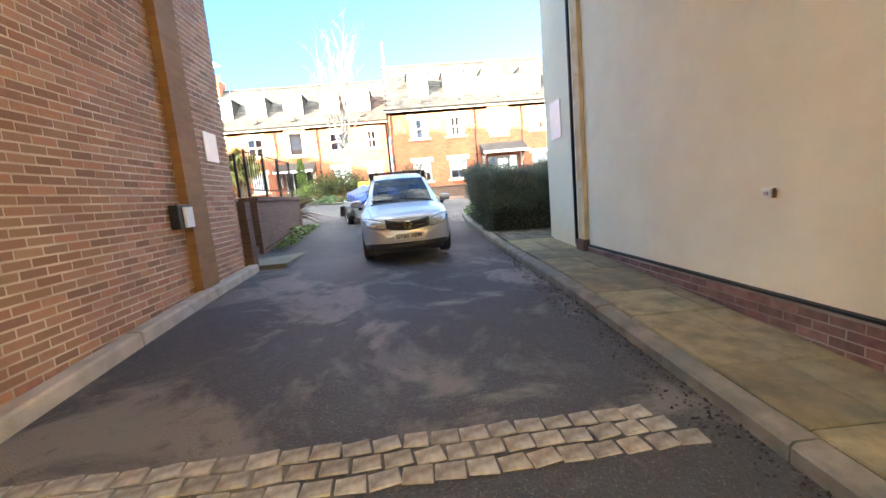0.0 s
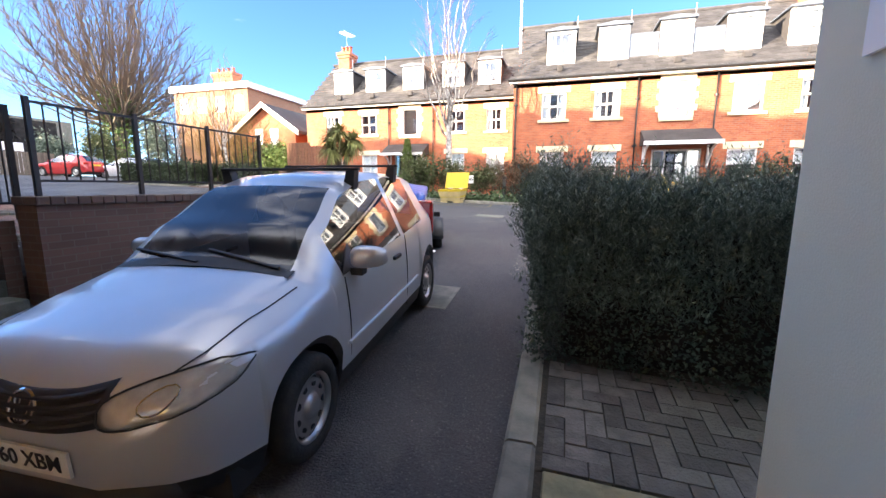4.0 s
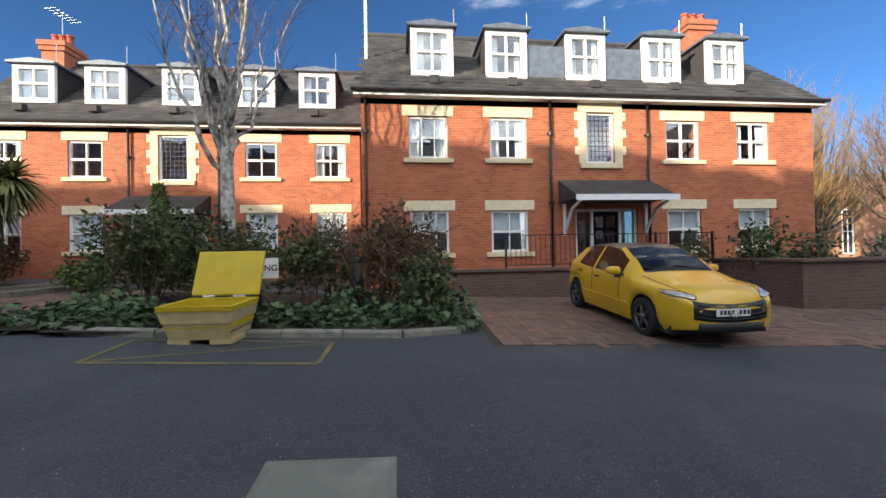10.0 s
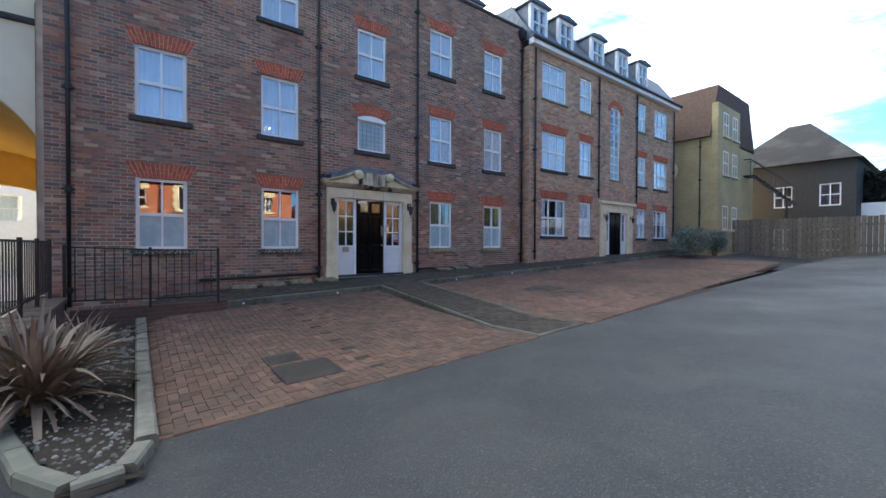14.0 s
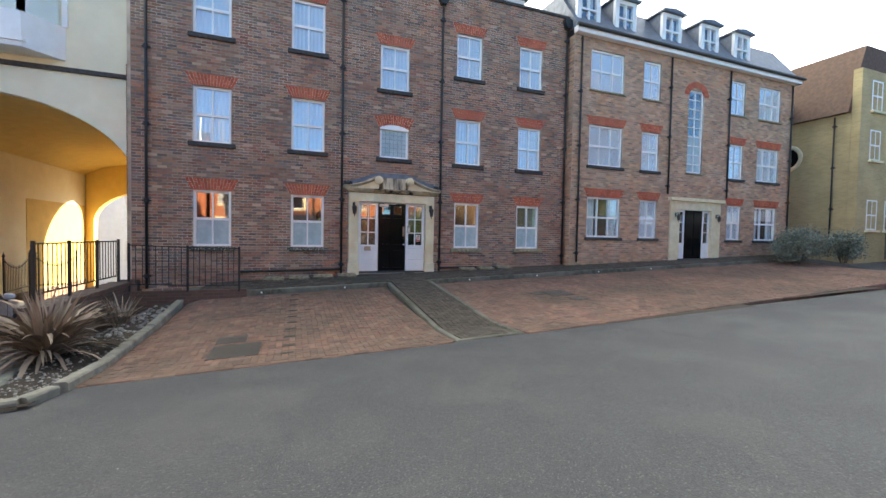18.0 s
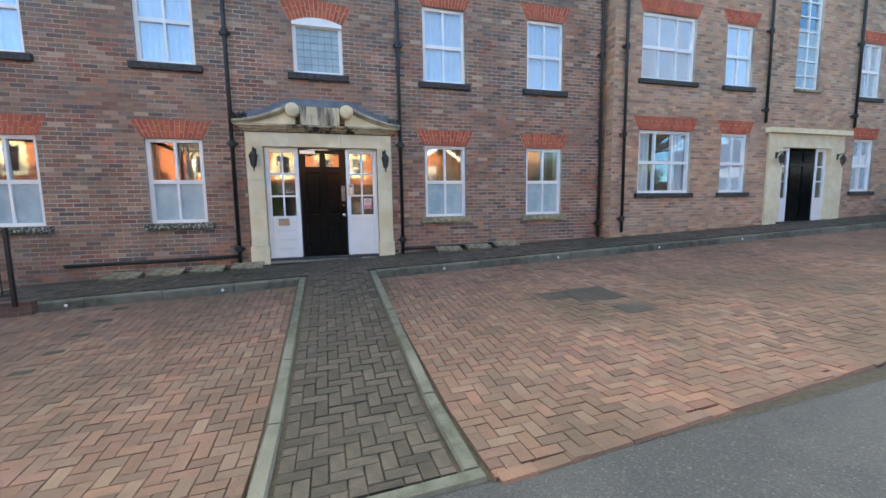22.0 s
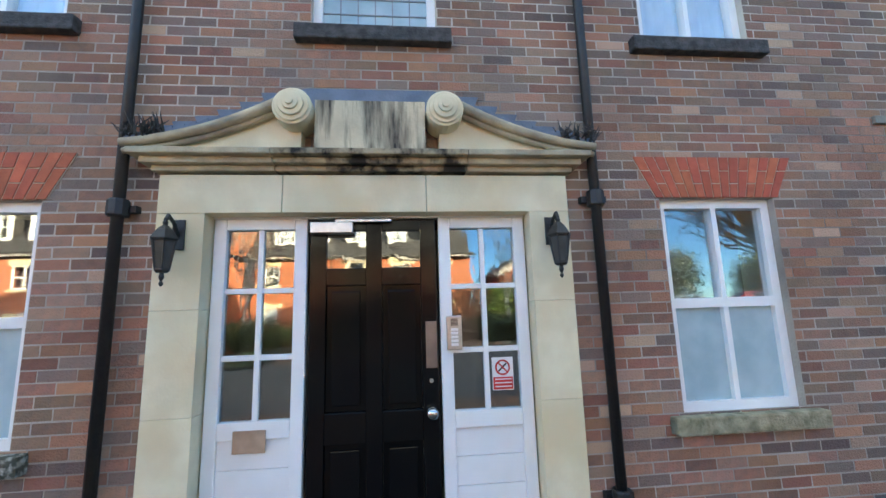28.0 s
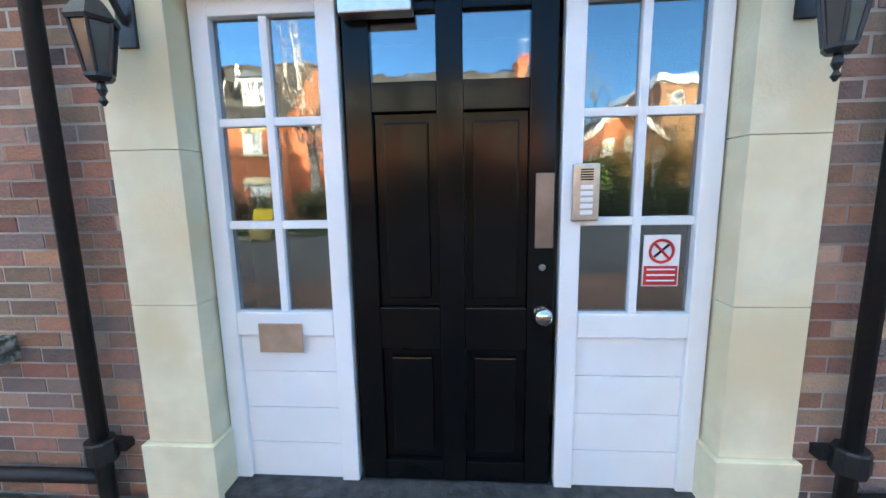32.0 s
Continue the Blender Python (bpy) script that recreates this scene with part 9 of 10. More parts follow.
def blades(name, x, y, z, n, length, width, material, label, seed=1, droop=0.6, spread=0.8, category="plant"):
    """A tuft of long arching strap leaves."""
    t = thing(name, pose(x, y, z), label, category)
    r = np.random.RandomState(seed)
    shapes = []
    for _ in range(14):
        L_, lean = length * (0.55 + 0.6 * r.rand()), spread * (0.2 + 0.9 * r.rand())
        w = width * (0.6 + 0.7 * r.rand())
        twist = r.uniform(-0.5, 0.5)
        vs, fs = [], []
        m = 7
        for i in range(m + 1):
            q = i / m
            out = 0.05 + L_ * q * math.sin(lean * (0.5 + q * 0.5))
            up = max(L_ * (q * math.cos(lean * (0.5 + q * 0.5)) - droop * 0.35 * q * q * lean), 0.02)
            ww = w * (1 - q ** 2.2) * (0.6 + 0.4 * min(q * 4, 1)) + 0.001
            tw = twist * q
            for side in (-1, 0, 1):
                vs.append((out, side * ww * math.cos(tw), up + side * ww * math.sin(tw) + 0.3 * ww * abs(side)))
        for i in range(m):
            k = 3 * i
            fs += [(k, k + 1, k + 4, k + 3), (k + 1, k + 2, k + 5, k + 4)]
        me = bpy.data.meshes.new("blade")
        me.from_pydata(vs, [], fs)
        me.materials.append(material)
        shapes.append(me)
    for k in range(n):
        ob = new("blade", shapes[k % 14])
        ob.parent = t
        ob.matrix_basis = pose(r.uniform(-0.06, 0.06), r.uniform(-0.06, 0.06), 0, r.uniform(-7, 7), r.uniform(-9, 9), r.rand() * 360) @ Matrix.Scale(0.8 + 0.35 * r.rand(), 4)
    return t


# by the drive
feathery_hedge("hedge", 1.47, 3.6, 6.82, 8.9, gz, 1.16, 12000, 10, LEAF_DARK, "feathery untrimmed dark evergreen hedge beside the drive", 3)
blades("flax_plant", -3.25, 9.85, bed_z(-3.25, 9.85), 260, 1.2, 0.036, FLAX, "bronze New Zealand flax sprawling in the bed", 2, droop=0.85, spread=1.3)
blades("flax_plant", -3.4, 7.9, bed_z(-3.4, 7.9), 60, 0.6, 0.016, FLAX, "smaller bronze flax tuft", 6)
blades("flax_plant", 2.55, 9.55, gz(2.55, 9.55) + 0.1, 120, 1.3, 0.028, FLAX_PALE, "pale dry spiky flax beside the ivy", 8, droop=0.6, spread=1.25)
corner = thing("planting_bed", pose(0, 0, 0), "ivy bed inside a curved kerb", "bed", kind="structure")
CORNER = [(1.42, 8.9), (1.5, 10.0), (1.75, 10.7), (2.2, 11.05), (2.8, 11.15), (3.3, 10.95), (3.7, 10.4), (3.9, 9.6)]


def in_corner(x, y):
    """Inside the curved kerb of the ivy bed."""
    ring = CORNER + [(3.9, 8.8), (1.42, 8.8)]
    inside = False
    for (xa, ya), (xb, yb) in zip(ring, ring[1:] + ring[:1]):
        if (ya > y) != (yb > y) and x < xa + (xb - xa) * (y - ya) / (yb - ya):
            inside = not inside
    return inside


sheet("soil", 1.4, 3.95, 8.8, 11.2, 34, 32, lambda x, y: gz(x, y) + 0.07, SOIL, parent=corner, kind="", inside=in_corner)
kerb_run("kerb_corner", CORNER, 0.12, 0.09, "curved concrete kerb of the ivy bed", length=0.45)
r0 = np.random.RandomState(21)


def ivy(name, x0, x1, y0, y1, f, n, size, material, label, inside=None, h=0.3, seed=4):
    r = np.random.RandomState(seed)
    X, Y = x0 + (x1 - x0) * r.rand(n), y0 + (y1 - y0) * r.rand(n)
    keep = [i for i in range(n) if inside is None or inside(X[i], Y[i])]
    X, Y = X[keep], Y[keep]
    Z = np.array([f(a, b) for a, b in zip(X, Y)]) + 0.04 + h * r.rand(len(X)) * (0.6 + 0.4 * np.sin(X * 4) * np.cos(Y * 3))
    ob = round_leaves(name, np.stack([X, Y, Z], 1), size, material, None, seed)
    return tagged(ob, label, "ground cover", kind="stuff")


ivy("ivy", 1.5, 3.8, 8.9, 11.1, gz, 2600, 0.085, LEAF_IVY, "glossy ivy covering the bed", lambda x, y: in_corner(x, y) and (x < 2.9 or y > 10.2), 0.32)


ivy("ground_cover", -2.78, -2.38, 6.7, 9.4, gz, 420, 0.06, LEAF_LIGHT, "low weeds along the foot of the retaining wall", None, 0.2, 17)


def bollard(x, y, label):
    t = thing("bollard_light", pose(x, y, gz(x, y)), label, "bollard", group="bollard lights")
    bm = bmesh.new()
    lathe(bm, [(0.075, 0), (0.075, 0.5), (0.07, 0.51)], 20)
    smooth(part("post", bm, IRON, t))
    bm = bmesh.new()
    lathe(bm, [(0.05, 0.51), (0.05, 0.74)], 16)
    part("lamp", bm, LENS, t)
    for k in range(5):
        bm = bmesh.new()
        lathe(bm, [(0.055, 0), (0.075, -0.012), (0.075, -0.004), (0.055, 0.012)], 20, (0, 0, 0.54 + 0.045 * k))
        part("louvre", bm, STEEL, t)
    bm = bmesh.new()
    lathe(bm, [(0.078, 0.74), (0.082, 0.77), (0.07, 0.81), (0.045, 0.84), (0.01, 0.85)], 20)
    smooth(part("cap", bm, IRON, t))


bollard(3.05, 10.92, "black bollard light with louvred lamp beside the ivy bed")
bollard(9.2, 16.4, "black bollard light at the bay edge")
bollard(-0.35, 18.3, "black bollard light among the shrubs")
drain = thing("road_gully", pose(2.3, 11.5, gz(2.3, 11.5) + 0.012, 3.7, 2, 12) @ Matrix.Scale(0.8, 4), "iron gully grate beside the kerb", "drain", kind="structure")
part("frame", boxes([(-0.24, 0.24, -0.24, -0.21, -0.02, 0.012), (-0.24, 0.24, 0.21, 0.24, -0.02, 0.012), (-0.24, -0.21, -0.21, 0.21, -0.02, 0.012), (0.21, 0.24, -0.21, 0.21, -0.02, 0.012)]), COVER, drain)
for k in range(8):
    part("bar", boxes([(-0.2 + 0.053 * k, -0.176 + 0.053 * k, -0.21, 0.21, -0.02, 0.01)]), WORN_IRON, drain)
part("cross_bar", boxes([(-0.21, 0.21, -0.012, 0.012, -0.018, 0.013)]), WORN_IRON, drain)
part("pit", boxes([(-0.21, 0.21, -0.21, 0.21, -0.012, -0.006)]), SOIL, drain)

# the shrub bed before the terrace
bed = thing("planting_bed", pose(0, 0, 0), "wide shrub bed with a concrete edge", "bed", kind="structure")
bed_in = lambda x, y: y > 16.75 + 0.10 * abs(x + 1.6) ** 1.5 * (0.35 if x < -1.6 else 0.12) and not (x < -4.3 and y < 17.4) and y > 16.83 + max(0.0, x - 0.3) * 0.3 + max(0.0, x - 0.9) * 1.3 and x < 1.33
sheet("soil", -4.6, 1.5, 16.7, 20.6, 61, 39, lambda x, y: gz(x, y) + 0.06, SOIL, parent=bed, kind="", inside=bed_in)
kerb_run("kerb_bed", [(-4.4, 17.55), (-3.4, 16.95), (-2.4, 16.85), (0.3, 16.75), (1.0, 16.95), (1.35, 17.5), (1.4, 20.4)], 0.12, 0.08, "concrete edge of the shrub bed", length=0.7)
ivy("ivy", -4.3, 1.3, 16.9, 18.0, gz, 2600, 0.085, LEAF_BED, "glossy ivy spilling over the bed edge", None, 0.4, 12)
for k, (x, y, rx, h, m, nm) in enumerate(((-3.6, 18.6, 1.0, 1.5, LEAF, 2600), (-2.4, 19.0, 0.9, 1.5, LEAF, 2200), (-1.1, 18.8, 1.0, 1.3, LEAF, 2200), (-0.1, 18.5, 0.9, 1.5, LEAF_BROWN, 1700), (0.6, 18.9, 0.8, 1.4, LEAF_BROWN, 1500), (0.6, 17.8, 0.7, 0.9, LEAF, 1500), (-4.0, 19.6, 0.8, 1.2, LEAF_LIGHT, 1600))):
    shrub("shrub", x, y, gz(x, y), rx, 0.8, h, nm, 0.045, m, ("leafy evergreen shrub in the bed", "brown half-bare shrub in the bed", "light green rounded shrub in the bed")[0 if m is LEAF else 1 if m is LEAF_BROWN else 2], seed=k + 1, group="bed shrubs")
for k, (x, y) in enumerate(((-0.2, 18.3), (0.4, 18.6), (-0.8, 18.9))):
    bare_tree("bare_shrub", x, y, gz(x, y), 1.9, 0.9, "leafless twiggy brown shrub in the bed", seed=30 + k, trunk_r=0.02, levels=3, multi=5, fork=0.2, bark=TWIG, twig=TWIG, kids=(3, 4))
fan_tree("birch_tree", -2.75, 19.5, gz(-2.7, 19.5), 8.9, 1.75, "leafless silver birch with pale mottled trunk", seed=5, trunk_h=3.1, trunk_r=0.14, limbs=13, shoots=12, twigs=5, limb_r=0.055, bark=BARK_PALE, twig=TWIG_PINK, wide=62, droop=0.35, fine=0.0055)

# yellow grit bin, open
BIN_Y = mat("yellow_grit_bin", (0.62, 0.46, 0.02), 0.5, other=(0.55, 0.4, 0.02), scale=5)
BIN_C = mat("faded_cream_plastic", (0.62, 0.5, 0.25), 0.55, other=(0.5, 0.4, 0.2), scale=6)
gbin = thing("grit_bin", pose(-1.78, 16.72, gz(-1.8, 16.7), 3, 0, -6) @ Matrix.Scale(0.88, 4), "yellow grit bin with its lid standing open", "bin")
bm = bmesh.new()


def taper_box(bm, a, b, z0, z1, wall=0.0):
    lo = [bm.verts.new((x, y, z0)) for x, y in ((-a[0], -a[1]), (a[0], -a[1]), (a[0], a[1]), (-a[0], a[1]))]
    hi = [bm.verts.new((x, y, z1)) for x, y in ((-b[0], -b[1]), (b[0], -b[1]), (b[0], b[1]), (-b[0], b[1]))]
    for i in range(4):
        bm.faces.new((lo[i], lo[(i + 1) % 4], hi[(i + 1) % 4], hi[i]))
    return lo, hi


lo, hi = taper_box(bm, (0.36, 0.26), (0.40, 0.30), 0.06, 0.26)
bm.faces.new(lo[::-1])
lo2, hi2 = taper_box(bm, (0.41, 0.31), (0.44, 0.33), 0.26, 0.42)
for i in range(4):
    bm.faces.new((hi[i], hi[(i + 1) % 4], lo2[(i + 1) % 4], lo2[i]))
part("tub", bm, BIN_C, gbin, "faded cream lower tub")
bm = bmesh.new()
lo3, hi3 = taper_box(bm, (0.445, 0.335), (0.45, 0.34), 0.41, 0.47)
lo4, hi4 = taper_box(bm, (0.40, 0.29), (0.415, 0.305), 0.2, 0.47)
for i in range(4):
    bm.faces.new((hi3[i], hi3[(i + 1) % 4], hi4[(i + 1) % 4], hi4[i]))
part("rim", bm, BIN_Y, gbin, "yellow inner rim")
part("salt", boxes([(-0.38, 0.38, -0.27, 0.27, 0.14, 0.24)]), mat("brown_grit", (0.25, 0.14, 0.08), 0.95, bump=0.6), gbin)
for x in (-0.25, 0.25):
    part("foot", boxes([(x - 0.13, x + 0.13, -0.26, 0.26, 0.0, 0.058)]), BIN_C, gbin)
bm = bmesh.new()
box(bm, -0.45, 0.45, 0.0, 0.05, 0.0, 0.62, bevel=0.02)
lid = part("lid", bm, BIN_Y, gbin, "yellow lid leaning back")
lid.matrix_basis = pose(0, 0.34, 0.5, -22)
for x in (-0.2, 0.2):
    bm = bmesh.new()
    tube(bm, [(x - 0.08, 0.335, 0.485), (x + 0.08, 0.335, 0.485)], 0.022, 8)
    part("hinge", bm, CHROME, gbin)
t = thing("notice_sign", pose(-1.5, 17.42, gz(-1.5, 17.42) - 0.06), "white sign with black letters behind the grit bin", "sign")
part("post", boxes([(-0.02, 0.02, -0.02, 0.02, 0, 0.9)]), IRON, t)
part("board", boxes([(-0.24, 0.24, -0.035, -0.022, 0.64, 0.9)]), WHITE, t)
text_mesh("NG", 0.11, 0.001, TRIM, t, pose(0.15, -0.037, 0.77, 90))
LINE_Y = mat("worn_yellow_line", (0.26, 0.21, 0.06), 0.8, other=(0.07, 0.07, 0.062), scale=5, amount=0.9)
LINE_W = mat("worn_white_line", (0.4, 0.4, 0.39), 0.8, other=(0.12, 0.12, 0.12), scale=14, amount=0.9)


def line(pts, w, material, label):
    bm = bmesh.new()
    for (xa, ya), (xb, yb) in zip(pts, pts[1:]):
        d = math.hypot(xb - xa, yb - ya)
        nx, ny = -(yb - ya) / d * w / 2, (xb - xa) / d * w / 2
        n = max(1, int(d / 0.3))
        for k in range(n):
            p, q = k / n, (k + 1) / n
            cs = [(xa + (xb - xa) * p + nx, ya + (yb - ya) * p + ny), (xa + (xb - xa) * q + nx, ya + (yb - ya) * q + ny), (xa + (xb - xa) * q - nx, ya + (yb - ya) * q - ny), (xa + (xb - xa) * p - nx, ya + (yb - ya) * p - ny)]
            bm.faces.new([bm.verts.new((x, y, gz(x, y) + 0.006)) for x, y in cs])
    tagged(part("road_marking", bm, material), label, "marking", kind="structure")


line([(-2.55, 16.7), (-2.58, 15.95), (-0.48, 15.85), (-0.45, 16.55), (-2.5, 16.7)], 0.05, LINE_Y, "worn yellow box painted round the grit bin")
line([(-2.5, 16.0), (-0.5, 16.5)], 0.04, LINE_Y, "worn yellow hatch line by the grit bin")

# bays and garden walls before the terrace
ebay = thing("parking_bay", pose(0, 0, 0), "red brick paved bays before the terrace", "paving", kind="structure")
bay_edge = lambda x: 16.3 - 0.04 * (x - 4)
herringbone("pavers", 1.4, 9.0, 16.0, 20.4, gz, PAVER, ebay, inside=lambda x, y: y > bay_edge(x), u=0.12)
sheet("bay_bed", 1.3, 9.1, 15.9, 20.5, 16, 10, lambda x, y: gz(x, y) + 0.004, GROUT, parent=ebay, kind="", inside=lambda x, y: y > bay_edge(x) - 0.1)
gw = thing("garden_wall", pose(0, 0, 0), "low dark brick wall along the terrace front", "wall", kind="structure")
part("wall", boxes([(1.4, 7.6, 20.45, 20.7, 0.6, 1.62), (7.6, 7.85, 18.6, 20.7, 0.4, 1.75), (7.85, 9.6, 18.6, 18.85, 0.3, 1.75)]), BRICK_DARK, gw)
for q in ((1.35, 7.55, 20.4, 20.75, 1.622, 1.69), (7.55, 7.9, 18.55, 20.75, 1.752, 1.82), (7.9, 9.65, 18.55, 18.9, 1.752, 1.82)):
    bm = bmesh.new()
    box(bm, *q, bevel=0.015)
    part("coping", bm, BRICK_DARK, gw)
part("terrace", boxes([(1.4, 12.0, 20.7, 22.1, 0.4, 1.1)]), FLAG, gw)
railing("railing", [(2.6, 20.58, 1.66), (4.4, 20.58, 1.66), (6.1, 20.58, 1.66), (7.5, 20.58, 1.66)], 0.75, "black iron railing on the garden wall")
for k, (x, y, h, m) in enumerate(((8.3, 19.9, 1.7, LEAF), (9.3, 19.8, 1.5, LEAF), (7.2, 21.2, 1.5, LEAF), (10.4, 19.2, 1.4, LEAF_DARK), (11.2, 18.6, 1.1, LEAF_BROWN), (12.0, 18.2, 0.9, LEAF_BROWN))):
    shrub("shrub", x, y, gz(x, y), 0.9, 0.8, h, 1800, 0.05, m, "evergreen shrub beside the terrace wall" if m is not LEAF_BROWN else "low brown shrub by the bay", seed=50 + k, group="terrace shrubs")
kerb_run("kerb_bay", [(9.0, 18.4), (9.3, 16.6), (9.6, 15.6)], 0.12, 0.06, "concrete edge of the bay")
hedge("hedge", 8.9, 12.2, 16.6, 17.4, gz, 0.5, 3500, 0.04, LEAF_BROWN, "low brown hedge along the bay", 9)

# east end: bins, walls, trees, far offices
GREEN_P = mat("green_bin_plastic", (0.02, 0.11, 0.05), 0.5, other=(0.015, 0.08, 0.04), scale=5)
wheelie = thing("wheeled_bin", pose(13.6, 18.7, gz(13.6, 18.7), 0, 0, -35), "large green wheeled refuse bin", "bin")
bm = bmesh.new()
lo, hi = taper_box(bm, (0.55, 0.42), (0.62, 0.5), 0.15, 1.15)
bm.faces.new(lo[::-1])
part("tub", bm, GREEN_P, wheelie)
bm = bmesh.new()
box(bm, -0.66, 0.66, -0.54, 0.54, 1.152, 1.25, bevel=0.04)
part("lid", bm, GREEN_P, wheelie)
for x in (-0.45, 0.45):
    bm = bmesh.new()
    tube(bm, [(x, -0.3, 0.08), (x + 0.06, -0.3, 0.08)], 0.08, 12)
    tube(bm, [(x, 0.3, 0.08), (x + 0.06, 0.3, 0.08)], 0.08, 12)
    part("castor", bm, TYRE, wheelie)
t = thing("litter_bin", pose(12.3, 18.4, gz(12.3, 18.4)), "black post-mounted litter bin", "bin")
bm = bmesh.new()
box(bm, -0.25, 0.25, -0.22, 0.22, 0, 1.05, bevel=0.03)
part("body", bm, IRON, t)
t = thing("white_box", pose(11.6, 17.9, gz(11.6, 17.9)), "white plastic box by the hedge", "box")
bm = bmesh.new()
box(bm, -0.3, 0.3, -0.2, 0.2, 0, 0.55, bevel=0.04)
part("body", bm, WHITE, t)
ew = thing("boundary_wall", pose(0, 0, 0), "brick boundary wall at the east end", "wall", kind="structure")
part("wall", boxes([(14.4, 15.2, 19.4, 19.8, -0.2, 1.5), (15.2, 22.0, 22.2, 22.5, -0.5, 1.4), (21.7, 22.0, 8.0, 22.2, -0.8, 1.3)]), BRICK_DARK, ew)
part("front_wall", boxes([(20.5, 20.75, 12.0, 21.5, -0.8, 1.35)]), BRICK_S, ew)
hedge("hedge", 20.9, 21.6, 13.5, 21.5, gz, 1.9, 5000, 0.06, LEAF_DARK, "dark clipped hedge before the boundary wall", 15)
fence_e = thing("fence", pose(0, 0, 0), "grey board fence behind the bins", "fence", kind="structure")
for k in range(24):
    part("board", boxes([(9.9 + 0.2 * k, 10.07 + 0.2 * k, 21.0, 21.03, 0.3, 1.75)]), WOOD_FENCE, fence_e)


def far_building(name, m, w, d, h, material, label, rows_=2, cols=6, ww=1.2, wh=1.4, z0=1.0, dz=3.0, flat=True, roof_m=SLATE, ridge=2.5, wm=None):
    t = thing(name, m, label, "building")
    gap = w / cols
    holes = [(gap * (k + 0.5) - ww / 2, gap * (k + 0.5) + ww / 2, z0 + dz * r_, z0 + dz * r_ + wh) for k in range(cols) for r_ in range(rows_)]
    part("wall", wall_bm(0, w, -3, h, 0.3, holes), material, t)
    part("side_wall", boxes([(0, 0.3, 0.3, d, -3, h), (w - 0.3, w, 0.3, d, -3, h), (0.3, w - 0.3, d - 0.3, d, -3, h)]), material, t)
    first = None
    for a, b, za, zb in holes:
        if first is None:
            bm = wall_bm(0, ww, 0, wh, 0.07, [(a_, b_, c_, d_) for a_, b_ in ((0.08, ww / 2 - 0.03), (ww / 2 + 0.03, ww - 0.08)) for c_, d_ in ((0.08, wh / 2 - 0.03), (wh / 2 + 0.03, wh - 0.08))], y0=0.05)
            first = part("window", bm, UPVC, t)
            part("pane", boxes([(0.08, ww - 0.08, 0.085, 0.09, 0.08, wh - 0.08)]), GLASS, first)
            part("room", boxes([(-0.1, ww + 0.1, 0.4, 0.45, -0.1, wh + 0.1)]), ROOM, first)
            first.matrix_basis = pose(a, 0, za)
        else:
            copy_thing(first, pose(a, 0, za))
    if flat:
        part("roof", boxes([(-0.2, w + 0.2, -0.2, d + 0.2, h + 0.002, h + 0.4)]), wm or WHITE, t, "flat roof with pale edge")
    else:
        bm = bmesh.new()
        v = [bm.verts.new(p) for p in ((-0.3, -0.4, h), (w + 0.3, -0.4, h), (w - d * 0.35, d / 2, h + ridge), (d * 0.35, d / 2, h + ridge), (-0.3, d + 0.4, h), (w + 0.3, d + 0.4, h))]
        for q in ((0, 1, 2, 3), (3, 2, 5, 4), (0, 3, 4), (1, 5, 2), (0, 4, 5, 1)):
            bm.faces.new([v[i] for i in q])
        part("roof", bm, roof_m, t)
    return t


far_building("office_building", pose(24, 40, 0, 0, 0, -38), 17, 10, 6.3, BRICK_FAR, "long pale brick building with tall narrow windows", 1, 8, 0.6, 3.0, 1.5, flat=True, wm=LEAD)
off_b = far_building("office_building", pose(48, 37, 0, 0, 0, -72), 26, 10, 4.6, BRICK_OFFICE, "flat-roofed sixties office with white bands", 1, 7, 1.6, 1.0, 3.2, flat=True)
part("stair_tower", boxes([(11, 13.2, 1.0, 4.0, 0, 10.2)]), BRICK_OFFICE, off_b, "brick stair tower")
part("glazed_bay", boxes([(8.4, 11, -0.4, 0.0, 0, 4.5)]), CONCRETE, off_b)
part("upper_storey", boxes([(13.5, 26, 1.5, 8, 5.0, 6.6)]), WHITE, off_b)
mast = thing("phone_mast", pose(55.9, 20.8, 0), "lattice phone mast with white panel antennas", "mast")
bm = bmesh.new()
for a in range(3):
    tube(bm, [(0.35 * math.cos(a * 2.09), 0.35 * math.sin(a * 2.09), 5), (0.3 * math.cos(a * 2.09), 0.3 * math.sin(a * 2.09), 13)], 0.06, 5)
for k in range(14):
    a = k % 3
    tube(bm, [(0.33 * math.cos(a * 2.09), 0.33 * math.sin(a * 2.09), 5.5 + 0.5 * k), (0.33 * math.cos(a * 2.09 + 2.09), 0.33 * math.sin(a * 2.09 + 2.09), 6 + 0.5 * k)], 0.035, 4)
part("lattice", bm, STEEL, mast)
bm = bmesh.new()
lathe(bm, [(1.3, 0), (1.35, 0.08), (1.3, 0.16)], 16, (0, 0, 11.2))
part("ring", bm, STEEL, mast)
for k in range(9):
    a = k * 0.698
    bm = bmesh.new()
    box(bm, -0.16, 0.16, -0.1, 0.1, 0, 2.0, bevel=0.04)
    ob = part("antenna", bm, WHITE, mast)
    ob.matrix_basis = pose(1.3 * math.cos(a), 1.3 * math.sin(a), 11.0 + 0.25 * (k % 3), 0, 0, math.degrees(a) + 90)
fan_tree("street_tree", 22.5, 27.0, 0.3, 9.2, 2.5, "leafless pollarded street tree", seed=61, trunk_h=2.6, trunk_r=0.4, limbs=60, shoots=10, twigs=5, limb_r=0.07, bark=BARK, twig=TWIG_PINK, wide=70, fine=0.012)
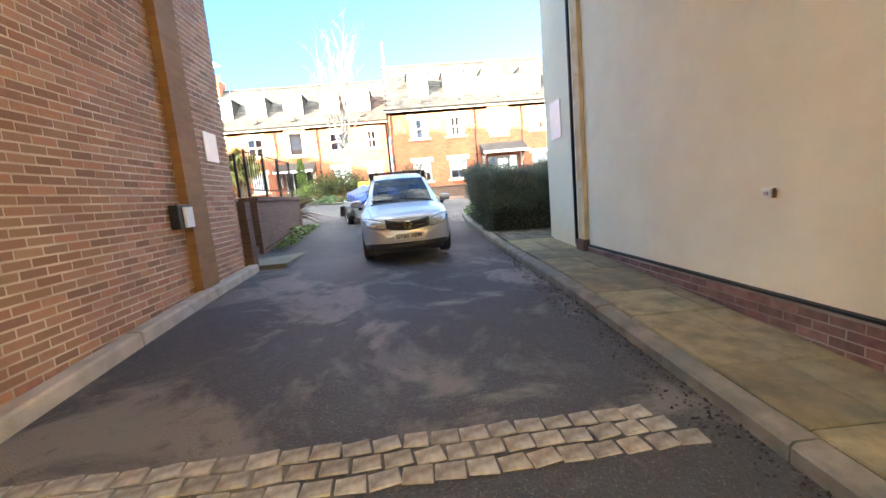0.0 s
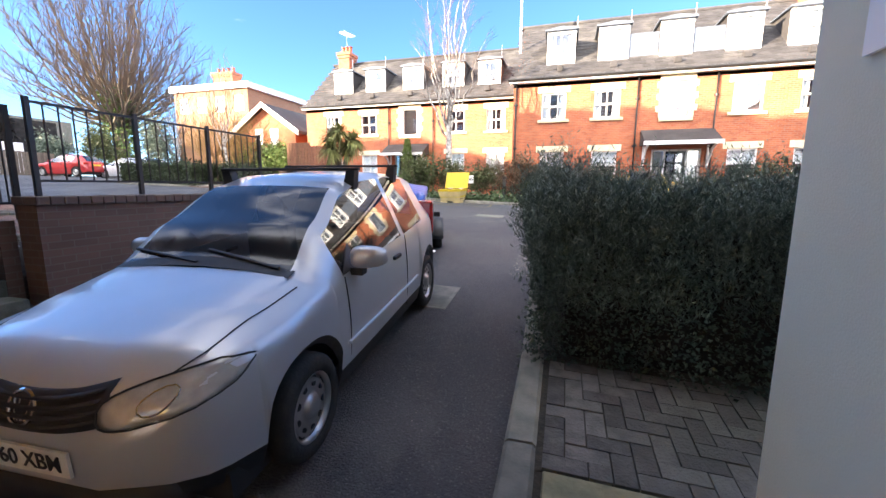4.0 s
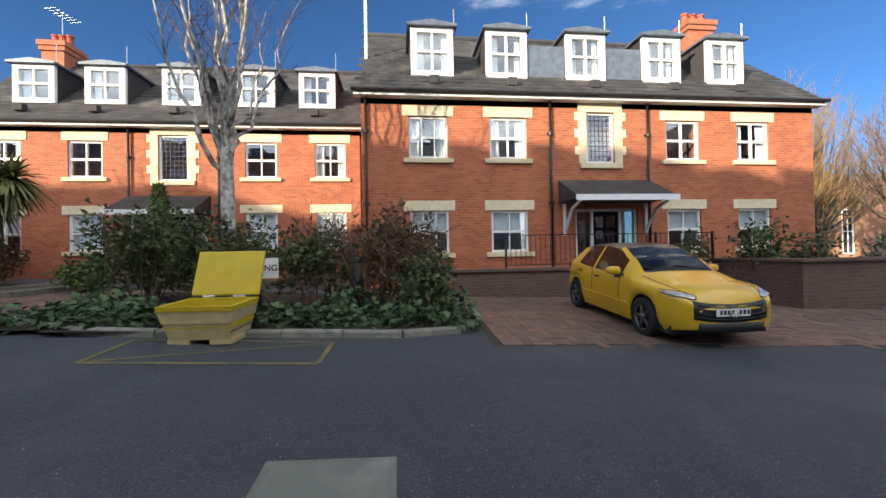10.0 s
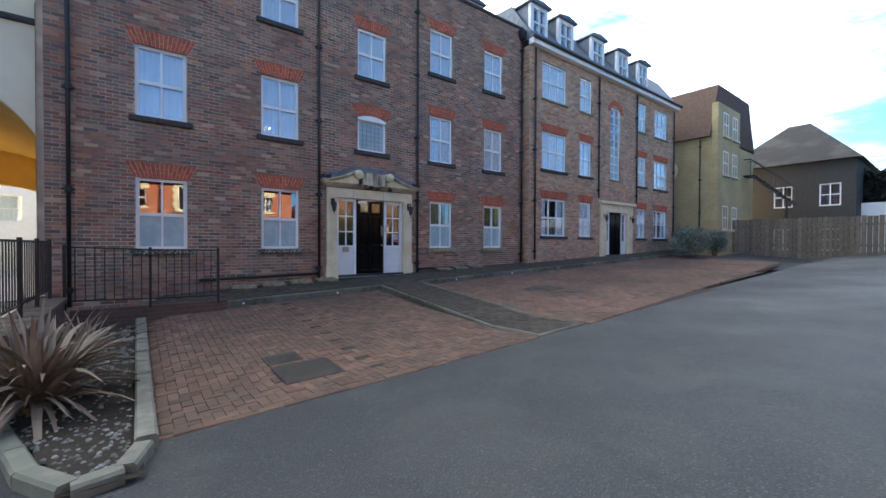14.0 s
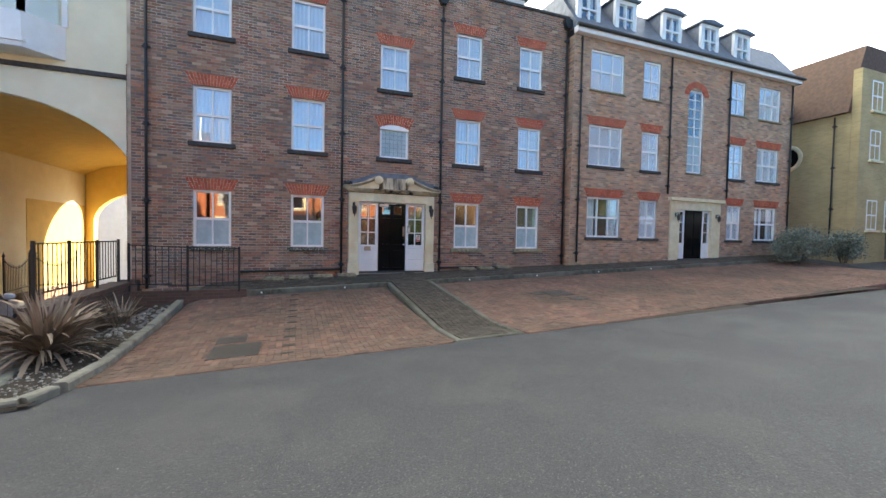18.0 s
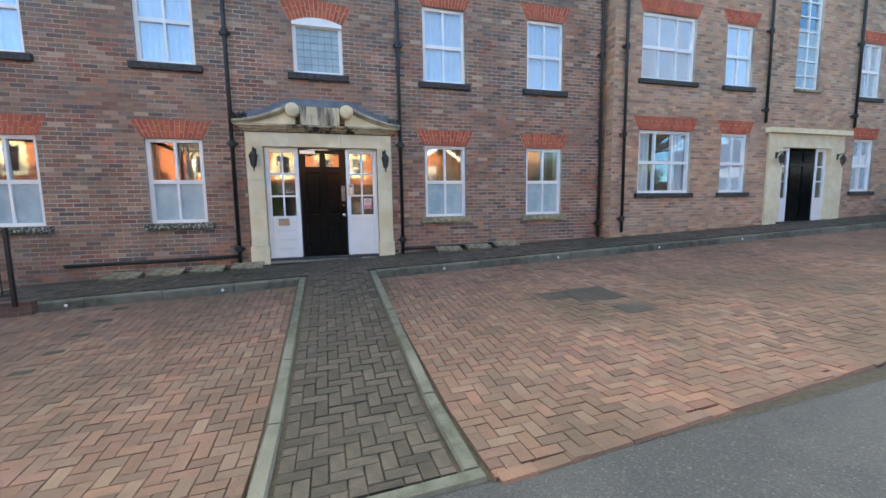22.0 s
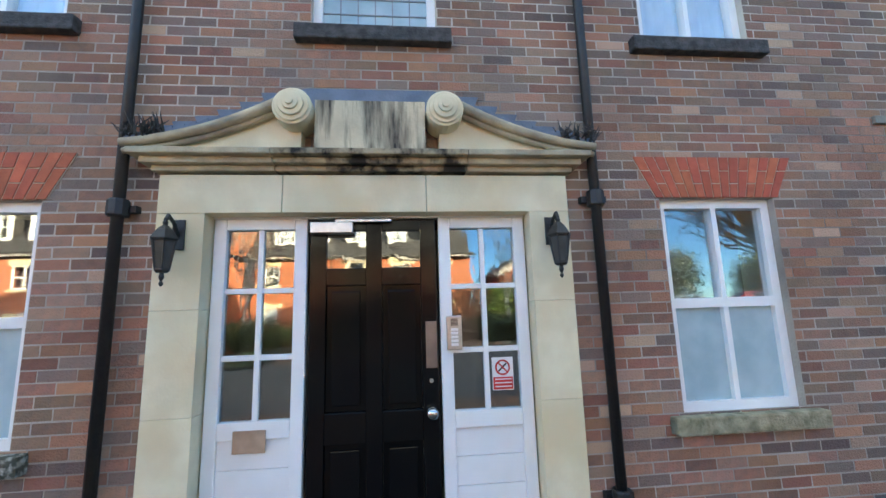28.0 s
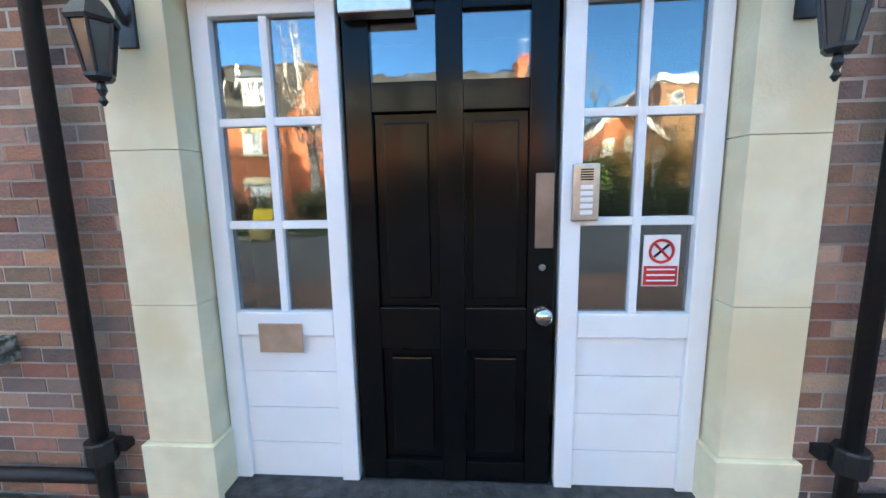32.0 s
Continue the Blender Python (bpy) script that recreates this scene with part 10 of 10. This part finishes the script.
fan_tree("street_tree", 24.0, 23.3, 0.3, 9.0, 2.9, "leafless pollarded street tree", seed=62, trunk_h=2.6, trunk_r=0.42, limbs=60, shoots=10, twigs=5, limb_r=0.07, bark=BARK, twig=TWIG, wide=80, fine=0.012)
fan_tree("street_tree", 26.0, 34.0, 0.3, 11.5, 3.4, "tall leafless street tree", seed=63, trunk_h=3.0, trunk_r=0.35, limbs=50, shoots=11, twigs=5, limb_r=0.07, twig=TWIG_GOLD, wide=80, fine=0.014)
fan_tree("street_tree", 20.5, 31.0, 0.3, 10.5, 3.0, "tall leafless street tree", seed=64, trunk_h=3.0, trunk_r=0.3, limbs=50, shoots=11, twigs=5, limb_r=0.06, twig=TWIG_GOLD, wide=80, fine=0.013)

# paving under the black car
sbay = thing("parking_bay", pose(0, 0, 0), "weathered brick paved bays beside the red block", "paving", kind="structure")
s_in = lambda x, y: y < 11.32 and not in_corner(x, y)
herringbone("pavers", 2.9, 11.0, 7.5, 11.32, gz, PAVER_WORN, sbay, inside=s_in)
kerb_run("bay_edging", [(2.95, 11.38), (11.0, 11.38)], 0.11, 0.012, "double row of edging bricks along the asphalt", length=0.21, material=PAVER_WORN)
sheet("bay_bed", 2.8, 14.1, 6.4, 11.42, 40, 20, lambda x, y: gz(x, y) + 0.003, GROUT, parent=sbay, kind="", inside=s_in)
line([(6.3, 9.0), (4.6, 9.6)], 0.07, LINE_W, "worn white bay line beside the black car")
line([(6.9, 8.4), (5.2, 8.9)], 0.07, LINE_W, "worn white bay line beside the black car")

# ---- west side ----
wbay = thing("parking_bay", pose(0, 0, 0), "brick paved bays before the left-hand flats", "paving", kind="structure")
w_edge = lambda x: 17.15 + 0.03 * abs(x + 7)
w_in = lambda x, y: y > w_edge(x) + 0.08 and not (x > -4.5)
herringbone("pavers", -13.4, -4.4, 17.0, 21.6, gz, PAVER, wbay, inside=lambda x, y: w_in(x, y) and not -7.35 < x < -6.6, u=0.12)
sheet("bay_bed", -13.5, -4.3, 16.9, 21.8, 20, 12, lambda x, y: gz(x, y) + 0.003, GROUT, parent=wbay, kind="", inside=lambda x, y: y > w_edge(x) + 0.2)
kerb_run("bay_edging", [(-4.5, w_edge(-4.5)), (-7.0, w_edge(-7.0)), (-13.4, w_edge(-13.4))], 0.11, 0.012, "flush brick edging along the asphalt", length=0.21, f=gz, material=PAVER)
wpath = thing("flats_path", pose(0, 0, 0), "raised dark path up to the flats", "path", kind="structure")
herringbone("pavers", -7.3, -6.6, 17.15, 24.6, lambda x, y: gz(x, y) + 0.1 * step((y - 17.1) / 2), PAVER_DARK, wpath, u=0.12)
kerb_run("kerb_path", [(-7.35, 17.1), (-7.35, 24.5)], 0.1, 0.02, "kerb of the raised path", f=lambda x, y: gz(x, y) + 0.1 * step((y - 17.1) / 2))
kerb_run("kerb_path", [(-6.55, 17.1), (-6.55, 24.5)], 0.1, 0.02, "kerb of the raised path", f=lambda x, y: gz(x, y) + 0.1 * step((y - 17.1) / 2))
cover(-9.2, -8.5, 18.1, 18.6, gz, "iron cover in the paved bay")
pl = thing("brick_planter", pose(-12.6, 20.6, gz(-11, 20.6), 0, 0, 4), "low red brick planter wall with flat coping", "planter")
# dark brick puts the shade over this red planter into its colour
part("wall", boxes([(0, 4.0, 0, 1.3, -0.2, 0.38)]), BRICK_DARK, pl)
bm = bmesh.new()
box(bm, -0.05, 4.05, -0.05, 1.35, 0.382, 0.45, bevel=0.015)
part("coping", bm, BRICK_DARK, pl)
PINK = mat("pinkish_render", (0.5, 0.35, 0.29), 0.9, other=(0.42, 0.3, 0.25), scale=4)
part("pale_wall", boxes([(1.6, 3.1, 1.6, 1.8, 0, 1.1)]), PINK, pl, "pinkish rendered wall panel")
fence_w = thing("fence", pose(-13.3, 23.6, gz(-13, 22)), "red-brown stained board fence", "fence", kind="structure")
for k in range(16):
    part("board", boxes([(0.19 * k, 0.17 + 0.19 * k, 0, 0.025, 0.9, 2.4 if k < 8 else 2.2)]), WOOD_RED, fence_w)
part("base_wall", boxes([(-0.5, 3.2, -0.1, 0.3, -0.2, 0.9)]), BRICK_DARK, fence_w)
palm = thing("cabbage_palm", pose(-8.75, 21.6, gz(-8.75, 21.6)), "cabbage palm with several spiky green heads", "palm")
bm = bmesh.new()
heads = [(-0.5, 0.1, 2.5), (0.1, -0.2, 2.75), (0.6, 0.2, 2.4), (0.15, 0.4, 2.0), (-0.3, -0.3, 1.9)]
for x, y, z in heads:
    tube(bm, [(0, 0, -0.1), (x * 0.3, y * 0.3, z * 0.45), (x, y, z)], 0.09, 7, 0.06)
part("trunk", bm, BARK, palm)
r = np.random.RandomState(3)
vs, fs = [], []
for hx, hy, hz in heads:
    for _ in range(240):
        d = r.normal(size=3)
        d[2] = d[2] * 0.8 + 0.25
        d /= np.linalg.norm(d)
        s = np.cross(d, (0, 0, 1))
        s /= np.linalg.norm(s) + 1e-6
        L_ = 0.55 + 0.35 * r.rand()
        k = len(vs)
        for q, w in ((0, 0.018), (0.4, 0.034), (0.75, 0.024), (1.0, 0.003)):
            p = np.array((hx, hy, hz)) + d * L_ * q - np.array((0, 0, 0.38 * L_ * q * q))
            vs += [tuple(p + s * w), tuple(p - s * w)]
        fs += [(k, k + 1, k + 3, k + 2), (k + 2, k + 3, k + 5, k + 4), (k + 4, k + 5, k + 7, k + 6)]
me = bpy.data.meshes.new("fronds")
me.from_pydata(vs, [], fs)
me.materials.append(LEAF_PALM)
ob = new("fronds", me)
ob.parent = palm
ob["kind"] = "stuff"
for k, (x, y, rx, h, m) in enumerate(((-5.6, 22.6, 0.8, 1.2, LEAF_LIGHT), (-4.6, 22.0, 0.8, 1.0, LEAF_BROWN), (-9.3, 22.6, 0.8, 1.1, LEAF_BROWN), (-6.0, 21.0, 0.5, 0.7, LEAF_LIGHT), (-3.6, 22.8, 0.9, 1.3, LEAF_BROWN), (-2.2, 23.0, 0.9, 1.2, LEAF), (-10.4, 22.4, 0.8, 0.9, LEAF))):
    shrub("shrub", x, y, gz(x, y), rx, 0.7, h, 1500, 0.05, m, "garden shrub before the flats", seed=70 + k, group="flats shrubs")
cyp = thing("conifer_shrub", pose(-6.0, 23.4, gz(-6, 23)), "slim upright conifer beside the porch", "shrub")
r = np.random.RandomState(8)
n = 2500
zz = r.rand(n) ** 0.8 * 2.6
rad = 0.42 * np.sqrt(np.clip(1 - zz / 2.7, 0, 1)) * (0.6 + 0.4 * r.rand(n))
aa = r.rand(n) * 6.28
leaves("foliage", np.stack([rad * np.cos(aa), rad * np.sin(aa), zz], 1), 0.045, LEAF_LIGHT, cyp, 8, 2.2, 0.8)

# hedge island with cars behind
hedge("hedge", -17.3, -13.2, 17.4, 18.6, gz, 0.85, 12000, 0.045, LEAF_HEDGE, "low evergreen hedge round the parking island", 31)
hedge("hedge", -14.0, -12.4, 18.4, 21.5, gz, 0.9, 7000, 0.045, LEAF_HEDGE, "low evergreen hedge along the bays", 32)
kerb_run("kerb_island", [(-12.4, 19.2), (-13.0, 17.5), (-14.2, 17.2), (-17.2, 17.15), (-17.7, 17.8), (-17.6, 19.0)], 0.12, 0.08, "concrete kerb round the hedge island")
fan_tree("birch_tree", -13.6, 19.6, gz(-13.6, 19.6), 6.2, 1.1, "slim leafless birch in the hedge island", seed=81, trunk_h=1.8, trunk_r=0.07, limbs=10, shoots=9, twigs=4, limb_r=0.03, bark=BARK_PALE, twig=TWIG_GOLD, wide=60, fine=0.006)
fan_tree("birch_tree", -15.8, 19.0, gz(-15.8, 19), 5.2, 1.0, "slim leafless birch in the hedge island", seed=82, trunk_h=1.6, trunk_r=0.06, limbs=10, shoots=9, twigs=4, limb_r=0.025, bark=BARK_PALE, twig=TWIG, wide=60, fine=0.006)
fan_tree("large_tree", -43.2, 35.8, gz(-34, 18), 22.5, 8.4, "big fan-shaped leafless tree with ivy on its trunk", seed=83, trunk_h=6.5, trunk_r=0.8, limbs=90, shoots=15, twigs=6, limb_r=0.16, wide=86, fine=0.02)
big_ivy = np.random.RandomState(14)
ang, hgt = big_ivy.rand(2600) * 6.28, big_ivy.rand(2600) ** 1.2 * 9.0
leaves("trunk_ivy", np.stack([(0.9 + 0.6 * big_ivy.rand(2600)) * np.cos(ang) - 43.2, (0.9 + 0.6 * big_ivy.rand(2600)) * np.sin(ang) + 35.8, hgt + gz(-34, 18)], 1), 0.22, LEAF_LIGHT, None, 15, 1.3)
tagged(bpy.data.objects["trunk_ivy"], "bright ivy climbing the big tree's trunk", "ivy", kind="stuff")
for k, (x, y, h, m) in enumerate(((-20.5, 27.5, 3.6, LEAF), (-18.0, 26.5, 3.0, LEAF_LIGHT), (-23.0, 30.0, 3.4, TWIG_GOLD), (-16.2, 25.8, 2.6, LEAF), (-27.0, 27.0, 4.2, LEAF_DARK), (-31.0, 25.5, 3.6, LEAF), (-14.6, 25.0, 2.4, LEAF_LIGHT), (-33.0, 24.0, 3.0, LEAF_DARK))):
    shrub("large_shrub", x, y, gz(x, 18), 1.7, 1.5, h, 4200, 0.09, m if m is not TWIG_GOLD else LEAF_BROWN, "tall mixed shrub at the boundary", seed=90 + k, group="boundary shrubs", clumps=10)
for k, (x, y) in enumerate(((-19.5, 25.2), (-21.5, 26.5), (-17.4, 24.6))):
    bare_tree("bare_shrub", x, y, gz(x, 18), 4.6, 0.7, "golden leafless shrub at the boundary", seed=110 + k, trunk_r=0.04, levels=4, multi=4, fork=0.2, bark=TWIG_GOLD, twig=TWIG_GOLD, kids=(4, 5))
annex = far_building("brick_house", pose(-26.7, 28.4, 1.0), 6.7, 9, 7.5, BRICK_FAR, "flat-topped brick house with white windows and parapet", 1, 4, 0.85, 1.05, 6.0, flat=True, wm=WHITE)
chimney(annex, pose(0.3, 3.4, 7.9), 2.0, 0.9, 1.9, 4)
gable = thing("brick_house", pose(-19.6, 27.0, 0.0), "small brick gable house with white bargeboards", "building")
bm = bmesh.new()
prism(bm, [(0, -2), (4.4, -2), (4.4, 5.3), (2.2, 6.8), (0, 5.3)], 0, 6)
part("wall", bm, BRICK_R, gable)
bm = bmesh.new()
for s in (0, 1):
    mx = (lambda x: x) if s == 0 else (lambda x: 4.4 - x)
    prism(bm, [(mx(-0.5), 4.98), (mx(2.2), 6.83), (mx(2.2), 7.03), (mx(-0.5), 5.18)], -0.35, 6.2)
part("roof", bm, SLATE, gable)
bm = bmesh.new()
for s in (0, 1):
    mx = (lambda x: x) if s == 0 else (lambda x: 4.4 - x)
    prism(bm, [(mx(-0.5), 4.88), (mx(2.2), 6.73), (mx(2.2), 7.05), (mx(-0.5), 5.2)], -0.42, -0.352)
part("bargeboard", bm, WHITE, gable)
wg = part("window", boxes([(1.3, 1.9, -0.04, -0.005, 4.2, 5.4), (2.5, 3.1, -0.04, -0.005, 4.2, 5.4)]), WHITE, gable)
# conifer
con = thing("conifer_tree", pose(-52, 21.5, 2.6), "tall dark conical conifer", "tree")
bm = bmesh.new()
tube(bm, [(0, 0, -0.5), (0, 0, 15)], 0.35, 8, 0.05)
part("trunk", bm, BARK, con)
r = np.random.RandomState(5)
pts = []
for k in range(26):
    z0 = 2.5 + 12.6 * k / 26
    R = 3.9 * (1 - k / 26.5) ** 1.0
    for a in range(11):
        an = a * 0.571 + k * 0.9 + r.rand() * 0.3
        q = r.rand(60) ** 0.7
        pts.append(np.stack([q * R * math.cos(an) + r.normal(size=60) * 0.18, q * R * math.sin(an) + r.normal(size=60) * 0.18, z0 - q * R * 0.25 + r.normal(size=60) * 0.12], 1))
leaves("foliage", np.concatenate(pts), 0.16, LEAF_DARK, con, 6, 2.2, 0.1)
shrub("golden_shrub", -49.0, 20.6, 2.6, 2.4, 2.4, 5.6, 4200, 0.12, LEAF_BROWN, "golden brown shrub before the tall conifer", seed=131, clumps=9)
# far fence and terrace wall
ff = thing("fence", pose(0, 0, 0), "long weathered board fence at the west end", "fence", kind="structure")
FX = -31.0
for k in range(96):
    y0 = 4.6 + 0.19 * k
    part("board", boxes([(FX - 0.5 * math.sin(k) * 0.02, FX + 0.025, y0, y0 + 0.17, gz(FX, y0) - 0.2, gz(FX, 12) + 1.85 + 0.02 * math.sin(k * 1.7))]), WOOD_FENCE, ff)
part("rail", boxes([(FX - 0.06, FX - 0.01, 4.6, 22.8, 2.3, 2.4), (FX - 0.06, FX - 0.01, 4.6, 22.8, 3.3, 3.4)]), WOOD_FENCE, ff)
t = thing("fence_sign", pose(FX + 0.04, 13.6, 3.25), "white notice on the board fence", "sign")
part("board", boxes([(0, 0.02, -0.35, 0.35, -0.3, 0.3)]), WHITE, t)
tw = thing("terrace_wall", pose(0, 0, 0), "dark raised deck and white wall beyond the fence", "wall", kind="structure")
part("white_wall", boxes([(-40.3, -40, 6, 26, 1, 5.0)]), WHITE, tw)
CREEPER = mat("black_creeper_wall", (0.03, 0.027, 0.024), 0.95, other=(0.012, 0.011, 0.01), scale=3, bump=1.0, bump_scale=9)
part("dark_wall", boxes([(-41.5, -41, 2, 29, 1, 7.0)]), CREEPER, tw)
r = np.random.RandomState(44)
n = 5200
cy = r.uniform(5.5, 26, n)
hang = 5.0 + 0.35 * np.sin(cy * 1.7) + 0.25 * np.sin(cy * 4.1 + 1) + 2.0 * r.rand(n)
ob = leaves("creeper", np.stack([-40.9 + 0.25 * r.rand(n), cy, hang], 1), 0.16, CREEPER, tw, 44, 2.5, -0.4)
fire = thing("fire_escape", pose(-34.2, 6.75, 0), "black iron stair on the side of the buff house", "stairs")
for k in range(10):
    part("tread", boxes([(-0.4, 0.4, 0.2 * k, 0.2 * k + 0.17, 6.6 - 0.19 * k, 6.63 - 0.19 * k)]), IRON, fire)
for x in (-0.42, 0.42):
    bm = bmesh.new()
    tube(bm, [(x, -0.9, 7.6), (x, 0, 7.6), (x, 2.0, 5.7)], 0.03, 6)
    tube(bm, [(x, -0.9, 6.6), (x, 0, 6.6), (x, 2.0, 4.7)], 0.05, 6)
    part("stair_rail", bm, IRON, fire)
    for k in range(5):
        bm = bmesh.new()
        tube(bm, [(x, 0.5 * k, 6.6 - 0.475 * k), (x, 0.5 * k, 7.6 - 0.475 * k)], 0.02, 5)
        part("baluster", bm, IRON, fire)
part("landing", boxes([(-0.42, 0.42, -0.95, 0.02, 6.55, 6.6)]), IRON, fire)
part("support", boxes([(-0.05, 0.05, -0.5, -0.4, 1.0, 6.55), (-0.05, 0.05, 1.6, 1.7, 1.0, 5.0)]), IRON, fire)
part("slope_roof", boxes([(-46, -44, 21, 32, 5.0, 7.6)]), CONCRETE, tw)
railing("railing", [(-41.2, 6 + 3.6 * k, 7.0) for k in range(6)], 1.0, "thin grey railing on the far deck", bars=0.4)
stonehouse = thing("stone_house", pose(-28.6, 6.4, 0, 0, 0, 0), "old buff brick house with a steep brown tiled roof", "building")
part("wall", boxes([(-7, 0, -10, 0.0, 0, 8.3)]), BRICK_BUFF, stonehouse)
part("gable", boxes([(-3.4, -0.02, 0.002, 0.3, 0, 10.0)]), BRICK_BUFF, stonehouse)
bm = bmesh.new()
prism(bm, [(-7.2, 8.2), (0.25, 8.2), (-0.9, 11.2), (-6, 11.2)], -10.2, 0.0)
part("roof", bm, TILE_BROWN, stonehouse)
bm = bmesh.new()
tube(bm, [(0.02, -2.3 + 0.55 * math.cos(k * 0.3142), 6.6 + 0.55 * math.sin(k * 0.3142)) for k in range(21)], 0.09, 6)
rw = part("window", bm, STONE, stonehouse, "round window with stone ring")
# black disc on the solid wall, painted as the dark opening
bm = bmesh.new()
lathe(bm, [(0.5, 0), (0.5, 0.02)], 20)
pane = part("pane", bm, BLACK, rw)
pane.matrix_basis = pose(0.01, -2.3, 6.6, 0, 90, 0)
for k, (a, z) in enumerate(((-3.0, 3.2), (-1.6, 3.2), (-3.0, 6.2), (-1.6, 6.2), (-1.6, 8.3), (-3.0, 8.3))):
    w = sash_window(0.8, 1.3, 2, (STONE, 0.08, 0.1), "net", stonehouse, pose(a + 0.8, 0.36, z, 0, 0, 180))
downpipe(pose(-28.55, 5.9, 0, 0, 0, 90), 0, 2.0, 8.1, hopper=False)
hb = far_building("brick_house", pose(-38, 4, 0, 0, 0, 90), 6.8, 8, 7.6, SILL_DARK, "dark house with a hipped slate roof", 2, 3, 1.0, 1.4, 2.0, 2.8, flat=False, ridge=3.4, roof_m=SLATE)
shrub("lavender_bush", -24.3, 6.95, gz(-24.3, 6.95), 1.9, 0.75, 1.35, 9000, 0.04, LEAF_GREY, "big grey-green bush at the end of the bays", seed=120, clumps=9)
shrub("lavender_bush", -26.6, 7.3, gz(-26.6, 7.3), 1.3, 0.8, 1.1, 5000, 0.04, LEAF_GREY, "grey-green bush beside the fence", seed=121, clumps=7)

# bricks round the entrance, one by one
brick_by_width = {}
for u, z, w in near_rows:
    key = round(w, 3)
    if key not in brick_by_width:
        bm = bmesh.new()
        g = 0.005
        top = [bm.verts.new(p) for p in ((g, -0.0035, g), (w - g, -0.0035, g + 0.001), (w - g - 0.001, -0.0035, 0.069 - g), (g + 0.001, -0.0035, 0.068 - g))]
        rim = [bm.verts.new(p) for p in ((g - 0.001, 0.002, g - 0.001), (w - g + 0.001, 0.002, g - 0.001), (w - g + 0.001, 0.002, 0.070 - g), (g - 0.001, 0.002, 0.070 - g))]
        bm.faces.new(top)
        for i in range(4):
            bm.faces.new((top[i], rim[i], rim[(i + 1) % 4], top[(i + 1) % 4]))
        ob = part("brick", bm, BRICK_M, block)
        brick_by_width[key] = ob.data
    else:
        ob = new("brick", brick_by_width[key])
        ob.parent = block
    ob.matrix_basis = pose(u + random.uniform(-0.0012, 0.0012), random.uniform(-0.001, 0.001), z + random.uniform(-0.001, 0.001), 0, random.uniform(-0.5, 0.5), 0)

# satellite dish on the corner of the red block
dish = thing("satellite_dish", pose(14.1, 12.5, 7.3, 0, 0, 30), "small grey satellite dish on the gable corner", "dish")
bm = bmesh.new()
lathe(bm, [(0.02, 0.0), (0.15, 0.02), (0.27, 0.07), (0.3, 0.1), (0.29, 0.1), (0.14, 0.035), (0.02, 0.015)], 20)
bowl = smooth(part("bowl", bm, LEAD, dish))
bowl.matrix_basis = pose(0, -0.25, 0, 70)
bm = bmesh.new()
tube(bm, [(0, 0.2, -0.2), (0, -0.1, -0.2), (0, -0.25, 0)], 0.02, 6)
part("arm", bm, STEEL, dish)

# the plan brought to true metres
for ob in list(scene.objects):
    if ob.parent is None and ob.type in {"MESH", "EMPTY"}:
        ob.matrix_basis = Matrix.Scale(TRUE_SIZE, 4) @ ob.matrix_basis
